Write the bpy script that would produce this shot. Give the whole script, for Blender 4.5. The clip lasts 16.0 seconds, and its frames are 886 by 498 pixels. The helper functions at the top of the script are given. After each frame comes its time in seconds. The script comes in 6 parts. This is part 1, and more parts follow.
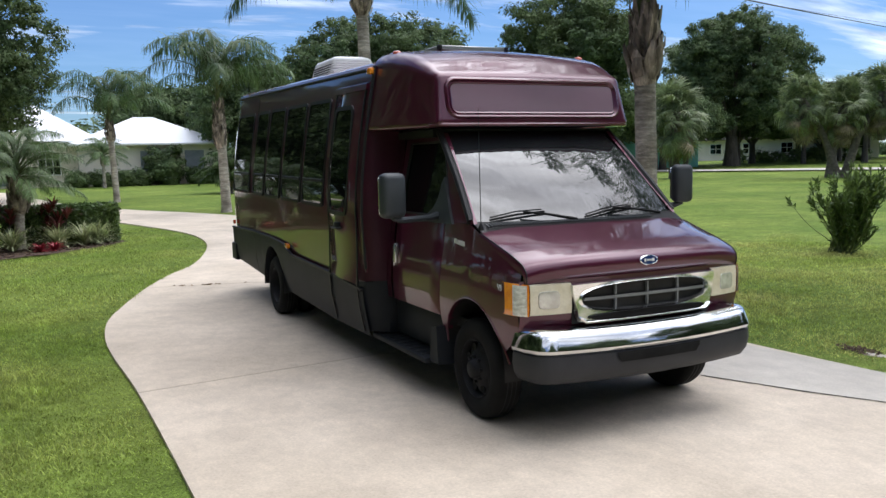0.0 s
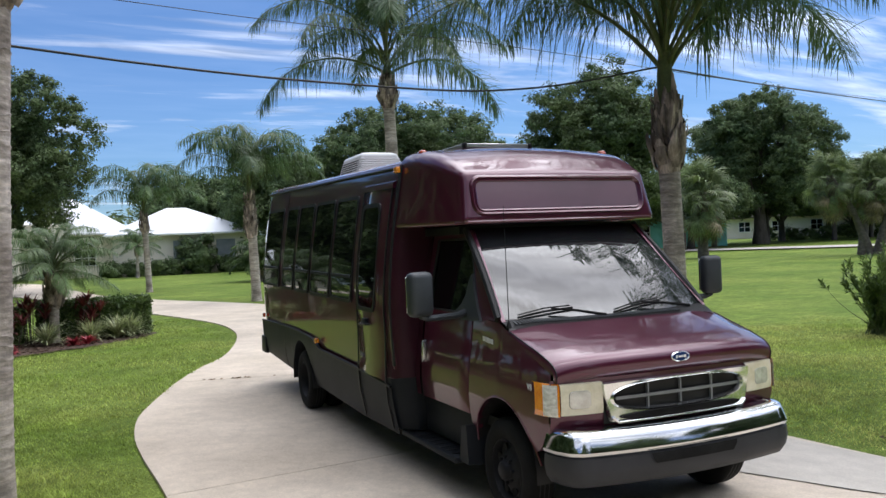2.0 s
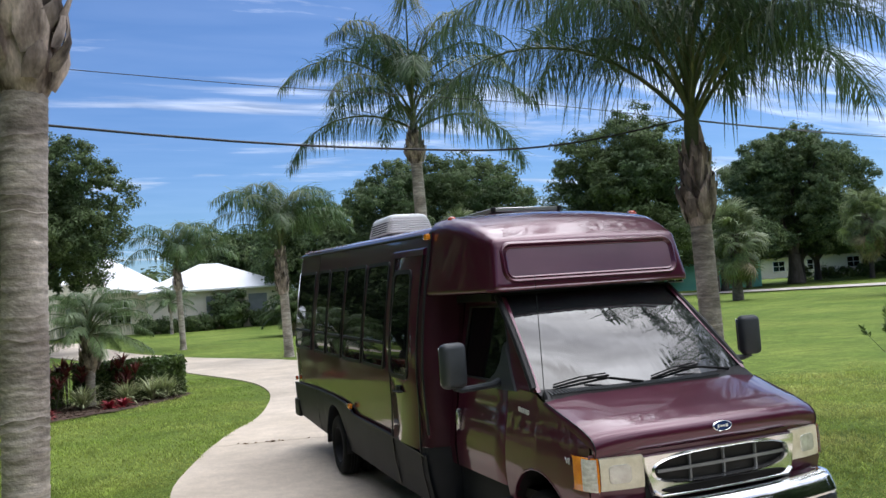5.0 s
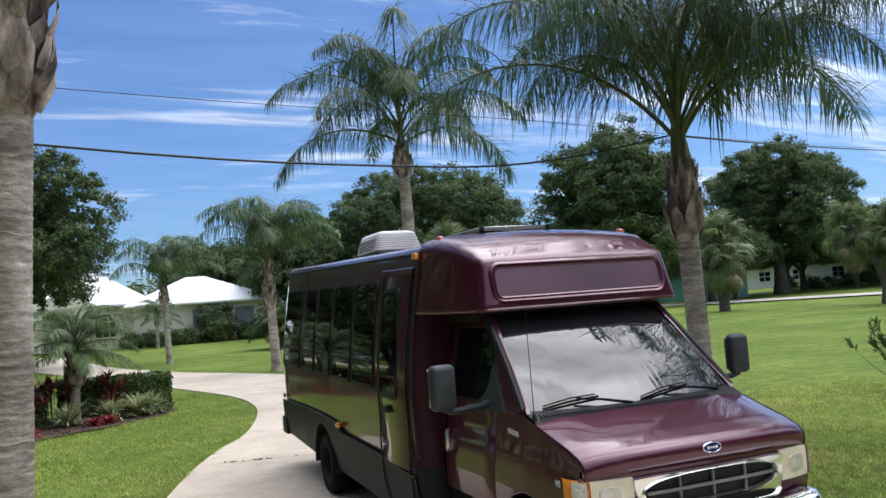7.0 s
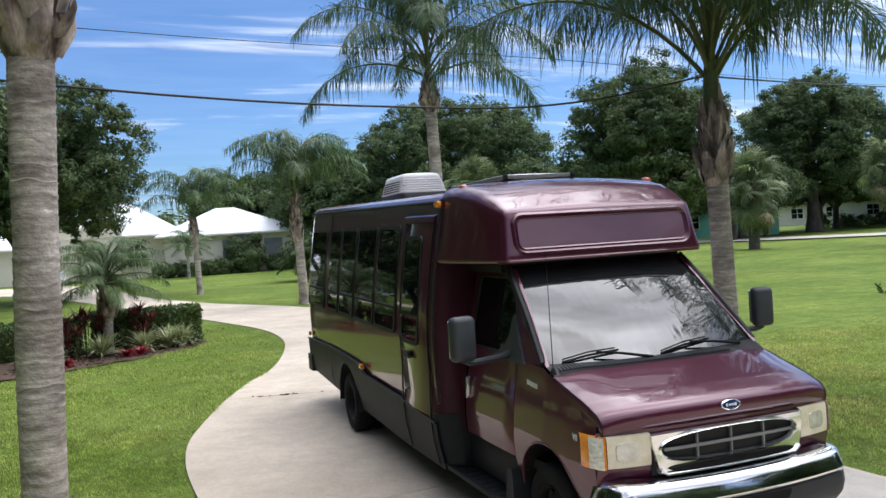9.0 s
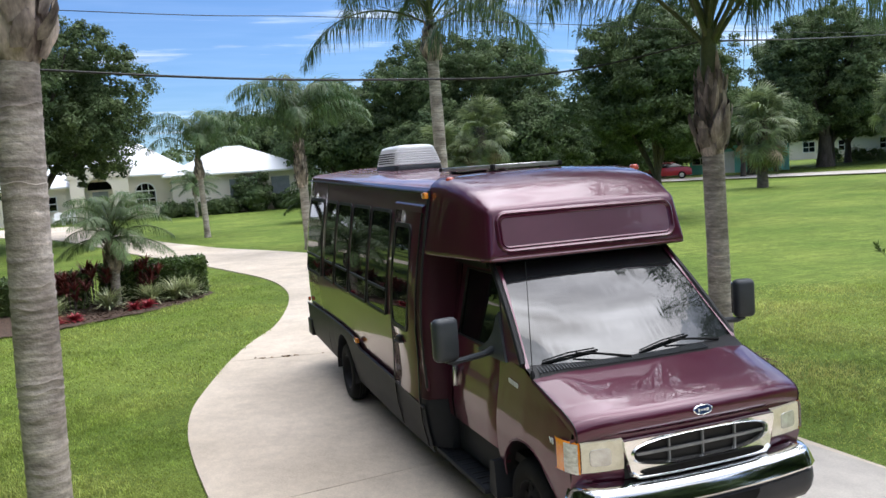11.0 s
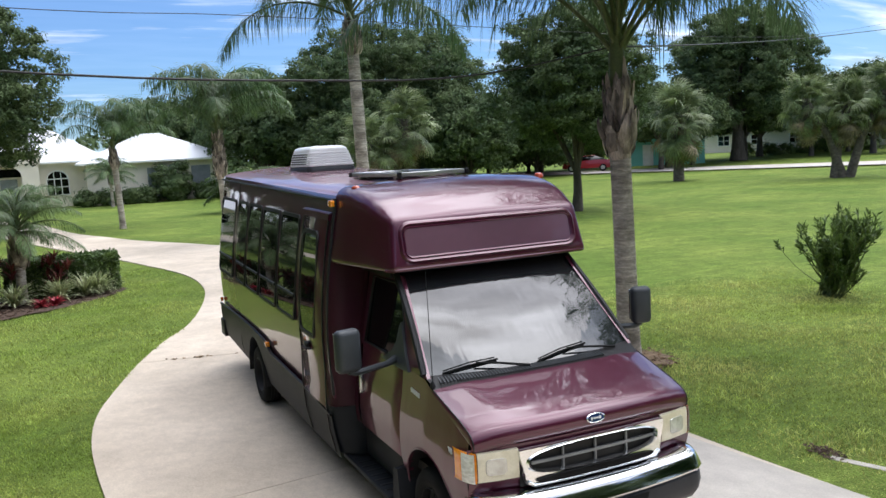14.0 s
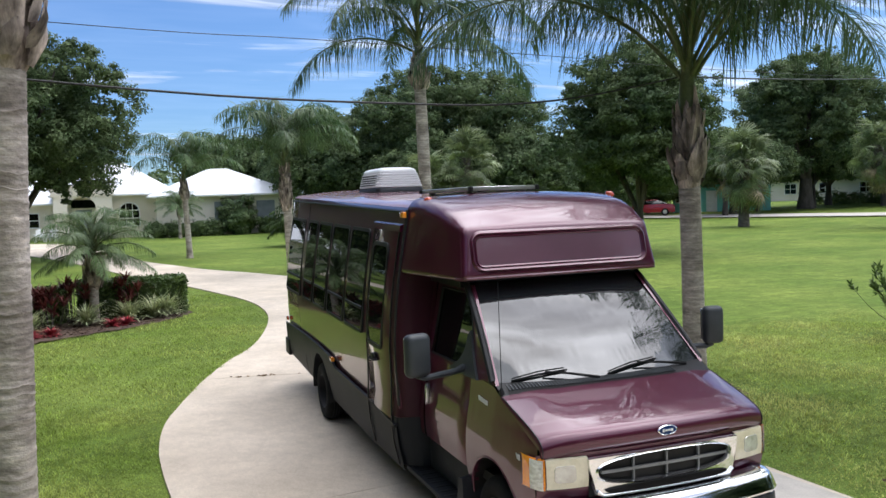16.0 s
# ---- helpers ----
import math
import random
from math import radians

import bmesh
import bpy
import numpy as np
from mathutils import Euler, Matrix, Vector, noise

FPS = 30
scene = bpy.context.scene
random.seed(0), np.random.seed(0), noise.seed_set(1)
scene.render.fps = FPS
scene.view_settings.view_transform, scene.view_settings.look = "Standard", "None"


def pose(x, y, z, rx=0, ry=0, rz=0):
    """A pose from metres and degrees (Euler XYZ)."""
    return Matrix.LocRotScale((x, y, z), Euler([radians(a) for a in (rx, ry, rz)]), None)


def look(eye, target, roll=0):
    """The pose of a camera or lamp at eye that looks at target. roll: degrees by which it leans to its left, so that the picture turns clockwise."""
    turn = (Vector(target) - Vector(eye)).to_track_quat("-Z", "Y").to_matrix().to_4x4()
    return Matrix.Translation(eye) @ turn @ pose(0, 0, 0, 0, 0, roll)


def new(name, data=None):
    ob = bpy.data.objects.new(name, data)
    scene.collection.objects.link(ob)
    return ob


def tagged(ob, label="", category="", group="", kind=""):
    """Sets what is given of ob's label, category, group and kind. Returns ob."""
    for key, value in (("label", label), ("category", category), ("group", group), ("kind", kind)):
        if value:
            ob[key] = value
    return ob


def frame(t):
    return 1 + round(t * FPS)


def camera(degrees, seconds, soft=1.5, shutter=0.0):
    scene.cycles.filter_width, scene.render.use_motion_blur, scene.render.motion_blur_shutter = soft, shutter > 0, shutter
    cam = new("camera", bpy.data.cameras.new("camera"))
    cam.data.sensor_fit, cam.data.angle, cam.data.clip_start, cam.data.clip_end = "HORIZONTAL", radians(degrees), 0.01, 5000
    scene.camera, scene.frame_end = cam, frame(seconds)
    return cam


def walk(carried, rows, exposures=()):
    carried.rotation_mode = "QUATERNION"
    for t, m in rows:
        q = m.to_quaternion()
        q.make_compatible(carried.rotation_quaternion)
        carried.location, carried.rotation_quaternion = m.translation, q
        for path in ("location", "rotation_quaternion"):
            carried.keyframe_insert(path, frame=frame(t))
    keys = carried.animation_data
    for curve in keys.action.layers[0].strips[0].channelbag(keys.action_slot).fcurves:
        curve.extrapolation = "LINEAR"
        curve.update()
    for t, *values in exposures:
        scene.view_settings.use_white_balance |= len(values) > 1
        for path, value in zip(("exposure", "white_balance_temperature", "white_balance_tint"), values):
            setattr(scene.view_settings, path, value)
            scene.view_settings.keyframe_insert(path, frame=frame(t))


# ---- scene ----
cam = camera(56.9, 16.0)

PATH = [
    (0, (-3.69, -5.253, 1.905), (-2.839, -3.456, 1.691), -1.4),
    (0.5, (-3.688, -5.266, 1.898), (-2.861, -3.456, 1.695), -1.6),
    (1, (-3.693, -5.32, 1.927), (-2.878, -3.5, 1.783), -1.8),
    (1.5, (-3.678, -5.277, 1.97), (-2.864, -3.452, 1.908), -2.1),
    (2, (-3.681, -5.262, 2.023), (-2.882, -3.428, 2.012), -2.5),
    (2.5, (-3.692, -5.262, 2.052), (-2.909, -3.422, 2.07), -2.7),
    (3, (-3.684, -5.247, 2.094), (-2.892, -3.411, 2.145), -2.9),
    (3.5, (-3.688, -5.276, 2.118), (-2.907, -3.437, 2.199), -3.5),
    (4, (-3.687, -5.252, 2.141), (-2.931, -3.402, 2.23), -3.7),
    (6.3, (-3.657, -5.238, 2.243), (-2.924, -3.381, 2.372), -4.2),
    (6.5, (-3.684, -5.227, 2.236), (-2.94, -3.375, 2.366), -3.9),
    (7, (-3.673, -5.234, 2.276), (-2.907, -3.391, 2.408), -4.3),
    (7.5, (-3.662, -5.219, 2.29), (-2.887, -3.379, 2.42), -4.8),
    (8, (-3.636, -5.228, 2.313), (-2.954, -3.35, 2.419), -6.4),
    (8.5, (-3.633, -5.25, 2.354), (-2.933, -3.378, 2.402), -5.6),
    (9, (-3.607, -5.224, 2.419), (-2.913, -3.348, 2.39), -3.6),
    (9.5, (-3.478, -5.265, 2.539), (-2.796, -3.387, 2.455), -3.7),
    (9.7, (-3.442, -5.278, 2.581), (-2.764, -3.4, 2.474), -4.2),
    (12, (-3.385, -5.411, 3.117), (-2.732, -3.532, 2.904), -3.7),
    (12.5, (-3.344, -5.387, 3.121), (-2.673, -3.514, 2.914), -3.7),
    (13, (-3.308, -5.425, 3.138), (-2.583, -3.573, 2.927), -3.6),
    (13.5, (-3.254, -5.46, 3.135), (-2.462, -3.637, 2.914), -3.6),
    (14, (-3.238, -5.479, 3.113), (-2.418, -3.67, 2.88), -3.3),
    (14.5, (-3.305, -5.49, 3.102), (-2.497, -3.672, 2.895), -2.1),
    (15, (-3.33, -5.478, 3.055), (-2.558, -3.642, 2.874), -1.8),
    (15.5, (-3.368, -5.467, 2.953), (-2.643, -3.611, 2.789), -2.0),
    (16, (-3.387, -5.5, 2.849), (-2.687, -3.631, 2.727), -2.0),
]
# the film's own exposure lifts a little as the camera rises
LEVELS = [(0, -0.08, 6290, 12.5), (3, -0.10, 6290, 12.5), (8, -0.06, 6290, 12.5), (9.5, 0.08, 6290, 12.5), (12, 0.13, 6290, 12.5), (16, 0.06, 6290, 12.5)]
walk(cam, [(t, look(eye, target, roll)) for t, eye, target, roll in PATH], LEVELS)

# ---- world, sun ----
SUN_DIR = Vector((0.38, 0.17, 1.0)).normalized()
world = bpy.data.worlds.new("sky")
scene.world = world
world.use_nodes = True
wn, wl = world.node_tree.nodes, world.node_tree.links
wn.clear()


def wnode(kind, **kw):
    n = wn.new(kind)
    for k, v in kw.items():
        setattr(n, k, v)
    return n


sky = wnode("ShaderNodeTexSky", sky_type="NISHITA", sun_disc=False)
sky.sun_elevation = math.asin(SUN_DIR.z)
sky.sun_rotation = math.atan2(SUN_DIR.x, SUN_DIR.y)
sky.dust_density, sky.air_density, sky.ozone_density = 0.6, 1.0, 2.5
tc = wnode("ShaderNodeTexCoord")
sep = wnode("ShaderNodeSeparateXYZ")
wl.new(tc.outputs["Generated"], sep.inputs[0])
zc = wnode("ShaderNodeMath", operation="ADD")
wl.new(sep.outputs["Z"], zc.inputs[0])
zc.inputs[1].default_value = 0.12
div = wnode("ShaderNodeVectorMath", operation="DIVIDE")
wl.new(tc.outputs["Generated"], div.inputs[0])
comb = wnode("ShaderNodeCombineXYZ")
for i in range(3):
    wl.new(zc.outputs[0], comb.inputs[i])
wl.new(comb.outputs[0], div.inputs[1])
stretch = wnode("ShaderNodeMapping")
stretch.inputs["Rotation"].default_value = (0, 0, 0.45)
stretch.inputs["Scale"].default_value = (0.42, 1.5, 0.0)
wl.new(div.outputs[0], stretch.inputs[0])
cn = wnode("ShaderNodeTexNoise")
cn.inputs["Scale"].default_value, cn.inputs["Detail"].default_value, cn.inputs["Roughness"].default_value = 1.7, 9, 0.58
cn.inputs["Distortion"].default_value = 0.35
wl.new(stretch.outputs[0], cn.inputs["Vector"])
ramp = wnode("ShaderNodeValToRGB")
ramp.color_ramp.elements[0].position, ramp.color_ramp.elements[1].position = 0.47, 0.74
ramp.color_ramp.elements[0].color, ramp.color_ramp.elements[1].color = (0.03, 0.03, 0.03, 1), (0.95, 0.95, 0.95, 1)
# thicker towards the sun, thinner towards the horizon
near = wnode("ShaderNodeVectorMath", operation="DOT_PRODUCT")
wl.new(tc.outputs["Generated"], near.inputs[0])
near.inputs[1].default_value = SUN_DIR
high = wnode("ShaderNodeMapRange")
high.inputs["From Min"].default_value, high.inputs["From Max"].default_value = 0.30, 0.80
high.inputs["To Min"].default_value, high.inputs["To Max"].default_value = -0.080, 0.14
wl.new(sep.outputs["Z"], high.inputs["Value"])
cover = wnode("ShaderNodeMath", operation="ADD")
# a bank of cloud to the east and another over the near side
bank = wnode("ShaderNodeMath", operation="MULTIPLY_ADD")
bank.inputs[1].default_value = 0.09
wl.new(sep.outputs["X"], bank.inputs[0])
south = wnode("ShaderNodeMath", operation="MULTIPLY_ADD")
south.inputs[1].default_value = -0.14
behind = wnode("ShaderNodeMath", operation="MINIMUM")
behind.inputs[1].default_value = 0.0
wl.new(sep.outputs["Y"], behind.inputs[0])
wl.new(behind.outputs[0], south.inputs[0])
wl.new(high.outputs[0], south.inputs[2])
wl.new(south.outputs[0], bank.inputs[2])
wl.new(bank.outputs[0], cover.inputs[0])
wl.new(cn.outputs["Fac"], cover.inputs[1])
wl.new(cover.outputs[0], ramp.inputs[0])
bg_sky = wnode("ShaderNodeBackground")
tint = wnode("ShaderNodeMixRGB", blend_type="MULTIPLY")
tint.inputs[0].default_value, tint.inputs[2].default_value = 1.0, (0.68, 0.95, 1.28, 1)
wl.new(sky.outputs[0], tint.inputs[1])
wl.new(tint.outputs[0], bg_sky.inputs[0])
bg_sky.inputs[1].default_value = 0.106
# thin cloud, brighter towards the sun
glow = wnode("ShaderNodeMapRange", interpolation_type="SMOOTHSTEP")
glow.inputs["From Min"].default_value, glow.inputs["From Max"].default_value = 0.40, 1.02
glow.inputs["To Min"].default_value, glow.inputs["To Max"].default_value = 1.35, 3.8
wl.new(near.outputs["Value"], glow.inputs["Value"])
bg_cloud = wnode("ShaderNodeBackground")
bg_cloud.inputs[0].default_value = (0.93, 0.96, 1.0, 1)
thick = wnode("ShaderNodeTexNoise")
thick.inputs["Scale"].default_value, thick.inputs["Detail"].default_value, thick.inputs["Distortion"].default_value = 5.2, 6, 0.7
wl.new(stretch.outputs[0], thick.inputs["Vector"])
body_v = wnode("ShaderNodeMapRange")
body_v.inputs["From Min"].default_value, body_v.inputs["From Max"].default_value = 0.34, 0.66
body_v.inputs["To Min"].default_value, body_v.inputs["To Max"].default_value = 0.52, 1.48
wl.new(thick.outputs["Fac"], body_v.inputs["Value"])
lit = wnode("ShaderNodeMath", operation="MULTIPLY")
peak = wnode("ShaderNodeMapRange", interpolation_type="SMOOTHSTEP")
peak.inputs["From Min"].default_value, peak.inputs["From Max"].default_value = 0.78, 1.0
peak.inputs["To Min"].default_value, peak.inputs["To Max"].default_value = 0.0, 2.4
wl.new(near.outputs["Value"], peak.inputs["Value"])
both = wnode("ShaderNodeMath", operation="ADD")
wl.new(glow.outputs[0], both.inputs[0])
wl.new(peak.outputs[0], both.inputs[1])
wl.new(both.outputs[0], lit.inputs[0])
wl.new(body_v.outputs[0], lit.inputs[1])
wl.new(lit.outputs[0], bg_cloud.inputs[1])
wmix = wnode("ShaderNodeMixShader")
wl.new(ramp.outputs[0], wmix.inputs[0])
wl.new(bg_sky.outputs[0], wmix.inputs[1])
wl.new(bg_cloud.outputs[0], wmix.inputs[2])
wout = wnode("ShaderNodeOutputWorld")
wl.new(wmix.outputs[0], wout.inputs[0])

sun_data = bpy.data.lights.new("sun", "SUN")
sun_data.energy, sun_data.angle, sun_data.color = 1.1, radians(52.0), (1.0, 0.92, 0.82)
sun = new("sun", sun_data)
sun.matrix_world = look(SUN_DIR * 60, (0, 0, 0))


# ---- materials ----
def surf(name, c1, c2, scale=3.0, rough=0.7, bump=0.2, fine=60.0, fine_amt=0.35, metal=0.0, coat=0.0, spec=0.5,
         stretch_z=1.0, island=0.0, obj_rand=0.0, trans=0.0, mid=(0.35, 0.65), bump_dist=0.01, ior=1.5, mids=None):
    """A principled material with a coarse blend of two colours, a fine grain and relief."""
    m = bpy.data.materials.new(name)
    m.use_nodes = True
    nt = m.node_tree
    n, l = nt.nodes, nt.links
    b = n["Principled BSDF"]
    co = n.new("ShaderNodeTexCoord")
    mp = n.new("ShaderNodeMapping")
    mp.inputs["Scale"].default_value = (1, 1, stretch_z)
    l.new(co.outputs["Object"], mp.inputs[0])
    n1 = n.new("ShaderNodeTexNoise")
    n1.inputs["Scale"].default_value, n1.inputs["Detail"].default_value = scale, 5
    l.new(mp.outputs[0], n1.inputs["Vector"])
    r = n.new("ShaderNodeValToRGB")
    r.color_ramp.elements[0].position, r.color_ramp.elements[1].position = mid
    r.color_ramp.elements[0].color, r.color_ramp.elements[1].color = (*c1, 1), (*c2, 1)
    l.new(n1.outputs["Fac"], r.inputs[0])
    n2 = n.new("ShaderNodeTexNoise")
    n2.inputs["Scale"].default_value, n2.inputs["Detail"].default_value = fine, 3
    l.new(mp.outputs[0], n2.inputs["Vector"])
    mr = n.new("ShaderNodeMapRange")
    mr.inputs["From Min"].default_value, mr.inputs["From Max"].default_value = 0.25, 0.75
    mr.inputs["To Min"].default_value, mr.inputs["To Max"].default_value = 1 - fine_amt, 1 + fine_amt
    l.new(n2.outputs["Fac"], mr.inputs["Value"])
    last = mr.outputs[0]
    for ms, amt, sx, *sz in mids or ():
        mm = n.new("ShaderNodeMapping")
        mm.inputs["Scale"].default_value, mm.inputs["Rotation"].default_value = (1, sx, sz[0] if sz else 1), (0, 0, 0.5)
        l.new(co.outputs["Object"], mm.inputs[0])
        n3 = n.new("ShaderNodeTexNoise")
        n3.inputs["Scale"].default_value, n3.inputs["Detail"].default_value = ms, 4
        l.new(mm.outputs[0], n3.inputs["Vector"])
        v3 = n.new("ShaderNodeMapRange")
        v3.inputs["From Min"].default_value, v3.inputs["From Max"].default_value = 0.3, 0.7
        v3.inputs["To Min"].default_value, v3.inputs["To Max"].default_value = 1 - amt, 1 + amt
        l.new(n3.outputs["Fac"], v3.inputs["Value"])
        m3 = n.new("ShaderNodeMath")
        m3.operation = "MULTIPLY"
        l.new(last, m3.inputs[0])
        l.new(v3.outputs[0], m3.inputs[1])
        last = m3.outputs[0]
    for amount, node, socket in ((island, "ShaderNodeNewGeometry", "Random Per Island"), (obj_rand, "ShaderNodeObjectInfo", "Random")):
        if amount:
            g = n.new(node)
            v = n.new("ShaderNodeMapRange")
            v.inputs["To Min"].default_value, v.inputs["To Max"].default_value = 1 - amount, 1 + amount
            l.new(g.outputs[socket], v.inputs["Value"])
            mu = n.new("ShaderNodeMath")
            mu.operation = "MULTIPLY"
            l.new(last, mu.inputs[0])
            l.new(v.outputs[0], mu.inputs[1])
            last = mu.outputs[0]
    sc = n.new("ShaderNodeVectorMath")
    sc.operation = "SCALE"
    l.new(r.outputs[0], sc.inputs[0])
    l.new(last, sc.inputs["Scale"])
    l.new(sc.outputs[0], b.inputs["Base Color"])
    b.inputs["Roughness"].default_value, b.inputs["Metallic"].default_value = rough, metal
    b.inputs["Specular IOR Level"].default_value, b.inputs["IOR"].default_value = spec, ior
    b.inputs["Coat IOR"].default_value = 1.52
    b.inputs["Coat Weight"].default_value, b.inputs["Coat Roughness"].default_value = coat, 0.03
    if bump:
        bp = n.new("ShaderNodeBump")
        bp.inputs["Strength"].default_value, bp.inputs["Distance"].default_value = bump, bump_dist
        l.new(n2.outputs["Fac"], bp.inputs["Height"])
        l.new(bp.outputs[0], b.inputs["Normal"])
    if trans:
        tr = n.new("ShaderNodeBsdfTranslucent")
        l.new(sc.outputs[0], tr.inputs["Color"])
        mx = n.new("ShaderNodeMixShader")
        mx.inputs[0].default_value = trans
        l.new(b.outputs[0], mx.inputs[1])
        l.new(tr.outputs[0], mx.inputs[2])
        l.new(mx.outputs[0], n["Material Output"].inputs[0])
    return m


PAINT = surf("maroon_paint", (0.074, 0.0088, 0.0275), (0.084, 0.0105, 0.032), 1.5, 0.36, 0.0, 900, 0.10, coat=1.0, spec=0.3, metal=0.36)
# body maroon darkened and dulled: the shade of the cab recess is in its colour
PAINT_SHADED = surf("shaded_maroon_paint", (0.030, 0.0045, 0.012), (0.040, 0.0062, 0.016), 2.0, 0.5, 0.02, 80, 0.12, spec=0.2, coat=0.06, mids=((5.0, 0.12, 0.4),))
PAINT_F = surf("faded_maroon_paint", (0.24, 0.11, 0.135), (0.33, 0.17, 0.20), 1.3, 0.4, 0.02, 60, 0.08, coat=0.8, mids=((6.0, 0.08, 0.3),))
PANEL = surf("mauve_panel", (0.10, 0.040, 0.062), (0.12, 0.050, 0.075), 1.2, 0.35, 0.0, 600, 0.08, coat=0.6, mids=((2.5, 0.12, 0.1),))
SKIRT = surf("grey_skirt", (0.0105, 0.0125, 0.016), (0.016, 0.0185, 0.023), 2.5, 0.55, 0.05, 300, 0.15, spec=0.2)
VALANCE = surf("valance_plastic", (0.020, 0.022, 0.027), (0.030, 0.032, 0.038), 2.5, 0.5, 0.05, 300, 0.15, spec=0.35)
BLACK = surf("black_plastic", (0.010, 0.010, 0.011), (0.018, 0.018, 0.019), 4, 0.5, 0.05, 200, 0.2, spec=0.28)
GREYPL = surf("grey_plastic", (0.026, 0.031, 0.036), (0.036, 0.042, 0.048), 6, 0.5, 0.1, 300, 0.15)
CLEAR = surf("clear_ridged_lens", (0.62, 0.60, 0.54), (0.85, 0.84, 0.80), 24, 0.15, 0.6, 30, 0.2, coat=1.0, stretch_z=2.0)
SILVER = surf("silver_lettering", (0.50, 0.51, 0.52), (0.58, 0.58, 0.59), 9, 0.5, 0.0, 50, 0.05)
GREYBAR = surf("grey_grille_bar", (0.16, 0.17, 0.18), (0.22, 0.23, 0.24), 6, 0.35, 0.0, 200, 0.1, metal=0.3)
RUBBER = surf("tyre_rubber", (0.006, 0.006, 0.006), (0.012, 0.012, 0.012), 5, 0.85, 0.2, 120, 0.25, spec=0.2)
STEEL = surf("black_steel", (0.009, 0.009, 0.011), (0.016, 0.016, 0.018), 8, 0.55, 0.05, 100, 0.3, spec=0.2)
CHROME = surf("chrome", (0.72, 0.73, 0.74), (0.80, 0.80, 0.80), 5, 0.07, 0.0, 100, 0.04, metal=1.0)
CHROME_S = surf("moulded_chrome", (0.82, 0.83, 0.83), (0.88, 0.88, 0.88), 5, 0.22, 0.0, 100, 0.04, metal=1.0)
SATIN = surf("satin_chrome", (0.50, 0.51, 0.51), (0.60, 0.60, 0.60), 5, 0.24, 0.0, 100, 0.08, metal=0.9)
GLASS = surf("tinted_glass", (0.003, 0.004, 0.004), (0.005, 0.006, 0.006), 2, 0.02, 0.0, 10, 0.05, spec=0.36)
WSHIELD = surf("windscreen_glass", (0.010, 0.012, 0.013), (0.016, 0.018, 0.019), 2, 0.015, 0.22, 5.0, 0.05, spec=0.7, ior=1.58, bump_dist=0.02)
# the pane waves along its width only
WSHIELD.node_tree.nodes["Mapping"].inputs["Scale"].default_value = (1.0, 0.10, 0.10)
LENS = surf("headlamp_lens", (0.62, 0.56, 0.40), (0.74, 0.69, 0.54), 9, 0.18, 0.1, 60, 0.06, coat=1.0)
REFL = surf("lamp_reflector", (0.50, 0.49, 0.44), (0.72, 0.71, 0.66), 14, 0.2, 0.2, 40, 0.1, metal=0.4, coat=1.0)
AMBER = surf("amber_lens", (0.85, 0.23, 0.01), (0.95, 0.33, 0.02), 20, 0.2, 0.2, 60, 0.1, coat=1.0)
REDLENS = surf("red_lens", (0.42, 0.045, 0.01), (0.55, 0.07, 0.015), 20, 0.25, 0.1, 60, 0.1, coat=1.0)
WHITEPL = surf("white_plastic", (0.84, 0.85, 0.86), (0.90, 0.91, 0.91), 3, 0.4, 0.05, 150, 0.05)
CELLS = surf("solar_cells", (0.012, 0.016, 0.035), (0.016, 0.02, 0.045), 8, 0.12, 0.0, 80, 0.1, coat=0.5)
ALU = surf("aluminium", (0.55, 0.56, 0.57), (0.65, 0.65, 0.65), 6, 0.3, 0.02, 200, 0.08, metal=0.85)
BADGE = surf("badge_blue", (0.012, 0.03, 0.10), (0.015, 0.036, 0.12), 9, 0.2, 0, 50, 0.05, coat=1.0)

CONCRETE = surf("driveway_concrete", (0.47, 0.395, 0.305), (0.62, 0.53, 0.425), 0.55, 0.88, 0.25, 55, 0.10, obj_rand=0.03, mid=(0.28, 0.66), bump_dist=0.004, mids=((1.1, 0.07, 1.0), (4.0, 0.075, 1.0), (15.0, 0.06, 0.6), (40.0, 0.05, 1.0)))
CONCRETE_B = surf("pale_concrete", (0.45, 0.41, 0.355), (0.54, 0.495, 0.43), 0.8, 0.88, 0.25, 60, 0.09, mid=(0.3, 0.7), bump_dist=0.004, mids=((2.5, 0.08, 1.0), (9.0, 0.06, 0.5)))
SOIL = surf("soil", (0.035, 0.028, 0.018), (0.06, 0.05, 0.03), 4, 0.95, 0.5, 40, 0.4)
LAWN = surf("lawn", (0.100, 0.156, 0.027), (0.172, 0.222, 0.045), 0.28, 0.9, 0.8, 38, 0.45, mid=(0.34, 0.68), bump_dist=0.03, mids=((2.2, 0.18, 1.0), (0.9, 0.14, 6.0), (9.0, 0.2, 1.0)), spec=0.1)
BLADE = surf("grass_blade", (0.245, 0.345, 0.062), (0.41, 0.46, 0.125), 0.5, 0.6, 0.0, 6, 0.25, island=0.35, trans=0.42, spec=0.2, mids=((1.3, 0.16, 1.0), (4.5, 0.20, 1.0)))
BLADE_DRY = surf("dry_grass_blade", (0.300, 0.390, 0.080), (0.52, 0.52, 0.17), 0.5, 0.6, 0.0, 6, 0.25, island=0.38, trans=0.42, spec=0.2, mids=((1.3, 0.16, 1.0), (4.5, 0.20, 1.0)))
MULCH = surf("mulch", (0.050, 0.030, 0.020), (0.12, 0.075, 0.05), 12, 0.95, 0.8, 70, 0.5)
FROND = surf("palm_leaflet", (0.050, 0.100, 0.040), (0.105, 0.165, 0.066), 1.2, 0.42, 0.0, 8, 0.2, island=0.25, obj_rand=0.18, trans=0.36)
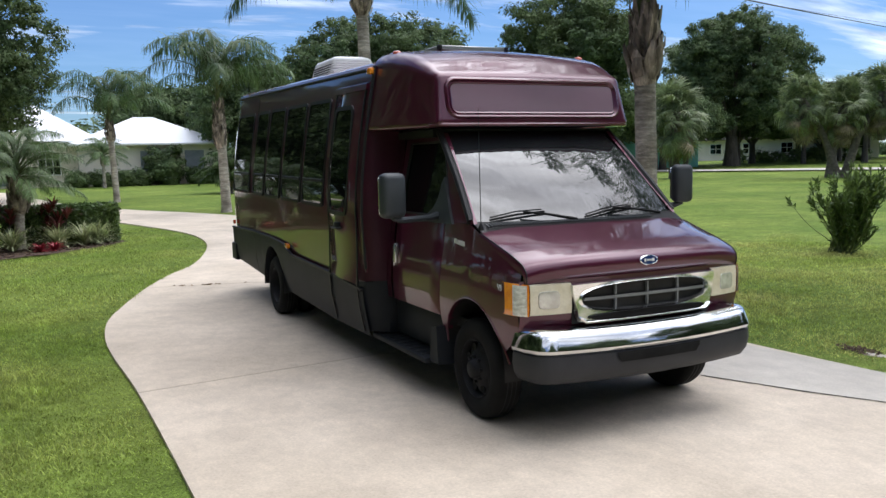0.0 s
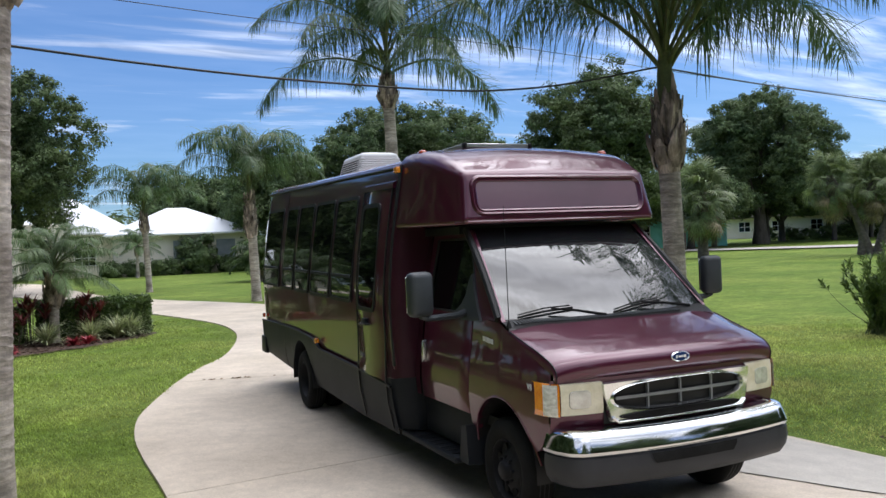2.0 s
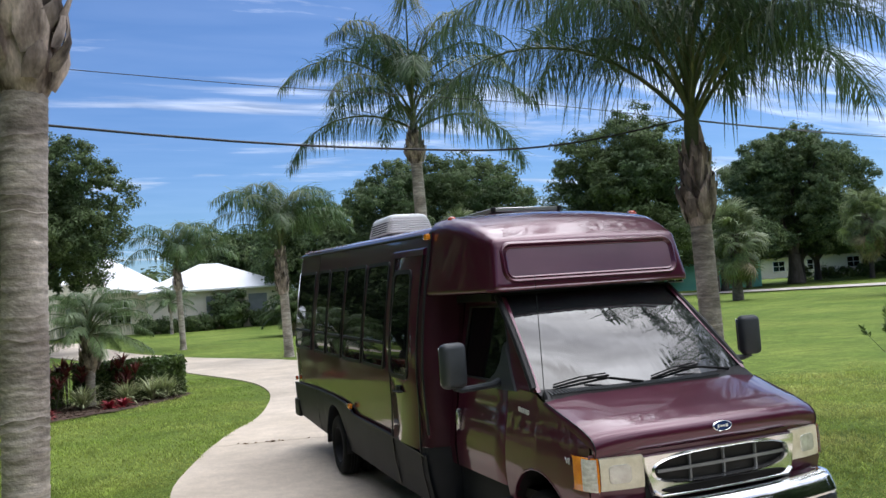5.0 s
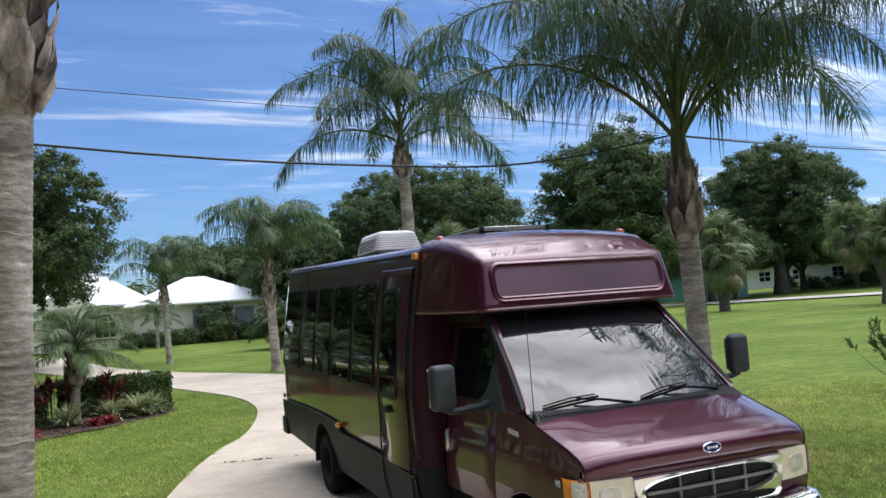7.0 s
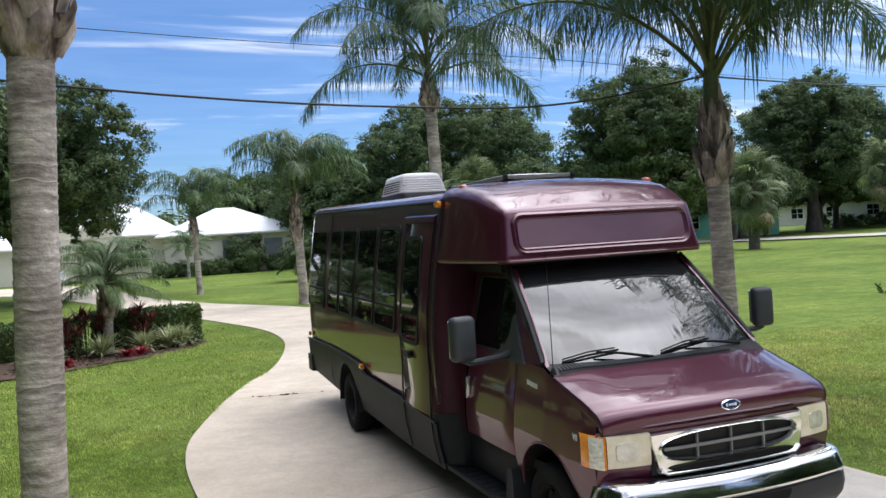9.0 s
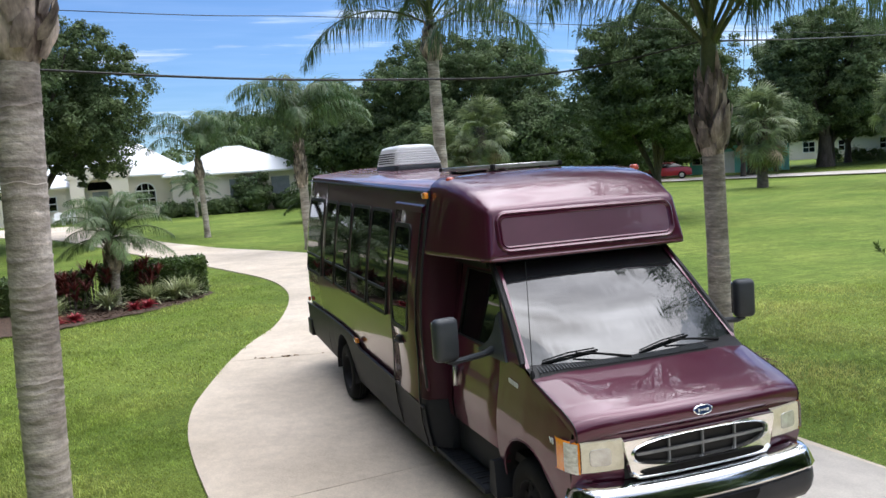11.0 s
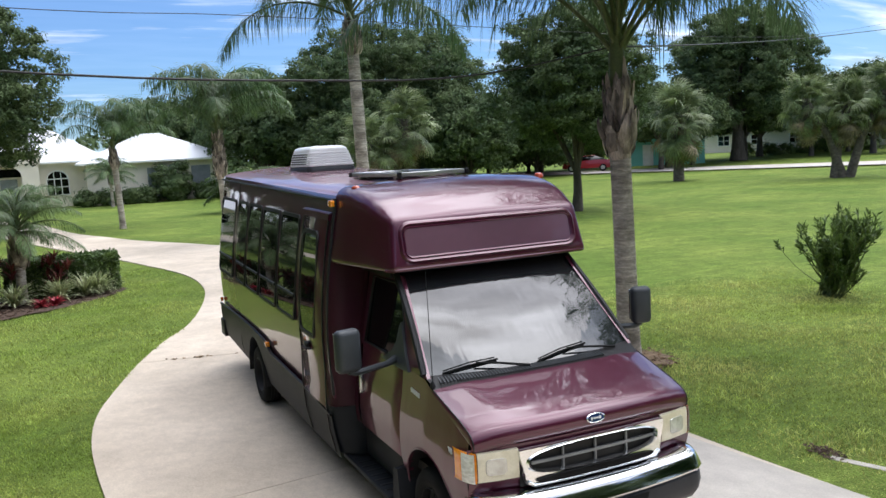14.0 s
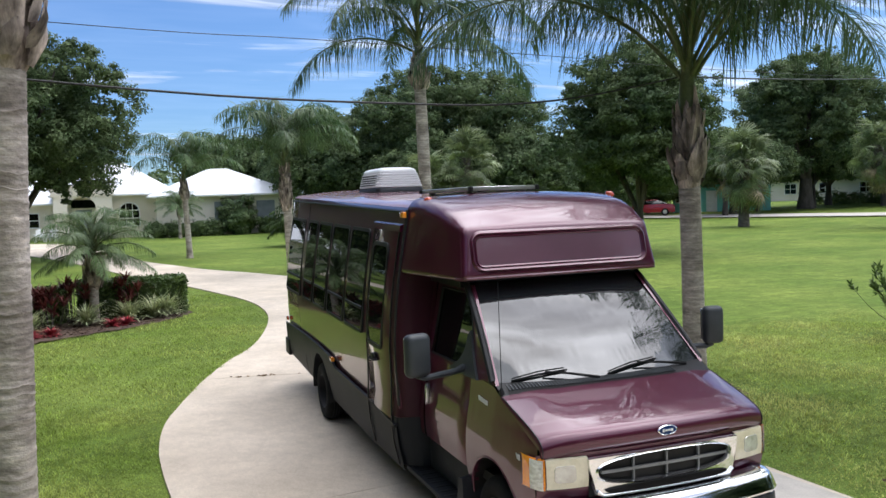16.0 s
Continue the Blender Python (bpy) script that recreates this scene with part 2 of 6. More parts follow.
FROND_F = surf("bright_leaflet", (0.055, 0.112, 0.036), (0.14, 0.205, 0.075), 1.2, 0.42, 0.0, 8, 0.2, island=0.25, obj_rand=0.2, trans=0.36)
FROND_P = surf("pygmy_leaflet", (0.095, 0.165, 0.055), (0.18, 0.255, 0.105), 1.2, 0.42, 0.0, 8, 0.2, island=0.25, obj_rand=0.18, trans=0.28)
RACHIS = surf("palm_rachis", (0.075, 0.105, 0.035), (0.12, 0.14, 0.05), 5, 0.55, 0.1, 30, 0.2)
FAN = surf("fan_leaf", (0.10, 0.15, 0.055), (0.23, 0.27, 0.12), 1.0, 0.5, 0.0, 8, 0.25, island=0.3, obj_rand=0.25, trans=0.25)
FAN_DRY = surf("dry_fan_leaf", (0.19, 0.15, 0.075), (0.27, 0.22, 0.12), 1.0, 0.6, 0.0, 8, 0.25, island=0.3, trans=0.2)
BARK_P = surf("palm_bark", (0.24, 0.20, 0.17), (0.51, 0.445, 0.39), 2.2, 0.9, 0.9, 20, 0.2, stretch_z=1.6, bump_dist=0.012, mids=((1.6, 0.24, 1.0, 13.0), (2.2, 0.14, 1.0, 26.0), (8.0, 0.24, 1.0, 3.5), (3.0, 0.14, 1.0, 1.0)))
BOOT = surf("palm_boot", (0.058, 0.040, 0.032), (0.46, 0.37, 0.315), 6, 0.9, 0.6, 40, 0.3, stretch_z=0.35, island=0.6, bump_dist=0.01)
BARK = surf("oak_bark", (0.055, 0.045, 0.036), (0.10, 0.085, 0.07), 3, 0.95, 0.7, 18, 0.3, stretch_z=0.3)
BARK_F = surf("cabbage_palm_bark", (0.075, 0.062, 0.05), (0.15, 0.13, 0.105), 4, 0.95, 0.7, 22, 0.3, stretch_z=1.5)
LEAF_A = surf("oak_leaf", (0.066, 0.108, 0.045), (0.140, 0.185, 0.075), 0.45, 0.62, 0.0, 4, 0.3, island=0.4, trans=0.34, spec=0.2)
LEAF_B = surf("bright_leaf", (0.040, 0.080, 0.016), (0.080, 0.120, 0.030), 0.6, 0.6, 0.0, 4, 0.3, island=0.3, trans=0.2, spec=0.25)
HEDGE = surf("hedge_leaf", (0.065, 0.115, 0.028), (0.135, 0.19, 0.052), 1.5, 0.5, 0.0, 8, 0.3, island=0.4, trans=0.2)
CORDY = surf("cordyline_leaf", (0.11, 0.022, 0.026), (0.21, 0.055, 0.04), 2.5, 0.45, 0.0, 8, 0.3, island=0.4, trans=0.2)
STRIPED = surf("striped_leaf", (0.30, 0.36, 0.15), (0.62, 0.64, 0.40), 5, 0.5, 0.0, 20, 0.3, island=0.35, trans=0.2)
REDLEAF = surf("red_leaf", (0.26, 0.016, 0.030), (0.46, 0.05, 0.07), 5, 0.4, 0.0, 20, 0.3, island=0.35, trans=0.2)
ROOF_W = surf("white_metal_roof", (0.76, 0.77, 0.79), (0.82, 0.83, 0.84), 0.4, 0.42, 0.02, 20, 0.03)
ROOF_G = surf("brown_grey_shingle", (0.10, 0.09, 0.08), (0.16, 0.145, 0.13), 1.5, 0.9, 0.3, 25, 0.25)
WALL_W = surf("cream_stucco", (0.72, 0.66, 0.56), (0.80, 0.74, 0.64), 0.6, 0.9, 0.3, 40, 0.06)
WALL_T = surf("teal_wall", (0.20, 0.58, 0.52), (0.24, 0.64, 0.58), 0.6, 0.85, 0.2, 40, 0.06)
WHITEP = surf("white_paint", (0.74, 0.74, 0.72), (0.82, 0.82, 0.80), 2, 0.6, 0.05, 40, 0.05)
SHUTTER = surf("grey_shutter", (0.19, 0.215, 0.235), (0.25, 0.275, 0.295), 2, 0.6, 0.05, 40, 0.06)
CARRED = surf("red_car_paint", (0.34, 0.010, 0.014), (0.40, 0.014, 0.018), 2, 0.35, 0.0, 100, 0.05, coat=1.0)
WIRE = surf("cable", (0.018, 0.018, 0.019), (0.03, 0.03, 0.031), 3, 0.6, 0.0, 30, 0.1)
DRYLEAF = surf("dry_leaf", (0.12, 0.07, 0.03), (0.22, 0.14, 0.07), 9, 0.8, 0.0, 30, 0.3, island=0.4)


# ---- mesh building ----
class Mesh:
    """Collects vertices and faces of one mesh."""

    def __init__(self):
        self.v, self.f = [], []

    def add(self, verts, faces):
        k = len(self.v)
        self.v.extend([tuple(p) for p in verts])
        self.f.extend([tuple(i + k for i in f) for f in faces])
        return self

    def box(self, x0, x1, y0, y1, z0, z1):
        return self.add([(x, y, z) for z in (z0, z1) for y in (y0, y1) for x in (x0, x1)],
                        [(0, 2, 3, 1), (4, 5, 7, 6), (0, 1, 5, 4), (2, 6, 7, 3), (0, 4, 6, 2), (1, 3, 7, 5)])

    def loft(self, rings, closed=True, caps=True):
        n = len(rings[0])
        verts = [p for r in rings for p in r]
        faces = []
        for i in range(len(rings) - 1):
            for j in range(n if closed else n - 1):
                a, b = i * n + j, i * n + (j + 1) % n
                faces.append((a, b, b + n, a + n))
        if caps and closed:
            faces.append(tuple(reversed(range(n))))
            faces.append(tuple(range((len(rings) - 1) * n, len(rings) * n)))
        return self.add(verts, faces)

    def tube(self, pts, r, n=6, caps=True):
        pts = [Vector(p) for p in pts]
        rad = r if hasattr(r, "__len__") else [r] * len(pts)
        rings = []
        up = Vector((0.13, 0.21, 0.97))
        for i, p in enumerate(pts):
            d = (pts[min(i + 1, len(pts) - 1)] - pts[max(i - 1, 0)]).normalized()
            if abs(d.dot(up)) > 0.95:
                up = Vector((0.97, 0.13, 0.2))
            a = d.cross(up).normalized()
            b = d.cross(a).normalized()
            rings.append([p + rad[i] * (math.cos(2 * math.pi * k / n) * a + math.sin(2 * math.pi * k / n) * b) for k in range(n)])
        return self.loft(rings, caps=caps)

    def lathe(self, profile, n=24, axis="z", centre=(0, 0, 0), caps=True):
        rings = []
        for r, h in profile:
            ring = []
            for k in range(n):
                c, s = r * math.cos(2 * math.pi * k / n), r * math.sin(2 * math.pi * k / n)
                p = (c, s, h) if axis == "z" else (h, c, s) if axis == "x" else (c, h, s)
                ring.append((p[0] + centre[0], p[1] + centre[1], p[2] + centre[2]))
            rings.append(ring)
        return self.loft(rings, caps=caps)

    def rbox(self, x0, x1, y0, y1, z0, z1, r=0.02, seg=2):
        bm = bmesh.new()
        bmesh.ops.create_cube(bm, size=1.0)
        for v in bm.verts:
            v.co = Vector(((x0 + x1) / 2 + v.co.x * (x1 - x0), (y0 + y1) / 2 + v.co.y * (y1 - y0), (z0 + z1) / 2 + v.co.z * (z1 - z0)))
        bmesh.ops.bevel(bm, geom=bm.edges[:], offset=r, segments=seg, profile=0.5, affect="EDGES")
        bm.verts.index_update()
        self.add([v.co for v in bm.verts], [[v.index for v in f.verts] for f in bm.faces])
        bm.free()
        return self

    def warp(self, fn):
        self.v = [tuple(fn(*p)) for p in self.v]
        return self


def part(name, m, material, parent=None, label="", smooth=40, fix=True):
    """Links a Mesh as one object, under a parent if given."""
    data = bpy.data.meshes.new(name)
    data.from_pydata(m.v, [], m.f)
    if fix:
        bm = bmesh.new()
        bm.from_mesh(data)
        bmesh.ops.recalc_face_normals(bm, faces=bm.faces[:])
        bm.to_mesh(data)
        bm.free()
    data.materials.append(material)
    if smooth:
        data.polygons.foreach_set("use_smooth", [True] * len(data.polygons))
        data.set_sharp_from_angle(angle=radians(smooth))
    ob = new(name, data)
    if parent is not None:
        ob.parent = parent
    return tagged(ob, label)


def thing(name, at=(0, 0, 0), label="", category="", group="", kind="", turn=0.0):
    ob = new(name)
    ob.empty_display_size = 0.2
    ob.location = at
    ob.rotation_euler = (0, 0, radians(turn))
    return tagged(ob, label, category, group, kind)


def ground_z(x, y):
    d = math.hypot(x + 3.5, y + 5.4)
    return 0.012 * max(0.0, min(d, 220) - 20)


def lerp(a, b, t):
    return a + (b - a) * t


def interp(x, xs, ys):
    return float(np.interp(x, xs, ys))

# ---- ground and driveway ----
g = Mesh()
radii = [0, 4, 8, 12, 16, 20, 25, 30, 36, 43, 52, 64, 80, 105, 140, 180, 220, 400, 900, 2500]
rings = []
for r in radii[1:]:
    rings.append([(-3.5 + r * math.cos(2 * math.pi * k / 72), -5.4 + r * math.sin(2 * math.pi * k / 72),
                   0.012 * max(0, min(r, 220) - 20) - 0.03) for k in range(72)])
g.loft(rings, caps=False)
k0 = len(g.v)
g.v.append((-3.5, -5.4, -0.03))
g.f.extend([(k0, k, (k + 1) % 72) for k in range(72)])
ground = part("ground", g, LAWN, smooth=0)
tagged(ground, "mown green lawn with yellowish dry patches", "ground", kind="structure")

# the driveway: left and right edge, row by row, from the house front to the turn
LEFT = [(-2.9, -14), (-3.0, -6), (-3.04, -3), (-3.07, -0.5), (-3.15, 2.04), (-3.25, 3.6), (-3.27, 4.7), (-3.17, 5.8), (-2.91, 6.9),
        (-2.45, 8.5), (-1.9, 10), (-1.35, 11.2), (-0.88, 12.8), (-0.45, 14.8), (-0.27, 16.4), (-0.3, 18.2), (-0.6, 20), (-1.2, 22.2),
        (-1.95, 24.8), (-2.8, 27.4), (-4.0, 31), (-5.2, 35), (-6.8, 40.3), (-9.7, 48), (-15, 55), (-30, 60)]
RIGHT = [(4.6, -14), (3.6, -6), (3.05, -3), (2.66, -0.6), (2.46, 2.66), (2.5, 3.6), (2.55, 4.7), (2.62, 5.4), (2.75, 6.2),
         (2.95, 7.2), (3.2, 9), (3.4, 11), (3.5, 13), (3.52, 15), (3.45, 17), (3.3, 19), (3.0, 21.5), (2.5, 23.8), (1.9, 25.6), (0.8, 28),
         (-0.75, 31), (-1.8, 34), (-3.3, 38.5), (-5.6, 50), (-9.5, 61), (-30, 70)]
JOINTS = (0, 4, 9, 15, 19, 23, 25)
driveway = thing("driveway", label="pale tan concrete driveway curving towards the house", category="driveway", kind="structure")


def smooth_line(pts, n=4):
    out = []
    P = [Vector(p) for p in pts]
    for i in range(len(P) - 1):
        a, b, c, d = P[max(i - 1, 0)], P[i], P[i + 1], P[min(i + 2, len(P) - 1)]
        for k in range(n):
            t = k / n
            out.append(0.5 * ((2 * b) + (c - a) * t + (2 * a - 5 * b + 4 * c - d) * t * t + (3 * b - a - 3 * c + d) * t ** 3))
    out.append(P[-1])
    return out


SL, SR = smooth_line(LEFT), smooth_line(RIGHT)
for j0, j1 in zip(JOINTS[:-1], JOINTS[1:]):
    rows = list(zip(SL[j0 * 4:j1 * 4 + 1], SR[j0 * 4:j1 * 4 + 1]))
    m = Mesh()
    top, cols = [], 8
    for i, (a, b) in enumerate(rows):
        if i == 0 and j0:
            a, b = a.lerp(rows[1][0], 0.006 / (rows[1][0] - a).length), b.lerp(rows[1][1], 0.006 / (rows[1][1] - b).length)
        elif i == len(rows) - 1:
            a, b = a.lerp(rows[-2][0], 0.006 / (rows[-2][0] - a).length), b.lerp(rows[-2][1], 0.006 / (rows[-2][1] - b).length)
        top.append([(lerp(a.x, b.x, k / cols), lerp(a.y, b.y, k / cols)) for k in range(cols + 1)])
    for dz in (0.0, -0.12):
        m.add([(x, y, ground_z(x, y) + dz) for r in top for x, y in r],
              [(i * 9 + k, i * 9 + k + 1, i * 9 + k + 10, i * 9 + k + 9) for i in range(len(top) - 1) for k in range(8)])
    n = len(top) * 9
    edge = [i for i in range(9)] + [i * 9 + 8 for i in range(1, len(top))] + [n - 9 + k for k in range(7, -1, -1)] + [i * 9 for i in range(len(top) - 2, 0, -1)]
    m.f.extend([(edge[i], edge[(i + 1) % len(edge)], edge[(i + 1) % len(edge)] + n, edge[i] + n) for i in range(len(edge))])
    part("slab", m, CONCRETE, driveway, smooth=0)
# paler strip laid along the lawn side
m = Mesh()
strip = [((1.19, 2.6), (2.45, 2.62)), ((1.19, 0.9), (2.46, 0.9)), ((1.27, 0.1), (2.55, 0.1)), ((1.66, -0.75), (2.67, -0.75)),
         ((2.05, -1.45), (2.76, -1.45)), ((2.7, -2.6), (2.98, -2.6))]
m.loft([[(a[0], a[1], 0.004), (b[0], b[1], 0.004), (b[0], b[1], -0.1), (a[0], a[1], -0.1)] for a, b in strip])
part("slab", m, CONCRETE_B, driveway, "paler, newer concrete strip", smooth=0)
# the dark open joint beside it
m = Mesh()
line = [(1.18, 2.6), (1.18, 0.9), (1.26, 0.1), (1.65, -0.76), (2.04, -1.46), (2.7, -2.65)]
for i in range(len(line) - 1):
    a, b = Vector(line[i]), Vector(line[i + 1])
    steps = 10
    for k in range(steps):
        p, q = a.lerp(b, k / steps), a.lerp(b, (k + 1) / steps)
        w = 0.008 + 0.012 * random.random()
        m.add([(p.x - w, p.y, 0.005), (p.x + 0.006, p.y, 0.005), (q.x + 0.006, q.y, 0.005), (q.x - w, q.y, 0.005)], [(0, 1, 2, 3)])
part("joint", m, SOIL, driveway, "dark open joint", smooth=0)
# leaves caught in the joint behind the bus
m = Mesh()
for i in range(17):
    t = random.betavariate(5.0, 4.0)
    x, y = lerp(-2.4, -0.6, t) + random.gauss(0, 0.02), lerp(8.49, 8.06, t) + random.gauss(0, 0.03)
    a, s = random.random() * 6.3, 0.02 + 0.035 * random.random()
    c, d = math.cos(a) * s, math.sin(a) * s
    m.add([(x - c, y - d, 0.004), (x + d * 0.5, y - c * 0.5, 0.02), (x + c, y + d, 0.006), (x - d * 0.5, y + c * 0.5, 0.012)], [(0, 1, 2, 3)])
tagged(part("leaf_litter", m, DRYLEAF, smooth=0, fix=False), "dry brown leaves caught in the concrete joint", "leaf litter", kind="stuff")

# the street across the far lawn
m = Mesh()
road_pts = [(-5, 125), (14, 92), (30, 68), (42, 51.3), (50.5, 36.3), (58, 20), (66, -5), (70, -40)]
road = []
for i, p in enumerate(road_pts):
    a, b = Vector(road_pts[max(i - 1, 0)]), Vector(road_pts[min(i + 1, len(road_pts) - 1)])
    d = (b - a).normalized()
    nrm = Vector((d.y, -d.x)) * 3.4
    road.append([(p[0] - nrm.x, p[1] - nrm.y, ground_z(*p) + 0.03), (p[0] + nrm.x, p[1] + nrm.y, ground_z(*p) + 0.03)])
m.loft(road, closed=False)
tagged(part("road", m, CONCRETE_B, smooth=0), "pale grey concrete street beyond the lawn", "road", kind="structure")


# ---- the bus ----
bus = thing("shuttle_bus", label="dark maroon cutaway shuttle bus with charcoal skirt and chrome bumper", category="bus")
PROFILE = [(1.190, 0.92), (1.206, 1.2), (1.212, 1.45), (1.205, 1.65), (1.181, 1.9), (1.147, 2.15), (1.097, 2.45), (1.056, 2.66), (1.034, 2.80), (1.014, 2.842),
           (0.95, 2.872), (0.6, 2.907), (0.3, 2.928), (0.0, 2.935)]
Y0, Y1 = 1.66, 7.47
PZ, PX = [p[1] for p in PROFILE[:10]], [p[0] for p in PROFILE[:10]]


def side_x(z):
    return interp(z, PZ, PX)


def rise(y, z):
    """The box stands nose down: its upper lines climb towards the rear."""
    return 0.0185 * (y - 4.0) * interp(z, [0.95, 1.47, 2.56, 2.842], [0.0, 0.9, 1.0, 1.6])


outline = [(-x, z) for x, z in PROFILE] + [(x, z) for x, z in reversed(PROFILE[:-1])]
rings = []
for y, s, lift in ((Y0, 1.0, 0), (1.9, 1.0, 0), (4, 1.0, 0), (6, 1.0, 0), (7.30, 1.0, 0), (7.41, 0.992, 0), (7.46, 0.975, -0.02), (Y1, 0.95, -0.05)):
    rings.append([(x * s, y, rise(y, z) + (z if z < 2 else 2 + (z - 2) * (1 + lift * 1.2))) for x, z in outline])
m = Mesh()
m.loft(rings)
body = part("body", m, PAINT, bus)
roof_line = [(-x, z + 0.004) for x, z in PROFILE[9:]] + [(x, z + 0.004) for x, z in reversed(PROFILE[9:-1])]
m = Mesh().loft([[(x, y, z + rise(y, z)) for x, z in roof_line] for y in (1.70, 3.2, 4.9, 6.3, 7.38)], closed=False)
part("roof_sheet", m, PAINT_F, bus, "faded pinkish roof skin")
# body seams: thin dark lines
for y in (6.07,):
    m = Mesh()
    m.loft([[(-side_x(z) + d, y + e, z + rise(y, z)) for d, e in ((-0.004, -0.009), (-0.004, 0.009), (0.02, 0.009), (0.02, -0.009))]
            for z in (0.93, 1.5, 1.8, 2.1, 2.45, 2.66, 2.78)])
    part("body_seam", m, BLACK, bus)
for s in (-1, 1):
    m = Mesh().loft([[(s * 1.180, y, 0.72), (s * 1.190, y, 0.93), (s * 1.15, y, 0.93), (s * 1.15, y, 0.72)] for y in (1.70, 3.0, 4.22)])
    part("lower_panel", m, PAINT, bus)
# drip rail along the roof edge
for s in (-1, 1):
    m = Mesh()
    m.tube([(s * 1.040, y, 2.805 + rise(y, 2.80)) for y in (1.70, 4.5, 7.42)], 0.014, 6)
    part("drip_rail", m, BLACK, bus)

# skirt with wheel arch
REAR_AXLE, WHEEL_Z, ARCH_R = 5.08, 0.375, 0.50


def skirt_top(y):
    return interp(y, [1.7, 2.7, 4.1, 4.48, 5.1, 6.0, 7.5], [0.755, 0.812, 0.850, 0.955, 0.985, 1.0, 0.98])


def skirt_bottom(y):
    z = interp(y, [1.7, 2.8, 3.9, 5.6, 7.5], [0.32, 0.312, 0.352, 0.405, 0.51])
    d = abs(y - REAR_AXLE)
    if d < ARCH_R:
        z = max(z, WHEEL_Z + math.sqrt(ARCH_R ** 2 - d * d))
    return z


for s in (-1, 1):
    ys = sorted(set([1.70 + 0.12 * i for i in range(49)] + [REAR_AXLE + ARCH_R * math.sin(radians(a)) for a in range(-90, 91, 9)] + [7.49]))
    outer, inner = [], []
    for y in ys:
        zt, zb = skirt_top(y), skirt_bottom(y)
        col = []
        for k in range(5):
            z = lerp(zb, zt, k / 4)
            x = interp(z, [0.3, 0.6, 0.9, 1.0], [1.145, 1.205, 1.228, 1.228])
            col.append((s * x, y, z))
        outer.append([(s * 1.15, y, zb)] + col + [(s * 1.20, y, zt)])
    m = Mesh()
    m.loft(outer, closed=False)
    part("skirt", m, SKIRT, bus, "charcoal lower skirt panel")
    m = Mesh()
    m.loft([[(s * 1.225, y, skirt_top(y) - 0.012), (s * 1.236, y, skirt_top(y) - 0.004), (s * 1.236, y, skirt_top(y) + 0.012), (s * 1.21, y, skirt_top(y) + 0.016)] for y in ys])
    part("trim_strip", m, BLACK, bus)
    # inner wheel housing
    m = Mesh()
    m.loft([[(s * 1.21, REAR_AXLE + (ARCH_R + 0.01) * math.sin(radians(a)), WHEEL_Z + (ARCH_R + 0.01) * math.cos(radians(a))),
             (s * 0.55, REAR_AXLE + (ARCH_R + 0.01) * math.sin(radians(a)), WHEEL_Z + (ARCH_R + 0.01) * math.cos(radians(a)))] for a in range(-95, 96, 10)], closed=False)
    part("wheel_housing", m, BLACK, bus)
    # panel line between the skirt sections
    for y in (2.68, 6.03):
        m = Mesh()
        m.loft([[(s * (interp(z, [0.3, 0.6, 0.9, 1.0], [1.145, 1.205, 1.228, 1.228]) + d), y + e, z) for d, e in ((0.004, -0.012), (0.004, 0.012), (-0.02, 0.012), (-0.02, -0.012))]
                for z in (skirt_bottom(y), 0.6, skirt_top(y))])
        part("skirt_seam", m, BLACK, bus)

# floor and chassis
m = Mesh().box(-1.1, 1.1, 1.7, 4.2, 0.62, 0.93).box(-1.1, 1.1, 5.65, 7.4, 0.62, 0.93).box(-0.54, 0.54, 4.2, 5.65, 0.7, 0.93).box(-1.1, 1.1, 4.2, 4.5, 0.62, 0.93)
m.box(-0.48, -0.36, -0.5, 7.3, 0.48, 0.64).box(0.36, 0.48, -0.5, 7.3, 0.48, 0.64).box(-0.75, 0.75, REAR_AXLE - 0.08, REAR_AXLE + 0.08, 0.3, 0.45)
m.box(-0.8, 0.8, -0.07, 0.07, 0.28, 0.4).box(-0.4, 0.4, 0.1, 1.2, 0.35, 0.8).box(-0.35, 0.35, 5.5, 6.6, 0.38, 0.6)
part("chassis", m, STEEL, bus)
# rear bumper and mud flap
m = Mesh().rbox(-1.15, 1.15, 7.46, 7.62, 0.48, 0.70, 0.03)
part("rear_bumper", m, BLACK, bus)
m = Mesh().rbox(-1.235, -1.16, 7.30, 7.60, 0.48, 0.74, 0.02)
part("bumper_end", m, BLACK, bus)
m = Mesh().rbox(1.16, 1.235, 7.30, 7.60, 0.48, 0.74, 0.02)
part("bumper_end", m, BLACK, bus)


def round_rect(u0, u1, v0, v1, r, n=4):
    pts = []
    for cu, cv, a0 in ((u1 - r, v1 - r, 0), (u0 + r, v1 - r, 90), (u0 + r, v0 + r, 180), (u1 - r, v0 + r, 270)):
        pts += [(cu + r * math.cos(radians(a0 + 90 * k / n)), cv + r * math.sin(radians(a0 + 90 * k / n))) for k in range(n + 1)]
    return pts


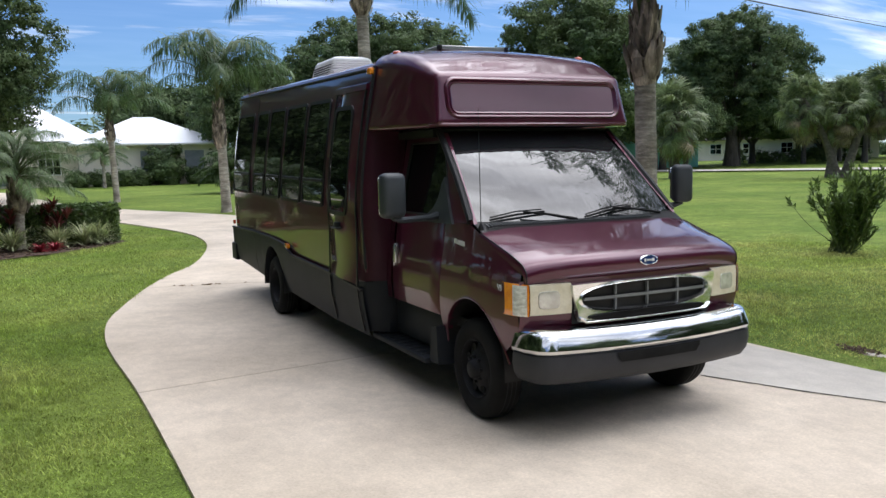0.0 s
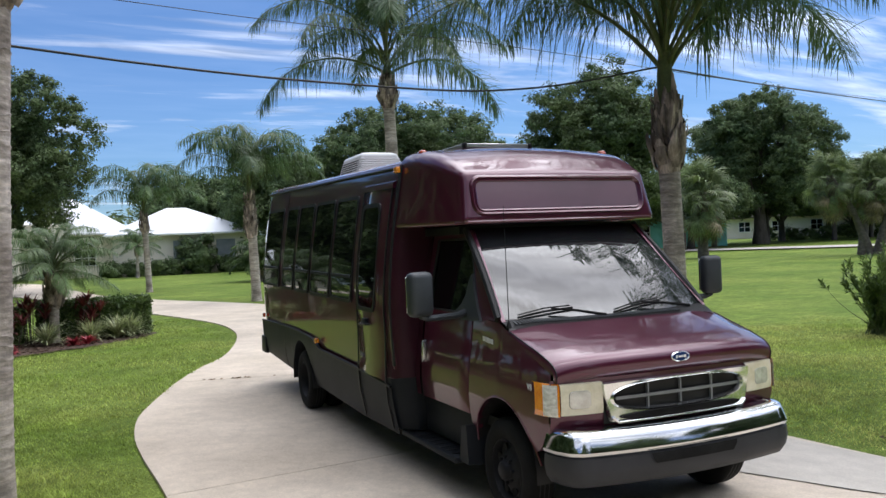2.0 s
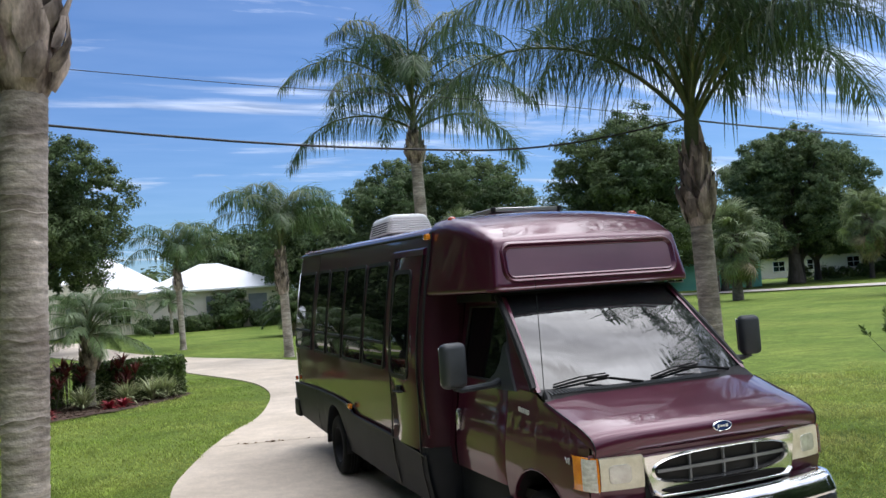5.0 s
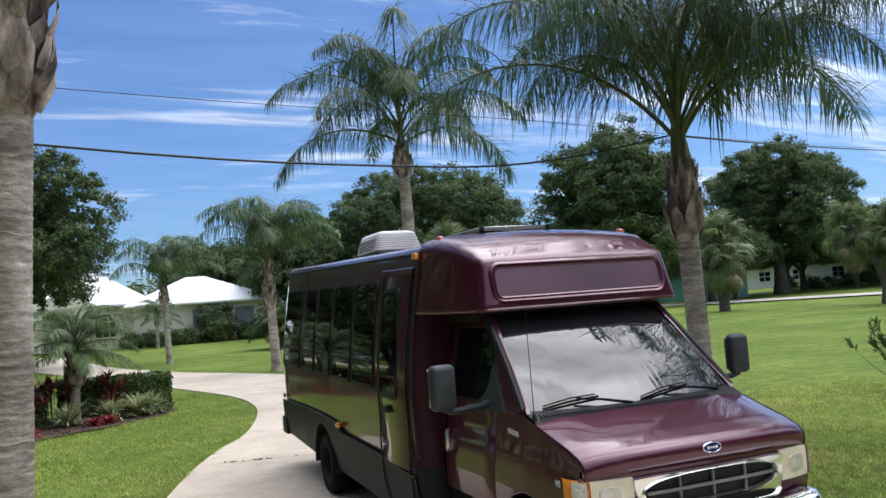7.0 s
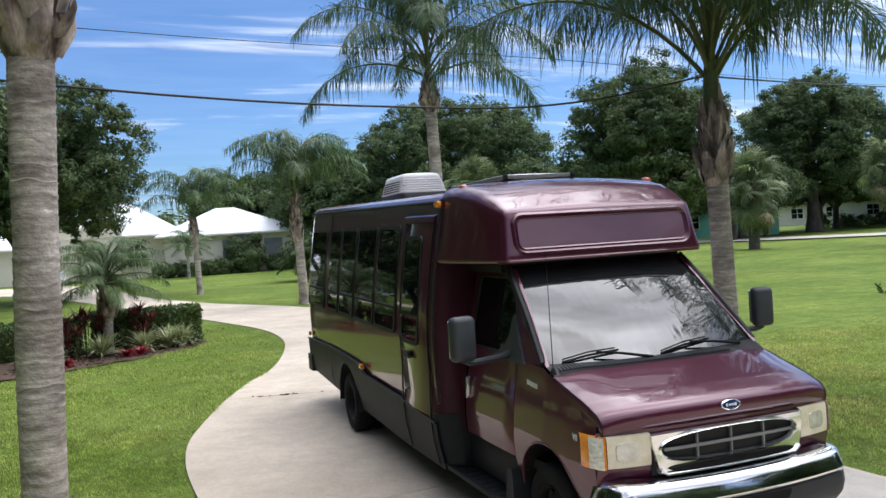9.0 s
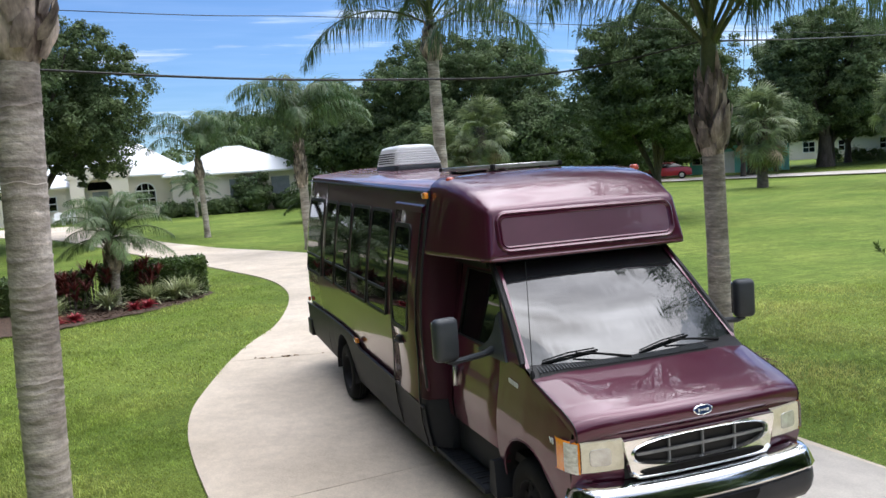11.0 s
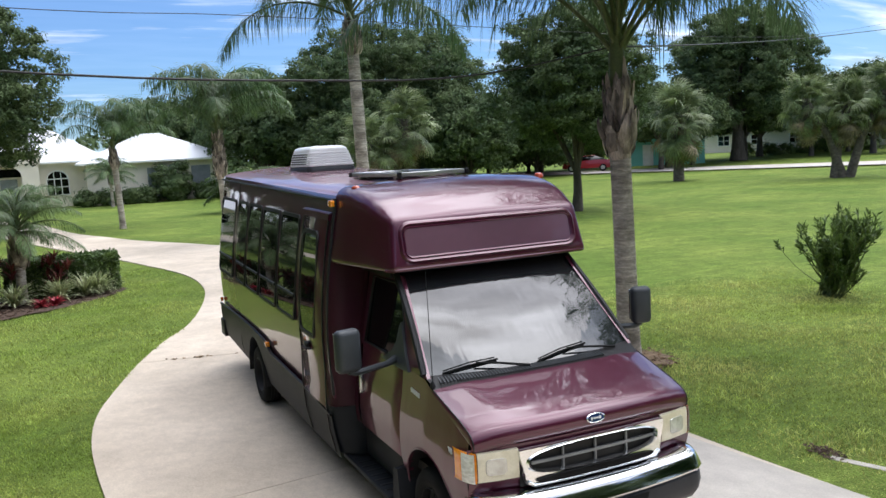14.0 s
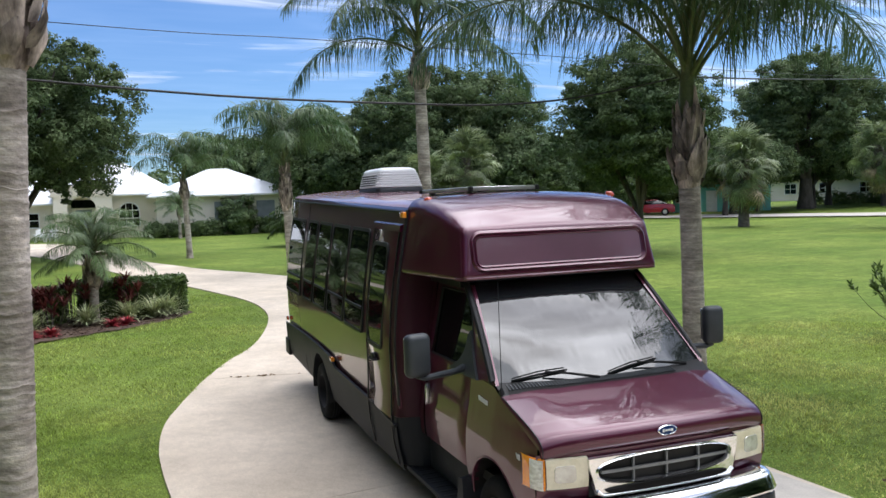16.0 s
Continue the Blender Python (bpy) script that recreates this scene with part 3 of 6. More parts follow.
def side_window(s, y0, y1, z0, z1, name="window", bar=True):
    """A framed, tinted pane set into the leaning side wall."""
    def at(y, z, out):
        return (s * (side_x(z) + out), y, z + rise(y, z))
    o, i = round_rect(y0, y1, z0, z1, 0.07), round_rect(y0 + 0.035, y1 - 0.035, z0 + 0.035, z1 - 0.035, 0.045)
    def lean(z):
        return lerp(0.014, 0.0, (z - z0) / (z1 - z0))
    m = Mesh()
    m.loft([[at(y, z, -0.01) for y, z in o], [at(y, z, 0.014 + lean(z)) for y, z in o], [at(y, z, 0.014 + lean(z)) for y, z in i], [at(y, z, lean(z)) for y, z in i]], caps=False)
    w = part(name, m, BLACK, bus)
    rows = []
    for k in range(9):
        z = lerp(z0 + 0.03, z1 - 0.03, k / 8)
        e = 0.02 if k in (0, 8) else 0.0
        rows.append([at(y0 + 0.03 + e, z, 0.004 + lean(z)), at((y0 + y1) / 2, z, 0.004 + lean(z)), at(y1 - 0.03 - e, z, 0.004 + lean(z))])
    part("pane", Mesh().loft(rows, closed=False), GLASS, w)
    if bar:
        zb = z0 + 0.27
        m = Mesh()
        m.loft([[at(y, zb - 0.018, 0.010), at(y, zb - 0.014, 0.026), at(y, zb + 0.014, 0.026), at(y, zb + 0.018, 0.010)] for y in (y0 + 0.03, y1 - 0.03)])
        part("window_bar", m, BLACK, w)
    return w


for s in (-1, 1):
    for y0, y1 in ((2.78, 3.56), (3.63, 4.46), (4.54, 5.28), (5.36, 5.99), (6.20, 7.26)):
        side_window(s, y0, y1, 1.485, 2.585)

# passenger entry door on the kerb side
def door_at(y, z, out):
    x = side_x(z) if z > 0.95 else interp(z, [0.3, 0.6, 0.9, 0.95], [1.145, 1.205, 1.224, 1.200])
    return (-(x + out), y, z + rise(y, z))


door = part("entry_door", Mesh().loft([[door_at(1.80, z, 0.0), door_at(1.83, z, 0.016), door_at(2.58, z, 0.016), door_at(2.61, z, 0.0)]
                                       for z in (0.80, 0.95, 1.2, 1.45, 1.65, 1.9, 2.15, 2.45, 2.60)], closed=False), PAINT, bus, "maroon folding entry door")
m = Mesh()
o, i = round_rect(2.02, 2.56, 1.44, 2.48, 0.09), round_rect(2.06, 2.52, 1.48, 2.44, 0.06)
m.loft([[door_at(*p, 0.012) for p in o], [door_at(*p, 0.032) for p in o], [door_at(*p, 0.032) for p in i], [door_at(*p, 0.014) for p in i]], caps=False)
part("window_frame", m, BLACK, door)
m = Mesh().loft([[door_at(2.05, z, 0.021), door_at(2.53, z, 0.021)] for z in (1.47, 1.56, 1.65, 1.78, 1.9, 2.02, 2.15, 2.3, 2.45)], closed=False)
part("pane", m, GLASS, door)
for y in (1.80, 2.615):
    m = Mesh().loft([[door_at(y - 0.01, z, 0.006), door_at(y - 0.01, z, 0.019), door_at(y + 0.01, z, 0.019), door_at(y + 0.01, z, 0.006)]
                     for z in (0.36, 0.6, 0.8, 1.2, 1.5, 1.8, 2.1, 2.45, 2.62)])
    part("door_seal", m, BLACK, door)
m = Mesh().loft([[door_at(y, 2.60, 0.0), door_at(y, 2.605, 0.03), door_at(y, 2.665, 0.03), door_at(y, 2.68, 0.0)] for y in (1.76, 2.66)])
part("door_header", m, PAINT, door)
m = Mesh().tube([door_at(2.20, 1.315, 0.02), door_at(2.22, 1.315, 0.06), door_at(2.38, 1.305, 0.06), door_at(2.40, 1.305, 0.02)], 0.012, 6)
m.rbox(-1.26, -1.222, 2.25, 2.36, 1.275, 1.345, 0.01)
part("door_handle", m, BLACK, door)

# rounded front corner of the box, tied to the cab
for s in (-1, 1):
    def fairing_row(z):
        x = side_x(z) if z > 0.95 else interp(z, [0.3, 0.6, 0.9, 0.95], [1.145, 1.205, 1.224, 1.200])
        back = interp(z, [0.36, 0.75, 1.2], [0.12, 0.06, 0.0])
        return [(s * x, 1.80 + back, z), (s * (x + 0.002), 1.71 + back, z), (s * (x - 0.010), 1.655 + back, z), (s * (x - 0.04), 1.62 + back * 0.9, z),
                (s * (x - 0.085), 1.605 + back * 0.7, z), (s * 1.0, 1.598, z), (s * 0.8, 1.598, z)]
    part("corner_fairing", Mesh().loft([fairing_row(z) for z in (0.84, 1.0, 1.2, 1.45, 1.65, 1.9, 2.15, 2.2)], closed=False), PAINT_SHADED, bus, "maroon corner fairing, its recess shade put into the colour")
    part("lower_fairing", Mesh().loft([fairing_row(z) for z in (0.36, 0.5, 0.75, 0.836)], closed=False), SKIRT, bus)
    m = Mesh()
    m.loft([[(s * (side_x(z) - 0.012), 1.655, z), (s * (side_x(z) + 0.008), 1.66, z), (s * (side_x(z) + 0.008), 1.685, z), (s * (side_x(z) - 0.012), 1.69, z)]
            for z in (0.95, 1.5, 1.8, 2.1, 2.45, 2.66, 2.76)])
    part("corner_trim", m, BLACK, bus)

# over-cab cap
def cap_ring(y, hb, ht, z0, z1, crown, r):
    """Flat underside, flat leaning sides, rounded shoulders and a crowned top."""
    n = 7
    pts = [(lerp(hb - 0.04, -hb + 0.04, k / (n - 1)), y, z0) for k in range(n)]
    half = [(hb - 0.012, z0 + 0.006), (hb, z0 + 0.025), (lerp(hb, ht, 0.05), lerp(z0, z1 - r, 0.1)), (lerp(hb, ht, 0.5), lerp(z0, z1 - r, 0.5)), (lerp(hb, ht, 0.97), lerp(z0, z1 - r, 0.96))]
    half += [(ht - r + r * math.cos(radians(a)), z1 - r + r * math.sin(radians(a))) for a in (0, 18, 36, 54, 72, 90)]
    pts += [(-x, y, z) for x, z in half]
    w = ht - r - 0.02
    pts += [(lerp(-w, w, k / 8), y, z1 + 0.003 + crown * (1 - (2 * k / 8 - 1) ** 2)) for k in range(9)]
    return pts + [(x, y, z) for x, z in reversed(half)]


m = Mesh()
m.loft([cap_ring(*a) for a in ((1.70, 1.13, 1.035, 2.18, 2.865, 0.033, 0.15), (1.55, 1.125, 1.03, 2.178, 2.865, 0.03, 0.15), (1.35, 1.085, 1.012, 2.176, 2.845, 0.035, 0.145),
                               (1.10, 1.032, 0.978, 2.174, 2.785, 0.04, 0.13), (0.90, 0.990, 0.950, 2.172, 2.72, 0.045, 0.11), (0.78, 0.964, 0.926, 2.172, 2.675, 0.035, 0.09),
                               (0.70, 0.946, 0.908, 2.172, 2.640, 0.026, 0.07), (0.660, 0.936, 0.897, 2.176, 2.618, 0.018, 0.055), (0.636, 0.926, 0.886, 2.184, 2.602, 0.010, 0.05),
                               (0.622, 0.910, 0.870, 2.196, 2.586, 0.005, 0.045), (0.615, 0.885, 0.845, 2.215, 2.565, 0.0, 0.04))])


def lean_back(x, y, z):
    """The front of the cap leans back towards its top."""
    f = max(0.0, min(1.0, (1.0 - y) / 0.30))
    return (x, y + f * 0.085 * (z - 2.2) / 0.37, z)


m.warp(lean_back)
cap = part("roof_cap", m, PAINT, bus, "maroon moulded cap over the cab", smooth=60)
# raised rounded frame and flat panel on its front
m = Mesh()
fr = []
for d, y in ((0.060, 0.622), (0.050, 0.602), (0.038, 0.594), (0.026, 0.602), (0.018, 0.610), (0.010, 0.600), (0.0, 0.606), (0.0, 0.625)):
    fr.append([(x, y, z) for x, z in round_rect(-0.785 - d, 0.785 + d, 2.292 - d, 2.518 + d, 0.05 + d, 6)])
m.loft(fr, caps=False)
m.warp(lean_back)
part("panel_frame", m, PAINT, cap)
m = Mesh().add([(x, 0.609, z) for x, z in round_rect(-0.79, 0.79, 2.287, 2.523, 0.05, 6)], [tuple(range(28))]).warp(lean_back)
part("front_panel", m, PANEL, cap, "flat mauve front panel", smooth=0)
# raised crease under the panel
m = Mesh().tube([(-0.95, 0.72, 2.186), (-0.915, 0.65, 2.188), (-0.88, 0.628, 2.19), (0.0, 0.618, 2.19), (0.88, 0.628, 2.19), (0.915, 0.65, 2.188), (0.95, 0.72, 2.186)], 0.016, 8)
part("lower_lip", m, PAINT, cap)

# clearance and marker lamps
def marker_lamp(x, y, z, mat, sx=0.05, sy=0.035, h=0.05, tilt=None):
    m = Mesh()
    m.lathe([(1.15, -0.3), (1.15, 0.05), (1.0, 0.1), (0.95, 0.55), (0.7, 0.88), (0.3, 1.0)], 12)
    m.warp(lambda a, b, c: (x + a * sx, y + b * sy, z + c * h))
    return m


for x, y in ((-0.90, 1.48), (0.97, 1.44)):
    part("clearance_lamp", marker_lamp(x, y, 2.835, REDLENS, 0.042, 0.05, 0.036), REDLENS, bus, "orange-red clearance lamp")
m = Mesh().rbox(-1.10, -1.055, 1.64, 1.73, 2.685, 2.745, 0.012)
part("marker_lamp", m, AMBER, bus, "amber marker lamp")
for s in (-1, 1):
    m = Mesh().rbox(min(s * 1.215, s * 1.262), max(s * 1.215, s * 1.262), 4.16, 4.26, 0.925, 0.985, 0.012)
    part("marker_lamp", m, AMBER, bus, "amber marker lamp")
    m = Mesh().rbox(min(s * 1.20, s * 1.235), max(s * 1.20, s * 1.235), 7.36, 7.43, 1.03, 1.09, 0.01)
    part("marker_lamp", m, REDLENS, bus, "red rear marker lamp")

# air conditioner on the roof
AX0, AX1, AY0, AY1 = -0.35, 0.31, 5.02, 6.02


def ac_ring(inset, z, r=0.07):
    return [(x, y, 3.30 - (3.297 - z) * 0.86) for x, y in round_rect(AX0 + inset, AX1 - inset * 1.3, AY0 + inset, AY1 - inset * 1.4, r)]


ac = part("air_conditioner", Mesh().loft([ac_ring(0.012, 2.885), ac_ring(0.0, 2.90), ac_ring(0.0, 2.965), ac_ring(0.014, 2.985)]), GREYPL, bus, "white slatted roof air conditioner")
rings = [ac_ring(0.012, 2.985)]
for k in range(6):
    z, i = 2.99 + k * 0.036, 0.004 + k * 0.007
    rings += [ac_ring(i + 0.010, z), ac_ring(i, z + 0.006), ac_ring(i + 0.002, z + 0.028), ac_ring(i + 0.012, z + 0.034)]
rings += [ac_ring(0.050, 3.208), ac_ring(0.056, 3.245), ac_ring(0.072, 3.272), ac_ring(0.105, 3.290), ac_ring(0.16, 3.297, 0.06)]
part("shroud", Mesh().loft(rings), WHITEPL, ac, smooth=35)
for k in range(5):
    z, i = 3.061 + k * 0.031, 0.010 + k * 0.007
    part("vent_slot", Mesh().loft([[(AX0 + i - 0.004, y, z), (AX0 + i + 0.02, y, z), (AX0 + i + 0.02, y, z + h), (AX0 + i - 0.004, y, z + h)]
                                   for y, h in ((AY0 + 0.12, 0.005), (AY0 + 0.2, 0.012), (AY1 - 0.30, 0.016), (AY1 - 0.14, 0.016))]), BLACK, ac)

# solar panel
SX0, SX1, SY0, SY1 = -0.43, 0.26, 1.60, 3.02
solar = part("solar_panel", Mesh().box(SX0 + 0.03, SX1 - 0.03, SY0 + 0.03, SY1 - 0.03, 2.938, 2.946), CELLS, bus, "framed solar panel on the roof")
for b in ((SX0, SX1, SY0, SY0 + 0.03), (SX0, SX1, SY1 - 0.03, SY1), (SX0, SX0 + 0.03, SY0 + 0.03, SY1 - 0.03), (SX1 - 0.03, SX1, SY0 + 0.03, SY1 - 0.03)):
    part("panel_frame", Mesh().rbox(*b, 2.914, 2.954, 0.004, 1), ALU, solar)
for x in (SX0, SX1):
    for y in (SY0, SY1):
        part("corner_cap", Mesh().rbox(x - 0.015, x + 0.015, y - 0.03, y + 0.03, 2.911, 2.957, 0.005, 1), BLACK, solar)
for x in (SX0 + 0.06, SX1 - 0.06):
    for y in (SY0 + 0.2, SY1 - 0.2):
        part("bracket", Mesh().rbox(x - 0.03, x + 0.03, y - 0.03, y + 0.03, 2.84, 2.918, 0.005, 1), ALU, solar)

# ---- cab ----
def half_w(y):
    """Half width of the cab at the wheel line."""
    return interp(y, [-0.76, -0.70, -0.62, -0.5, -0.3, 0.0, 1.6], [0.80, 0.91, 0.955, 0.974, 0.993, 1.01, 1.012])


def belt_z(y):
    return interp(y, [-0.74, -0.6, -0.4, -0.15, 0.05, 0.25, 1.6], [1.115, 1.165, 1.245, 1.345, 1.43, 1.44, 1.44])


FA, FR = 0.0, 0.455


def arch_z(y, low):
    d = abs(y - FA)
    return max(low, WHEEL_Z + 0.04 + math.sqrt(max(0, FR ** 2 - d * d)) * 1.08) if d < FR else low


def cab_x(y, z):
    """Side surface: crease, tumblehome under the window, lean above it."""
    w = half_w(y)
    return w - interp(z, [0.45, 0.72, 0.86, 1.0, 1.17, 1.20, 1.44, 2.12], [0.055, 0.006, 0.0, 0.009, 0.032, 0.042, 0.072, 0.20])


for s in (-1, 1):
    ys = sorted(set([round(-0.62 + 0.06 * i, 3) for i in range(19)] + [FA + FR * math.sin(radians(a)) for a in range(-90, 91, 9)] + [0.49]))
    ys = [y for y in ys if y <= 0.49]
    rows = []
    for y in ys:
        low = interp(y, [-0.62, -0.45, -0.2, 0.49], [0.72, 0.60, 0.5, 0.56])
        zb, zt = arch_z(y, low), belt_z(y)
        row = [(s * (cab_x(y, zb) - 0.05), y, zb)]
        for k in range(13):
            z = lerp(zb, zt, k / 12)
            row.append((s * cab_x(y, z), y, z))
        rows.append(row)
    part("front_fender", Mesh().loft(rows, closed=False), PAINT, bus, smooth=50)
    # wheel arch lip and housing
    lip = [(FA + FR * math.sin(radians(a)), max(0.5, WHEEL_Z + 0.04 + 1.08 * FR * math.cos(radians(a)))) for a in range(-84, 85, 8)]
    m = Mesh().tube([(s * (cab_x(y, z) - 0.004), y, z) for y, z in lip], 0.009, 6)
    part("arch_lip", m, PAINT, bus)
    m = Mesh().loft([[(s * 0.97, FA + FR * math.sin(radians(a)), WHEEL_Z + 0.04 + 1.08 * FR * math.cos(radians(a))),
                      (s * 0.5, FA + FR * math.sin(radians(a)), WHEEL_Z + 0.04 + 1.08 * FR * math.cos(radians(a)))] for a in range(-95, 96, 10)], closed=False)
    part("wheel_housing", m, BLACK, bus)
    # front door
    rows = []
    for y in [0.505, 0.52, 0.7, 0.9, 1.1, 1.3, 1.46, 1.50]:
        inset = 0.012 if y in (0.505, 1.50) else 0.0
        rows.append([(s * (cab_x(y, z) - inset), y, z) for z in (0.70, 0.75, 0.80, 0.86, 0.93, 1.0, 1.08, 1.17, 1.20, 1.32, 1.44)])
    cdoor = part("cab_door", Mesh().loft(rows, closed=False), PAINT, bus, "maroon cab door with black window")
    # window surround above the belt, pane set in
    def up(y, z, out=0.0):
        return (s * (cab_x(y, z) + out), y, z)
    o = [(0.02, 1.44), (1.50, 1.44), (1.50, 2.13), (0.74, 2.13)]
    i = [(0.42, 1.47), (1.43, 1.47), (1.38, 2.06), (0.72, 2.06)]
    def dense(q, n=8):
        return [(lerp(q[a][0], q[(a + 1) % 4][0], k / n), lerp(q[a][1], q[(a + 1) % 4][1], k / n)) for a in range(4) for k in range(n)]
    m = Mesh().loft([[up(*p, -0.03) for p in dense(o)], [up(*p, 0.0) for p in dense(o)], [up(*p, 0.0) for p in dense(i)], [up(*p, -0.025) for p in dense(i)]], caps=False)
    part("window_frame", m, PAINT, cdoor)
    rows = [[up(lerp(lerp(0.41, 0.73, k / 6), lerp(1.44, 1.37, k / 6), j / 4), lerp(1.46, 2.06, k / 6), -0.018) for j in range(5)] for k in range(7)]
    part("pane", Mesh().loft(rows, closed=False), GLASS, cdoor)
    m = Mesh().tube([up(y, z, -0.005) for y, z in ((0.42, 1.47), (1.0, 1.47), (1.43, 1.47), (1.405, 1.75), (1.38, 2.06), (1.1, 2.06), (0.72, 2.06), (0.57, 1.77), (0.42, 1.47))], 0.012, 6)
    part("window_seal", m, BLACK, cdoor)
    # handle in its recess
    m = Mesh().rbox(min(s * 0.985, s * 1.03), max(s * 0.985, s * 1.03), 1.36, 1.39, 1.02, 1.20, 0.01)
    m.rbox(min(s * 1.0, s * 1.02), max(s * 1.0, s * 1.02), 1.41, 1.425, 1.0, 1.17, 0.005, 1)
    part("door_handle", m, SATIN, cdoor, "bright vertical handle")
    # rear cab wall up to the cap
    m = Mesh().loft([[(s * cab_x(1.5, z), y, z) for z in (0.70, 0.85, 1.0, 1.17, 1.2, 1.44, 1.8, 2.18)] for y in (1.505, 1.60)], closed=False)
    part("cab_pillar", m, PAINT_SHADED, bus)
    # sill, step board and its brackets
    m = Mesh().rbox(min(s * 0.80, s * 0.93), max(s * 0.80, s * 0.985), 0.44, 1.60, 0.36, 0.73, 0.02)
    part("sill", m, SKIRT, bus)
    m = Mesh().rbox(min(s * 0.84, s * 1.10), max(s * 0.84, s * 1.10), 0.60, 1.80, 0.295, 0.345, 0.015)
    step = part("step_board", m, SKIRT, bus, "dark running board")
    for k in range(9):
        y = 0.72 + k * 0.12
        part("tread_rib", Mesh().box(min(s * 0.88, s * 1.07), max(s * 0.88, s * 1.07), y, y + 0.03, 0.345, 0.350), BLACK, step)
    m = Mesh().loft([[(s * 0.78, y, z) for y, z in ((0.42, 0.30), (0.60, 0.30), (0.56, 0.62), (0.44, 0.62))], [(s * 1.06, y, z) for y, z in ((0.44, 0.32), (0.60, 0.32), (0.55, 0.60), (0.46, 0.62))]])
    part("mud_guard", m, SKIRT, bus)
    # mirror: foot, arm, housing, glass
    mirror = part("door_mirror", Mesh().loft([[(s * (cab_x(y, z) + dx), y, z) for y, z in ((0.34, 1.425), (0.66, 1.418), (0.95, 1.425), (0.82, 1.475), (0.71, 1.54), (0.645, 1.62), (0.62, 1.74), (0.585, 1.78), (0.53, 1.69), (0.44, 1.55))] for dx in (-0.004, 0.022)]),
                  GREYPL, bus, "grey towing mirror")
    mx = 1.42 if s < 0 else 1.345
    m = Mesh().tube([(s * 0.955, 0.62, 1.475), (s * 1.05, 0.56, 1.465), (s * (mx - 0.06), 0.42, 1.47), (s * (mx - 0.01), 0.40, 1.49), (s * (mx - 0.01), 0.40, 1.55)], [0.035, 0.026, 0.024, 0.026, 0.026], 8)
    part("mirror_arm", m, GREYPL, mirror)
    hw = 0.105 if s < 0 else 0.092
    m = Mesh().rbox(mx - hw, mx + hw, -0.055, 0.055, 1.49, 1.825, 0.045, 3)
    ca, sa = math.cos(radians(-14)), math.sin(radians(-14))
    m.warp(lambda a, b, c: (s * (mx + (a - mx) * ca - b * sa), 0.40 + (a - mx) * sa + b * ca, c))
    part("mirror_housing", m, GREYPL, mirror)
    m = Mesh().rbox(mx - 0.085, mx + 0.085, 0.052, 0.060, 1.52, 1.795, 0.003, 1)
    m.warp(lambda a, b, c: (s * (mx + (a - mx) * ca - b * sa), 0.40 + (a - mx) * sa + b * ca, c))
    part("mirror_glass", m, CHROME, mirror)

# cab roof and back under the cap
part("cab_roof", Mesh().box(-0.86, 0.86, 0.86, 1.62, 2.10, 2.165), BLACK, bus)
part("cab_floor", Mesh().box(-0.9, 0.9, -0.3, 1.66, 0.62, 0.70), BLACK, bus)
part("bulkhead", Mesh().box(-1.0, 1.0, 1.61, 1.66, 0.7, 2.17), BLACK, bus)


# bonnet
HOOD_V = [0, 0.05, 0.10, 0.16, 0.24, 0.4, 0.65, 0.85, 1]
HOOD_Y = [-0.738, -0.762, -0.774, -0.766, -0.72, -0.58, -0.36, -0.21, -0.12]
HOOD_Z = [1.092, 1.118, 1.158, 1.205, 1.246, 1.296, 1.354, 1.394, 1.415]


def smoothed(ys, reach=0.055):
    """The profile as a fine table with its kinks rounded away."""
    v = np.linspace(-0.2, 1.2, 1401)
    t = np.interp(v, HOOD_V, ys)
    t[v < 0] = ys[0] + (ys[1] - ys[0]) / (HOOD_V[1] - HOOD_V[0]) * v[v < 0]
    t[v > 1] = ys[-1] + (ys[-1] - ys[-2]) / (HOOD_V[-1] - HOOD_V[-2]) * (v[v > 1] - 1)
    n = int(reach * 1000)
    k = np.hanning(2 * n + 1)
    return v[n:-n], np.convolve(t, k / k.sum(), "valid")


HOOD_TY, HOOD_TZ = smoothed(HOOD_Y), smoothed(HOOD_Z)


def hood_curve(v):
    return interp(v, *HOOD_TY), interp(v, *HOOD_TZ)


def bonnet(u, v):
    """u across -1..1, v from the front lip 0 to the windscreen 1."""
    y, z = hood_curve(v)
    w = lerp(0.912, 0.935, v)
    a = abs(u)
    y += 0.095 * a ** 3 * (1 - v) + 0.08 * a ** 3 * v
    z += -0.045 * a ** 6 * (1 - 0.5 * v) + 0.012 * (1 - a * a) + 0.006 * math.exp(-((a - 0.74) / 0.13) ** 2) * min(1, v * 2) ** 2
    return (u * w, y, z)


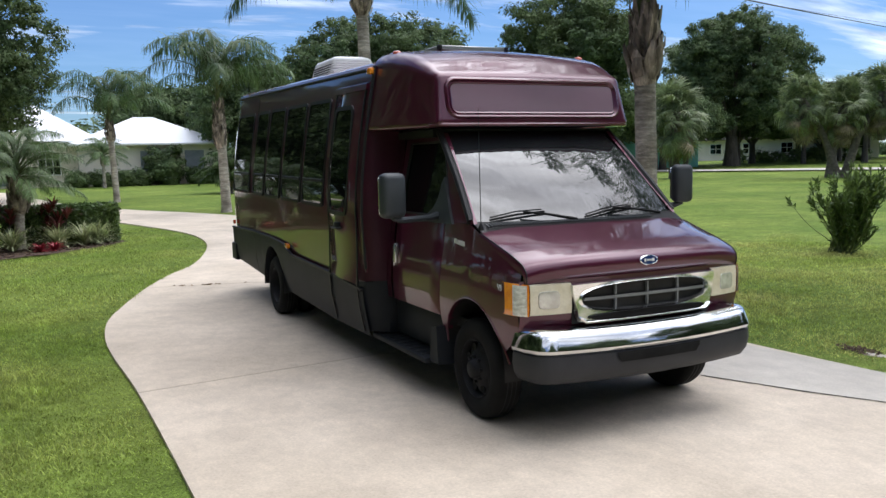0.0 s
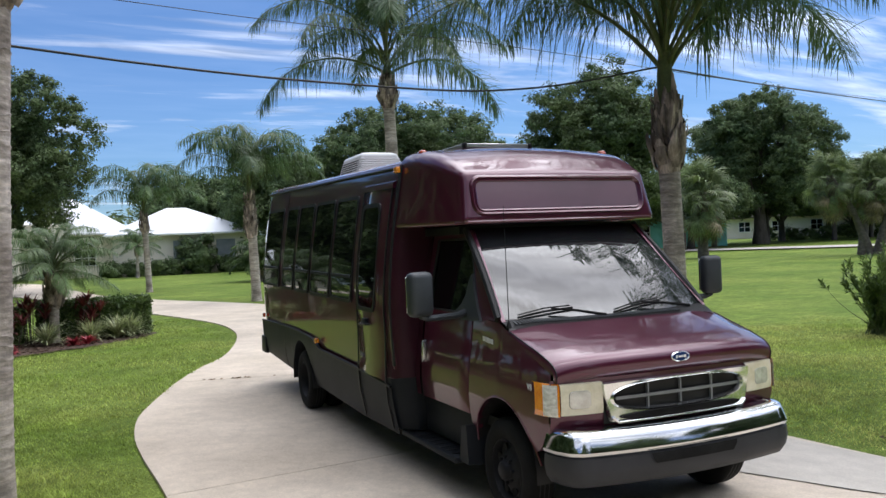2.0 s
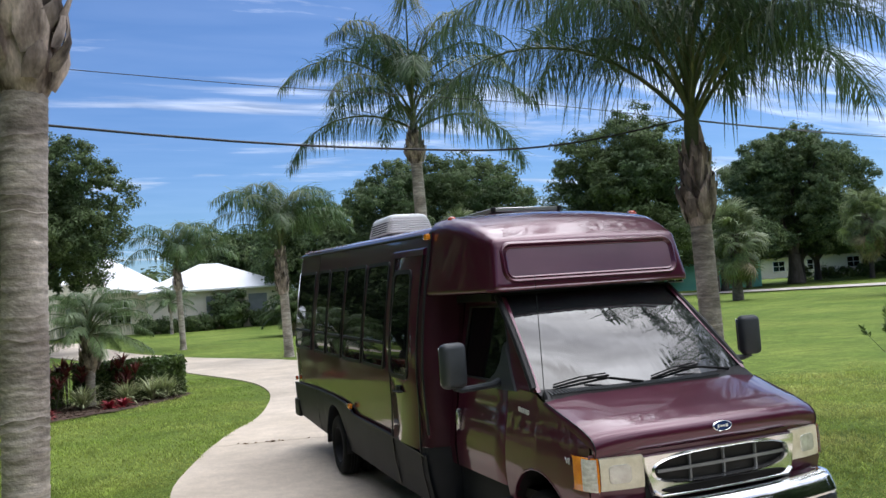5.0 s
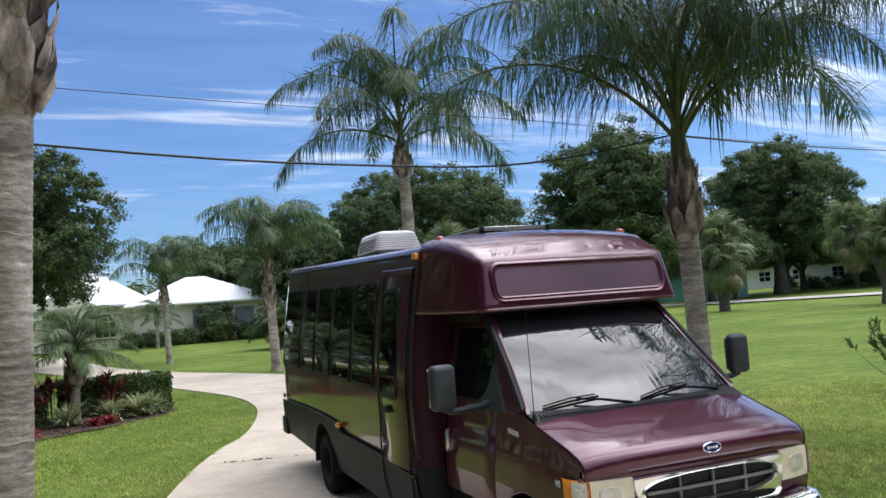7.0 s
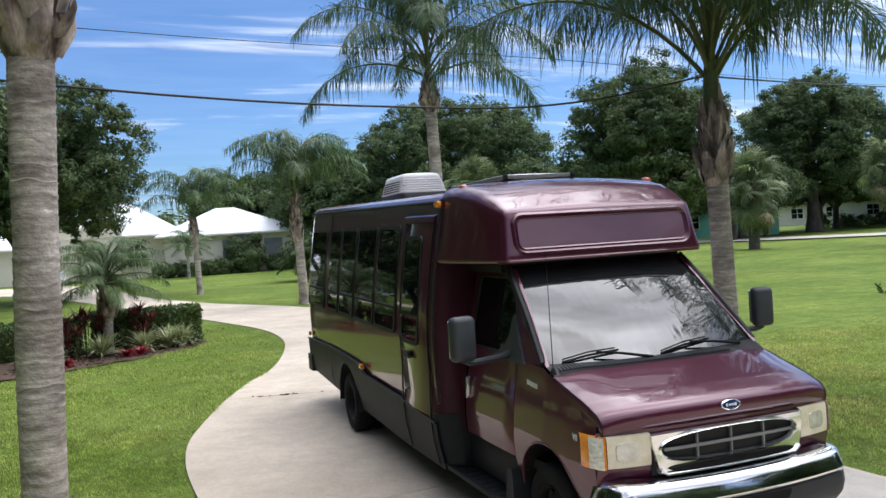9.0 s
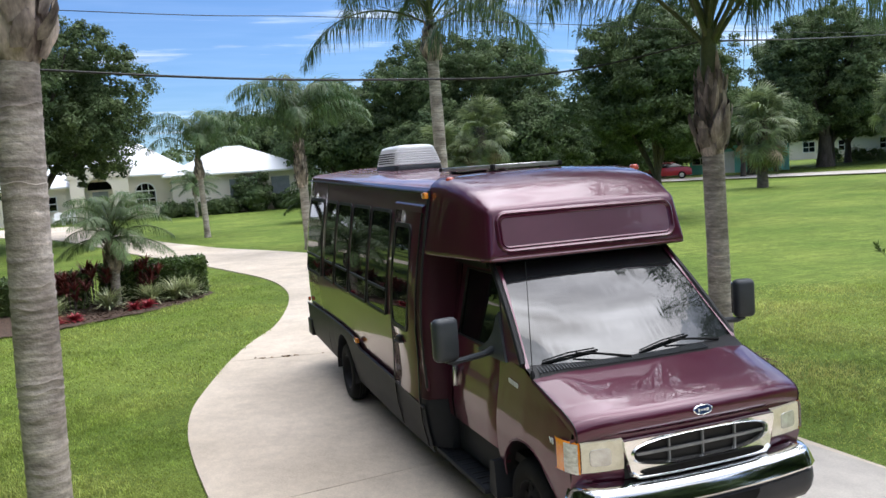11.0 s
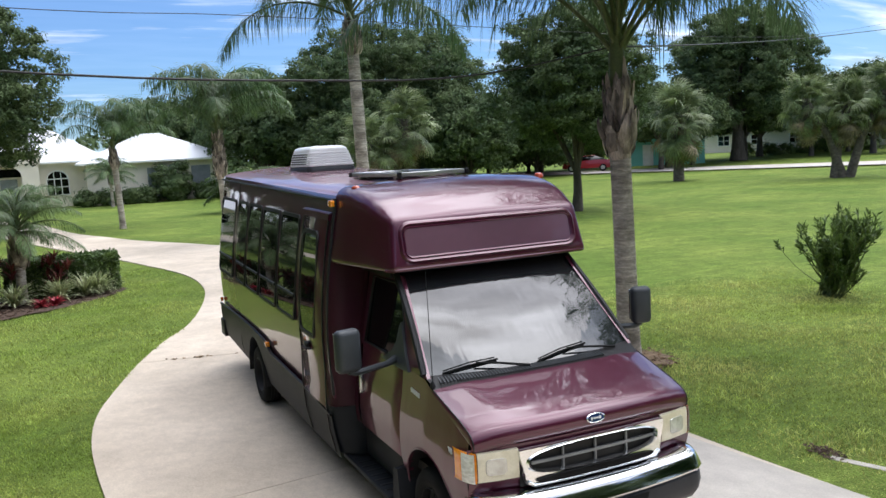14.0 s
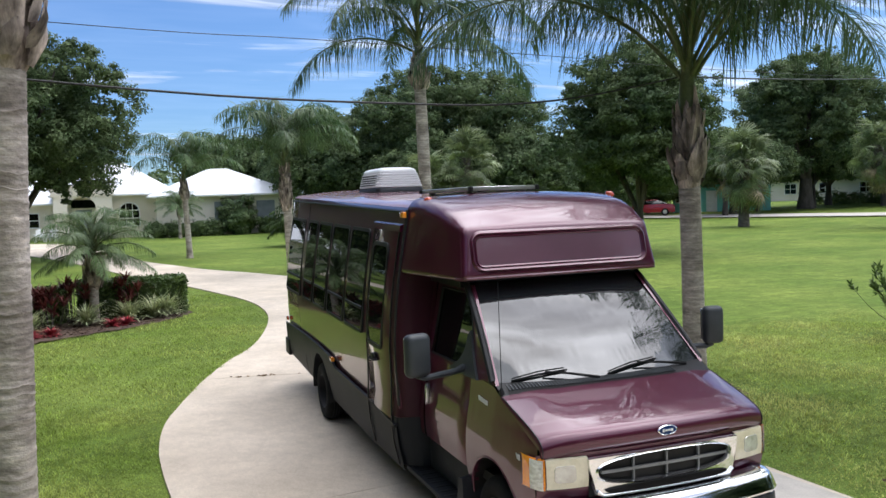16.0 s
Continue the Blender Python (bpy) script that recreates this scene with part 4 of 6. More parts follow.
us = [math.sin(k * math.pi / 48) for k in range(-24, 25)]
vs = [0.935 * (k / 36) ** 1.25 for k in range(37)]
rows = [[(p[0], p[1], p[2] - 0.05) for p in (bonnet(u, 0) for u in us)]] + [[bonnet(u, v) for u in us] for v in vs]
hood = part("bonnet", Mesh().loft(rows, closed=False), PAINT, bus, smooth=70)
for s in (-1, 1):
    m = Mesh()
    rows = []
    for p in (bonnet(s, v) for v in vs):
        bx, bz, fz = abs(p[0]) + 0.002, p[2] - 0.002, belt_z(p[1]) - 0.012
        fx = max(bx + 0.012, cab_x(p[1], fz) + 0.002)
        rows.append([(s * lerp(bx, fx, math.sin(radians(a))), p[1], lerp(fz, bz, math.cos(radians(a)))) for a in (0, 22, 45, 68, 90)])
    m.loft(rows, closed=False)
    part("fender_top", m, PAINT, bus, smooth=60)
    m = Mesh().tube([(p[0] + s * 0.004, p[1], p[2] - 0.001) for p in (bonnet(s, v) for v in vs)], 0.005, 5)
    part("bonnet_gap", m, BLACK, bus)
# nose under the bonnet between lamps and bumper
def nose_y(x, out=0.0):
    return -0.742 + 0.085 * (abs(x) / 0.9) ** 3 - out


xs = [lerp(-0.955, 0.955, k / 24) for k in range(25)]
rows = [[(x, nose_y(x) + (0.0 if z > 0.8 else 0.03), z) for x in xs] for z in (1.10, 1.0, 0.9, 0.84, 0.74, 0.66)]
part("nose_panel", Mesh().loft(rows, closed=False), PAINT, bus, smooth=60)
# badge: plain oval
m = Mesh().lathe([(1.0, 0.0), (1.0, 0.3), (0.9, 0.6), (0.86, 0.5)], 28)
m.warp(lambda a, b, c: (a * 0.080, -0.783 - c * 0.016 + b * 0.006, 1.192 + b * 0.034))
badge = part("badge", m, CHROME, hood, "chrome-rimmed dark blue oval badge")
m = Mesh().lathe([(0.0, 0.62), (0.84, 0.56), (0.84, 0.3)], 28, caps=False)
m.warp(lambda a, b, c: (a * 0.080, -0.783 - c * 0.016 + b * 0.006, 1.192 + b * 0.034))
part("badge_face", m, BADGE, badge)
m = Mesh()
for x0, w, h in ((-0.044, 0.012, 0.022), (-0.022, 0.016, 0.012), (0.0, 0.016, 0.012), (0.022, 0.018, 0.020)):
    m.box(x0, x0 + w, -0.7965, -0.793, 1.192 - h / 2, 1.192 + h / 2)
part("badge_mark", m, WHITEP, badge, smooth=0)

# windscreen, cowl and wipers
def screen(u, v):
    a = abs(u)
    y = lerp(-0.05 + 0.12 * a ** 2.5, 0.76 + 0.04 * a ** 2.5, v)
    return (u * lerp(0.938, 0.828, v), y + 0.03 * math.sin(math.pi * v) * -1, lerp(1.44 + 0.015 * a * a, 2.14, v))


uu = [lerp(-1, 1, k / 16) for k in range(17)]
ws = part("windscreen", Mesh().loft([[screen(u, v / 10) for u in uu] for v in range(11)], closed=False), WSHIELD, bus, "dark windscreen mirroring the sky", smooth=80)
for s in (-1, 1):
    part("screen_seal", Mesh().tube([screen(s, v / 8) for v in range(9)], 0.030, 8), BLACK, ws)
    m = Mesh()
    m.loft([[screen(s * 1.005, v / 8), (s * (cab_x(0.1, screen(1, v / 8)[2]) + 0.0), lerp(0.05, 0.72, v / 8), lerp(1.43, 2.13, v / 8)),
             (s * (cab_x(0.1, screen(1, v / 8)[2]) - 0.02), lerp(0.16, 0.84, v / 8), lerp(1.43, 2.13, v / 8))] for v in range(9)], closed=False)
    part("screen_pillar", m, PAINT, bus, smooth=70)
m = Mesh()
rows = []
for k in range(3):
    row = []
    for u in uu:
        a, b = Vector(bonnet(u * 0.99, 0.925)), Vector(screen(u, 0.0))
        p = a.lerp(b, k / 2)
        row.append((p.x, p.y, p.z + (0.0 if k != 1 else 0.004)))
    rows.append(row)
cowl = part("cowl", m.loft(rows, closed=False), BLACK, bus, "black slotted cowl")
for k in range(56):
    u = lerp(-0.92, 0.6, k / 55)
    a, b = Vector(bonnet(u * 0.99, 0.925)), Vector(screen(u, 0.0))
    m = Mesh().box(-0.006, 0.006, -0.01, 0.01, 0, 0.008)
    m.warp(lambda x, y, z: (lerp(a.x, b.x, 0.5) + x + y * 1.0, lerp(a.y, b.y, 0.5) + y * 5.5, lerp(a.z, b.z, 0.5 + y * 16) + 0.004 + z))
    part("cowl_slat", m, GREYPL, cowl, smooth=0, fix=False)
for u0, u1, v1 in ((-0.86, -0.12, 0.035), (-0.02, 0.78, 0.035)):
    def on(u, v, out=0.02):
        p = Vector(screen(u, v))
        return p + Vector((0, -0.65, 0.76)) * out
    w = part("wiper", Mesh().tube([on(u1, -0.03, 0.03), on(lerp(u1, u0, 0.35), 0.02, 0.045), on(lerp(u1, u0, 0.62), 0.05, 0.045)], [0.013, 0.010, 0.008], 6), RUBBER, bus)
    part("wiper_blade", Mesh().tube([on(u0, 0.0, 0.016), on(lerp(u0, u1, 0.3), 0.045, 0.022), on(lerp(u0, u1, 0.66), 0.075, 0.016)], 0.009, 6), RUBBER, w)
    part("wiper_strip", Mesh().tube([on(u0, 0.012, 0.03), on(lerp(u0, u1, 0.3), 0.06, 0.04), on(lerp(u0, u1, 0.62), 0.085, 0.03)], 0.0055, 5), RUBBER, w)
# aerial
ant = part("aerial", Mesh().lathe([(0.022, 0), (0.02, 0.02), (0.009, 0.05)], 10, centre=(-0.945, -0.10, 1.405)), BLACK, bus)
part("rod", Mesh().tube([(-0.945, -0.10, 1.44), (-0.945, -0.095, 1.9), (-0.945, -0.09, 2.28)], [0.0035, 0.003, 0.002], 5), STEEL, ant)

# grille
def face(x, z, out):
    return (x, nose_y(x, 0.018 + out), z)


def stadium(hw, hh, zc, n=40):
    pts = []
    for k in range(n):
        a = 2 * math.pi * k / n
        c, s_ = math.cos(a), math.sin(a)
        pts.append((hw * math.copysign(abs(c) ** 0.72, c), zc + hh * math.copysign(abs(s_) ** 0.8, s_)))
    return pts


def trapezoid(top_w, bot_w, z1, z0, n=40, grow=0.0):
    ring = []
    for k in range(n):
        a = 2 * math.pi * k / n
        c, s_ = math.cos(a), math.sin(a)
        q = max(abs(c), abs(s_))
        u, v = c / q, s_ / q
        if abs(u) > 0.8 and abs(v) > 0.8:
            u, v = u * 0.985, v * 0.96
        z = lerp(z0 - grow, z1 + grow, (v + 1) / 2)
        ring.append((u * (lerp(bot_w, top_w, (v + 1) / 2) + grow), z))
    return ring


grille = part("grille", Mesh().loft([[face(x, z, -0.012) for x in (-0.6, -0.3, 0, 0.3, 0.6)] for z in (1.06, 0.92, 0.79)], closed=False), BLACK, bus, "chrome framed grille with dark oval opening")
m = Mesh()
outer, inner = trapezoid(0.632, 0.570, 1.072, 0.800), stadium(0.535, 0.086, 0.962)
m.loft([[face(x, z, 0.0) for x, z in outer], [face(x, z, 0.03) for x, z in trapezoid(0.624, 0.562, 1.066, 0.806)], [face(x, z, 0.022) for x, z in stadium(0.568, 0.105, 0.959)],
        [face(x, z, 0.034) for x, z in stadium(0.552, 0.095, 0.961)], [face(x, z, 0.0) for x, z in inner]], caps=False)
part("grille_frame", m, CHROME_S, grille, smooth=30)
# lower slot in the frame
m = Mesh().loft([[face(x, z, 0.030) for x, z in stadium(0.505, 0.025, 0.836)], [face(x, z, 0.048) for x, z in stadium(0.50, 0.023, 0.836)]])
part("grille_slot", m, RUBBER, grille)
m = Mesh().tube([face(x, 0.806 + 0.03 * max(0.0, abs(x) - 0.52) / 0.04, 0.034) for x in [-0.562, -0.55, -0.52] + [lerp(-0.45, 0.45, k / 10) for k in range(11)] + [0.52, 0.55, 0.562]], 0.013, 6)
part("grille_lip", m, CHROME_S, grille)
part("grille_bar", Mesh().loft([[face(x, 0.951, 0.0), face(x, 0.948, 0.018), face(x, 0.968, 0.018), face(x, 0.966, 0.0)] for x in [lerp(-0.52, 0.52, k / 12) for k in range(13)]]), GREYBAR, grille)
for x in (-0.27, 0.0, 0.27):
    part("grille_bar", Mesh().loft([[face(x - 0.008, z, 0.0), face(x - 0.006, z, 0.016), face(x + 0.006, z, 0.016), face(x + 0.008, z, 0.0)] for z in (0.882, 0.962, 1.042)]), GREYBAR, grille)

# headlamps and corner lamps
for s in (-1, 1):
    plan = [(0.612, nose_y(0.612, 0.03)), (0.72, nose_y(0.72, 0.035)), (0.81, nose_y(0.81, 0.035)), (0.903, nose_y(0.903, 0.035))]
    def lens_rows(pl, z0, z1):
        return [[(s * (x), y + (0.03 if k in (0, 6) else 0.006 if k in (1, 5) else 0.0), lerp(z0, z1, (0, 0.02, 0.2, 0.5, 0.8, 0.98, 1)[k])) for x, y in pl] for k in range(7)]
    lamp = part("headlamp", Mesh().loft(lens_rows(plan, 0.868, 1.078), closed=False), LENS, bus, "yellowed rectangular headlamp", smooth=50)
    cx = 0.775
    m = Mesh().loft([[(s * (cx + a), nose_y(cx + a, 0.036 + d), 0.972 + c) for a, c in round_rect(-0.075 * k, 0.075 * k, -0.06 * k, 0.06 * k, 0.03 * k)] for k, d in ((1.0, -0.004), (0.96, 0.003), (0.5, 0.005))])
    part("bulb_lens", m, REFL, lamp)
    cor = [(0.910, nose_y(0.910, 0.036)), (0.935, -0.668), (0.955, -0.632), (0.969, -0.585), (0.977, -0.535), (0.980, -0.485)]
    corner = part("corner_lamp", Mesh().loft(lens_rows(cor, 0.862, 1.082), closed=False), AMBER, bus, "amber and clear corner lamp", smooth=60)
    rim_pts = ((0.921, -0.684), (0.935, -0.667), (0.948, -0.645), (0.958, -0.622), (0.966, -0.596), (0.970, -0.578))
    m = Mesh().loft([[(s * (x + 0.003 + 0.004 * q), y - 0.003 - 0.004 * q, z) for x, y in rim_pts] for z, q in ((0.868, 0), (0.880, 0.8), (0.92, 1), (0.965, 1), (1.01, 1), (1.05, 0.8), (1.074, 0))], closed=False)
    part("clear_lens", m, CLEAR, corner, smooth=50)

# bumper: chrome face bar, black valance
def bumper_plan(k, n=32):
    u = lerp(-1, 1, k / n)
    a = abs(u)
    if a < 0.8:
        x, y = a / 0.8 * 0.84, -0.905 + 0.05 * (a / 0.8) ** 2
    else:
        t = (a - 0.8) / 0.2
        ang = t * math.pi / 2
        x, y = 0.84 + 0.145 * math.sin(ang), -0.855 + 0.27 * (1 - math.cos(ang))
    return (math.copysign(x, u), y)


def bumper_loft(profile, n=32):
    rows = []
    for k in range(n + 1):
        x, y = bumper_plan(k, n)
        x2, y2 = bumper_plan(min(k + 1, n), n)
        x1, y1 = bumper_plan(max(k - 1, 0), n)
        d = Vector((x2 - x1, y2 - y1)).normalized()
        nrm = Vector((d.y, -d.x))
        lift = 0.02 * (abs(x) / 0.98) ** 2
        rows.append([(x + nrm.x * o, y + nrm.y * o, z + lift) for o, z in profile])
    return Mesh().loft(rows, closed=False)


bumper = part("front_bumper", bumper_loft([(-0.16, 0.778), (-0.10, 0.772), (-0.062, 0.764), (-0.044, 0.752), (-0.030, 0.733), (-0.018, 0.708), (-0.006, 0.680), (0.005, 0.653), (0.008, 0.643), (0.004, 0.634), (-0.004, 0.620), (-0.014, 0.608), (-0.022, 0.605), (-0.05, 0.603)]),
              CHROME, bus, "polished chrome front bumper", smooth=35)
part("valance", bumper_loft([(-0.03, 0.612), (-0.006, 0.60), (0.0, 0.53), (-0.015, 0.46), (-0.05, 0.41), (-0.12, 0.395)]), VALANCE, bumper, "dark grey lower valance", smooth=50)
m = Mesh().loft([[(x, -0.912 + 0.05 * (x / 0.84) ** 2, 0.604), (x * 0.98, -0.916 + 0.05 * (x / 0.84) ** 2, 0.575), (x * 0.90, -0.914 + 0.05 * (x / 0.84) ** 2, 0.535)] for x in [lerp(-0.36, 0.36, k / 10) for k in range(11)]], closed=False)
part("air_slot", m, RUBBER, bumper)

# fender marks: bars for the model mark, engine mark lettered
m = Mesh()
for k, (y, w) in enumerate(((0.30, 0.03), (0.265, 0.012), (0.245, 0.03), (0.205, 0.03), (0.165, 0.03))):
    z = 1.30 - k * 0.003
    x = cab_x(y, z) + 0.004
    m.box(-x - 0.003, -x + 0.003, y - w, y, z - 0.018, z + 0.018)
part("model_mark", m, SILVER, bus, smooth=0)
txt = bpy.data.curves.new("engine_mark", "FONT")
txt.body, txt.size, txt.extrude = "V8", 0.062, 0.002
txt.materials.append(SILVER)
mark = new("engine_mark", txt)
mark.parent = bus
mark.matrix_local = Matrix.Translation((-cab_x(-0.40, 1.035) - 0.004, -0.375, 1.012)) @ Euler((radians(90), 0, radians(-90 - 3))).to_matrix().to_4x4()


# wheels
def wheel(x, y, side, dual=False):
    w = thing("wheel", (x, y, WHEEL_Z))
    w.parent = bus
    R, W = 0.375, 0.11
    prof = [(0.215, -W * 0.75), (0.235, -W * 0.95), (0.29, -W * 1.03), (0.345, -W * 0.93), (0.366, -W * 0.72), (R, -W * 0.45), (R, W * 0.45), (0.366, W * 0.72), (0.345, W * 0.93), (0.29, W * 1.03), (0.235, W * 0.95), (0.215, W * 0.75)]
    m = Mesh().lathe([(r, side * h) for r, h in prof], 40, "x", caps=False)
    tyre = part("tyre", m, RUBBER, w)
    for h in (-0.035, 0.0, 0.035):
        part("tread_groove", Mesh().lathe([(R + 0.0015, h - 0.004), (R + 0.0015, h + 0.004)], 40, "x", caps=False), BLACK, tyre)
    dish = 0.03 if not dual else -0.09
    m = Mesh().lathe([(0.222, side * 0.10), (0.214, side * 0.104), (0.205, side * 0.085), (0.196, side * 0.03), (0.185, side * (0.02 + dish)), (0.13, side * (0.045 + dish)), (0.105, side * (0.06 + dish)),
                      (0.085, side * (0.062 + dish)), (0.072, side * (0.075 + dish)), (0.066, side * (0.10 + dish)), (0.05, side * (0.112 + dish)), (0.001, side * (0.114 + dish))], 32, "x", caps=False)
    rim = part("rim", m, STEEL, w, "black steel rim")
    for k in range(8):
        a = 2 * math.pi * (k + 0.5) / 8
        part("hand_hole", Mesh().lathe([(0.034, side * (0.01 + dish)), (0.034, side * (0.043 + dish)), (0.001, side * (0.042 + dish))], 12, "x", (0, 0.158 * math.cos(a), 0.158 * math.sin(a))), RUBBER, rim)
        part("lug_nut", Mesh().lathe([(0.012, side * (0.05 + dish)), (0.012, side * (0.082 + dish)), (0.004, side * (0.086 + dish))], 6, "x", (0, 0.095 * math.cos(a + 0.3), 0.095 * math.sin(a + 0.3))), STEEL, rim)
    return w


for s in (-1, 1):
    wheel(s * 0.865, FA, s)
    wheel(s * 1.085, REAR_AXLE, s, True)
    wheel(s * 0.82, REAR_AXLE, s, True)

# ---- palms ----
def frond_mesh(length, elev, leaflets, leaf_len, seed, width=0.03, tip=-72, lift=0.45):
    """One feathered frond along +x from the origin, leaving at an elevation and arching over: rachis and hanging leaflets."""
    rnd = random.Random(seed)
    pts, p, n = [], Vector((0, 0, 0)), 14
    bend = rnd.uniform(1.1, 1.5)
    for k in range(n + 1):
        pts.append(p.copy())
        a = radians(elev - (elev - lerp(tip, tip * 0.58, max(0, elev) / 90)) * (k / n) ** bend)
        p += Vector((math.cos(a), 0.02 * math.sin(3 * k / n + seed), math.sin(a))) * length / n
    rac = Mesh().tube(pts, [lerp(0.030, 0.004, k / n) for k in range(n + 1)], 5)
    leaf = Mesh()
    for side in (-1, 1):
        for k in range(leaflets):
            t = 0.24 + 0.76 * (k + rnd.random() * 0.8) / leaflets
            i = min(int(t * n), n - 1)
            base = pts[i].lerp(pts[i + 1], t * n - i)
            d = (pts[i + 1] - pts[i]).normalized()
            L = leaf_len * (math.sin(math.pi * min(1, 0.14 + t * 0.82)) ** 0.55) * rnd.uniform(0.7, 1.1)
            out = (Vector((0, side * rnd.uniform(0.25, 1.0), 0)) + d * rnd.uniform(0.2, 0.75) + Vector((0, 0, rnd.uniform(-0.9, 1.5) * lift))).normalized()
            q, w, vs_, segs = base.copy(), width * rnd.uniform(0.7, 1.15), [], 4
            fall = rnd.uniform(0.20, 0.80)
            for j in range(segs + 1):
                ww = w * (0.6, 1.0, 0.9, 0.65, 0.08)[j]
                across = out.cross(Vector((0.3, 0.1, 1)))
                across = across.normalized() if across.length > 0.05 else Vector((1, 0, 0))
                vs_ += [q - across * ww * 0.5, q + across * ww * 0.5]
                out = (out + Vector((0, 0, -fall))).normalized()
                q = q + out * L / segs
            leaf.add(vs_, [(2 * j, 2 * j + 1, 2 * j + 3, 2 * j + 2) for j in range(segs)])
    return rac, leaf


def link_parts(parent, name, data, m):
    ob = new(name, data)
    ob.parent = parent
    ob.matrix_local = m
    return ob


def mesh_data(name, m, material, smooth=True):
    data = bpy.data.meshes.new(name)
    data.from_pydata(m.v, [], m.f)
    data.materials.append(material)
    if smooth:
        data.polygons.foreach_set("use_smooth", [True] * len(data.polygons))
    return data


def frond_set(length, elevs, leaflets, leaf_len, width, material, seed, tip):
    out = []
    for i, e in enumerate(elevs):
        r_, l_ = frond_mesh(length, e, leaflets, leaf_len, seed + i, width, tip)
        out.append((mesh_data("frond", r_, RACHIS), mesh_data("foliage", l_, material, False)))
    return out


FRONDS = frond_set(3.3, (30, 48, 58, 66, 74, 81, 88), 120, 0.80, 0.021, FROND, 11, -86)
FRONDS_UP = frond_set(3.7, (54, 61, 67, 73, 78, 83, 88), 150, 1.0, 0.017, FROND, 61, -84)
FRONDS_FAR = frond_set(3.5, (58, 68, 75, 80, 84, 87, 90), 74, 0.86, 0.030, FROND_F, 81, -88)
SHRUB_PALM = frond_set(1.6, (10, 30, 48, 62, 78), 60, 0.42, 0.030, LEAF_B, 131, -60)
PYGMY = frond_set(1.75, (8, 28, 46, 62, 80), 95, 0.44, 0.013, FROND_P, 31, -55)


def trunk_mesh(h, r0, r1, lean=(0, 0), seed=0, rings=0.075, n=20):
    rnd = random.Random(seed)
    prof = []
    z = 0.0
    while z < h:
        step = rings * rnd.uniform(0.6, 1.6)
        t = z / h
        r = lerp(r0, r1, t) * (1.0 + 0.22 * math.exp(-z / 0.18))
        q = rnd.uniform(0.15, 1.0)
        prof += [(r * (1 + 0.012 * q), z), (r * (1 + 0.032 * q), z + step * 0.16), (r * (1 - 0.020 * q), z + step * 0.34), (r * 0.998, z + step * 0.9)]
        z += step
    m = Mesh().lathe(prof, n)
    ph = rnd.random() * 6
    m.warp(lambda x, y, zz: (x * (1 + 0.02 * math.sin(3 * zz + math.atan2(y, x) * 2 + ph)) + lean[0] * (zz / h) ** 1.3, y + lean[1] * (zz / h) ** 1.3, zz + 0.014 * math.sin(math.atan2(y, x) * 2 + zz * 5 + ph) + 0.009 * math.sin(math.atan2(y, x) * 5 - zz * 9)))
    return m


def boot_mesh(z0, z1, r0, rmid, r1, cx, cy, seed, count=84, big=1.0):
    """Overlapping old leaf bases round the top of the trunk."""
    rnd = random.Random(seed)
    count = int(count * max(1.0, (z1 - z0) / 1.3))
    m = Mesh()
    m.lathe([(r0 * 0.9, z0 - 0.05), (r0 * 1.12, z0 + 0.02), (rmid * 0.84, z0 + 0.12), (rmid * 0.82, z0 + 0.3), (rmid * 0.72, lerp(z0, z1, 0.55)), (r1, z1)], 14, centre=(cx, cy, 0))
    for k in range(count):
        t = (k / count) ** 0.9
        a = k * 2.4 + rnd.uniform(-0.2, 0.2)
        z = lerp(z0, z1 - 0.18, t)
        tb = min(0.3, 0.14 / (z1 - z0))
        r = interp(t, [0, tb, tb + 0.35, 1], [lerp(r0 * 1.05, rmid, 0.45), rmid, rmid * 0.84, r1 * 0.95])
        w, h = rnd.uniform(0.26, 0.46) * big, rnd.uniform(0.18, 0.38) * big
        flare, twist, sag = rnd.uniform(0.02, 0.16) * rmid / 0.25, rnd.uniform(-0.30, 0.30), rnd.uniform(-0.05, 0.06)
        pts, faces = [], []
        for i in range(4):
            u = i / 3
            rr = r + 0.01 + flare * u ** 1.3 + 0.03 * big * math.sin(u * 3.1) + rnd.uniform(-0.01, 0.012)
            half = w * rnd.uniform(0.8, 1.1) * (1 - rnd.uniform(0.55, 0.85) * u ** 1.8) * (0.75 + 0.5 * min(1.0, u * 2.5) * 0.5)
            for j in range(3):
                b = a + half * (j - 1) + twist * u
                pts.append((cx + (rr - 0.02 * abs(j - 1)) * math.cos(b), cy + (rr - 0.02 * abs(j - 1)) * math.sin(b), z + h * u + sag * (j - 1) * (0.4 + u)))
        for i in range(3):
            for j in range(2):
                faces.append((i * 3 + j, i * 3 + j + 1, i * 3 + j + 4, i * 3 + j + 3))
        m.add(pts, faces)
    return m


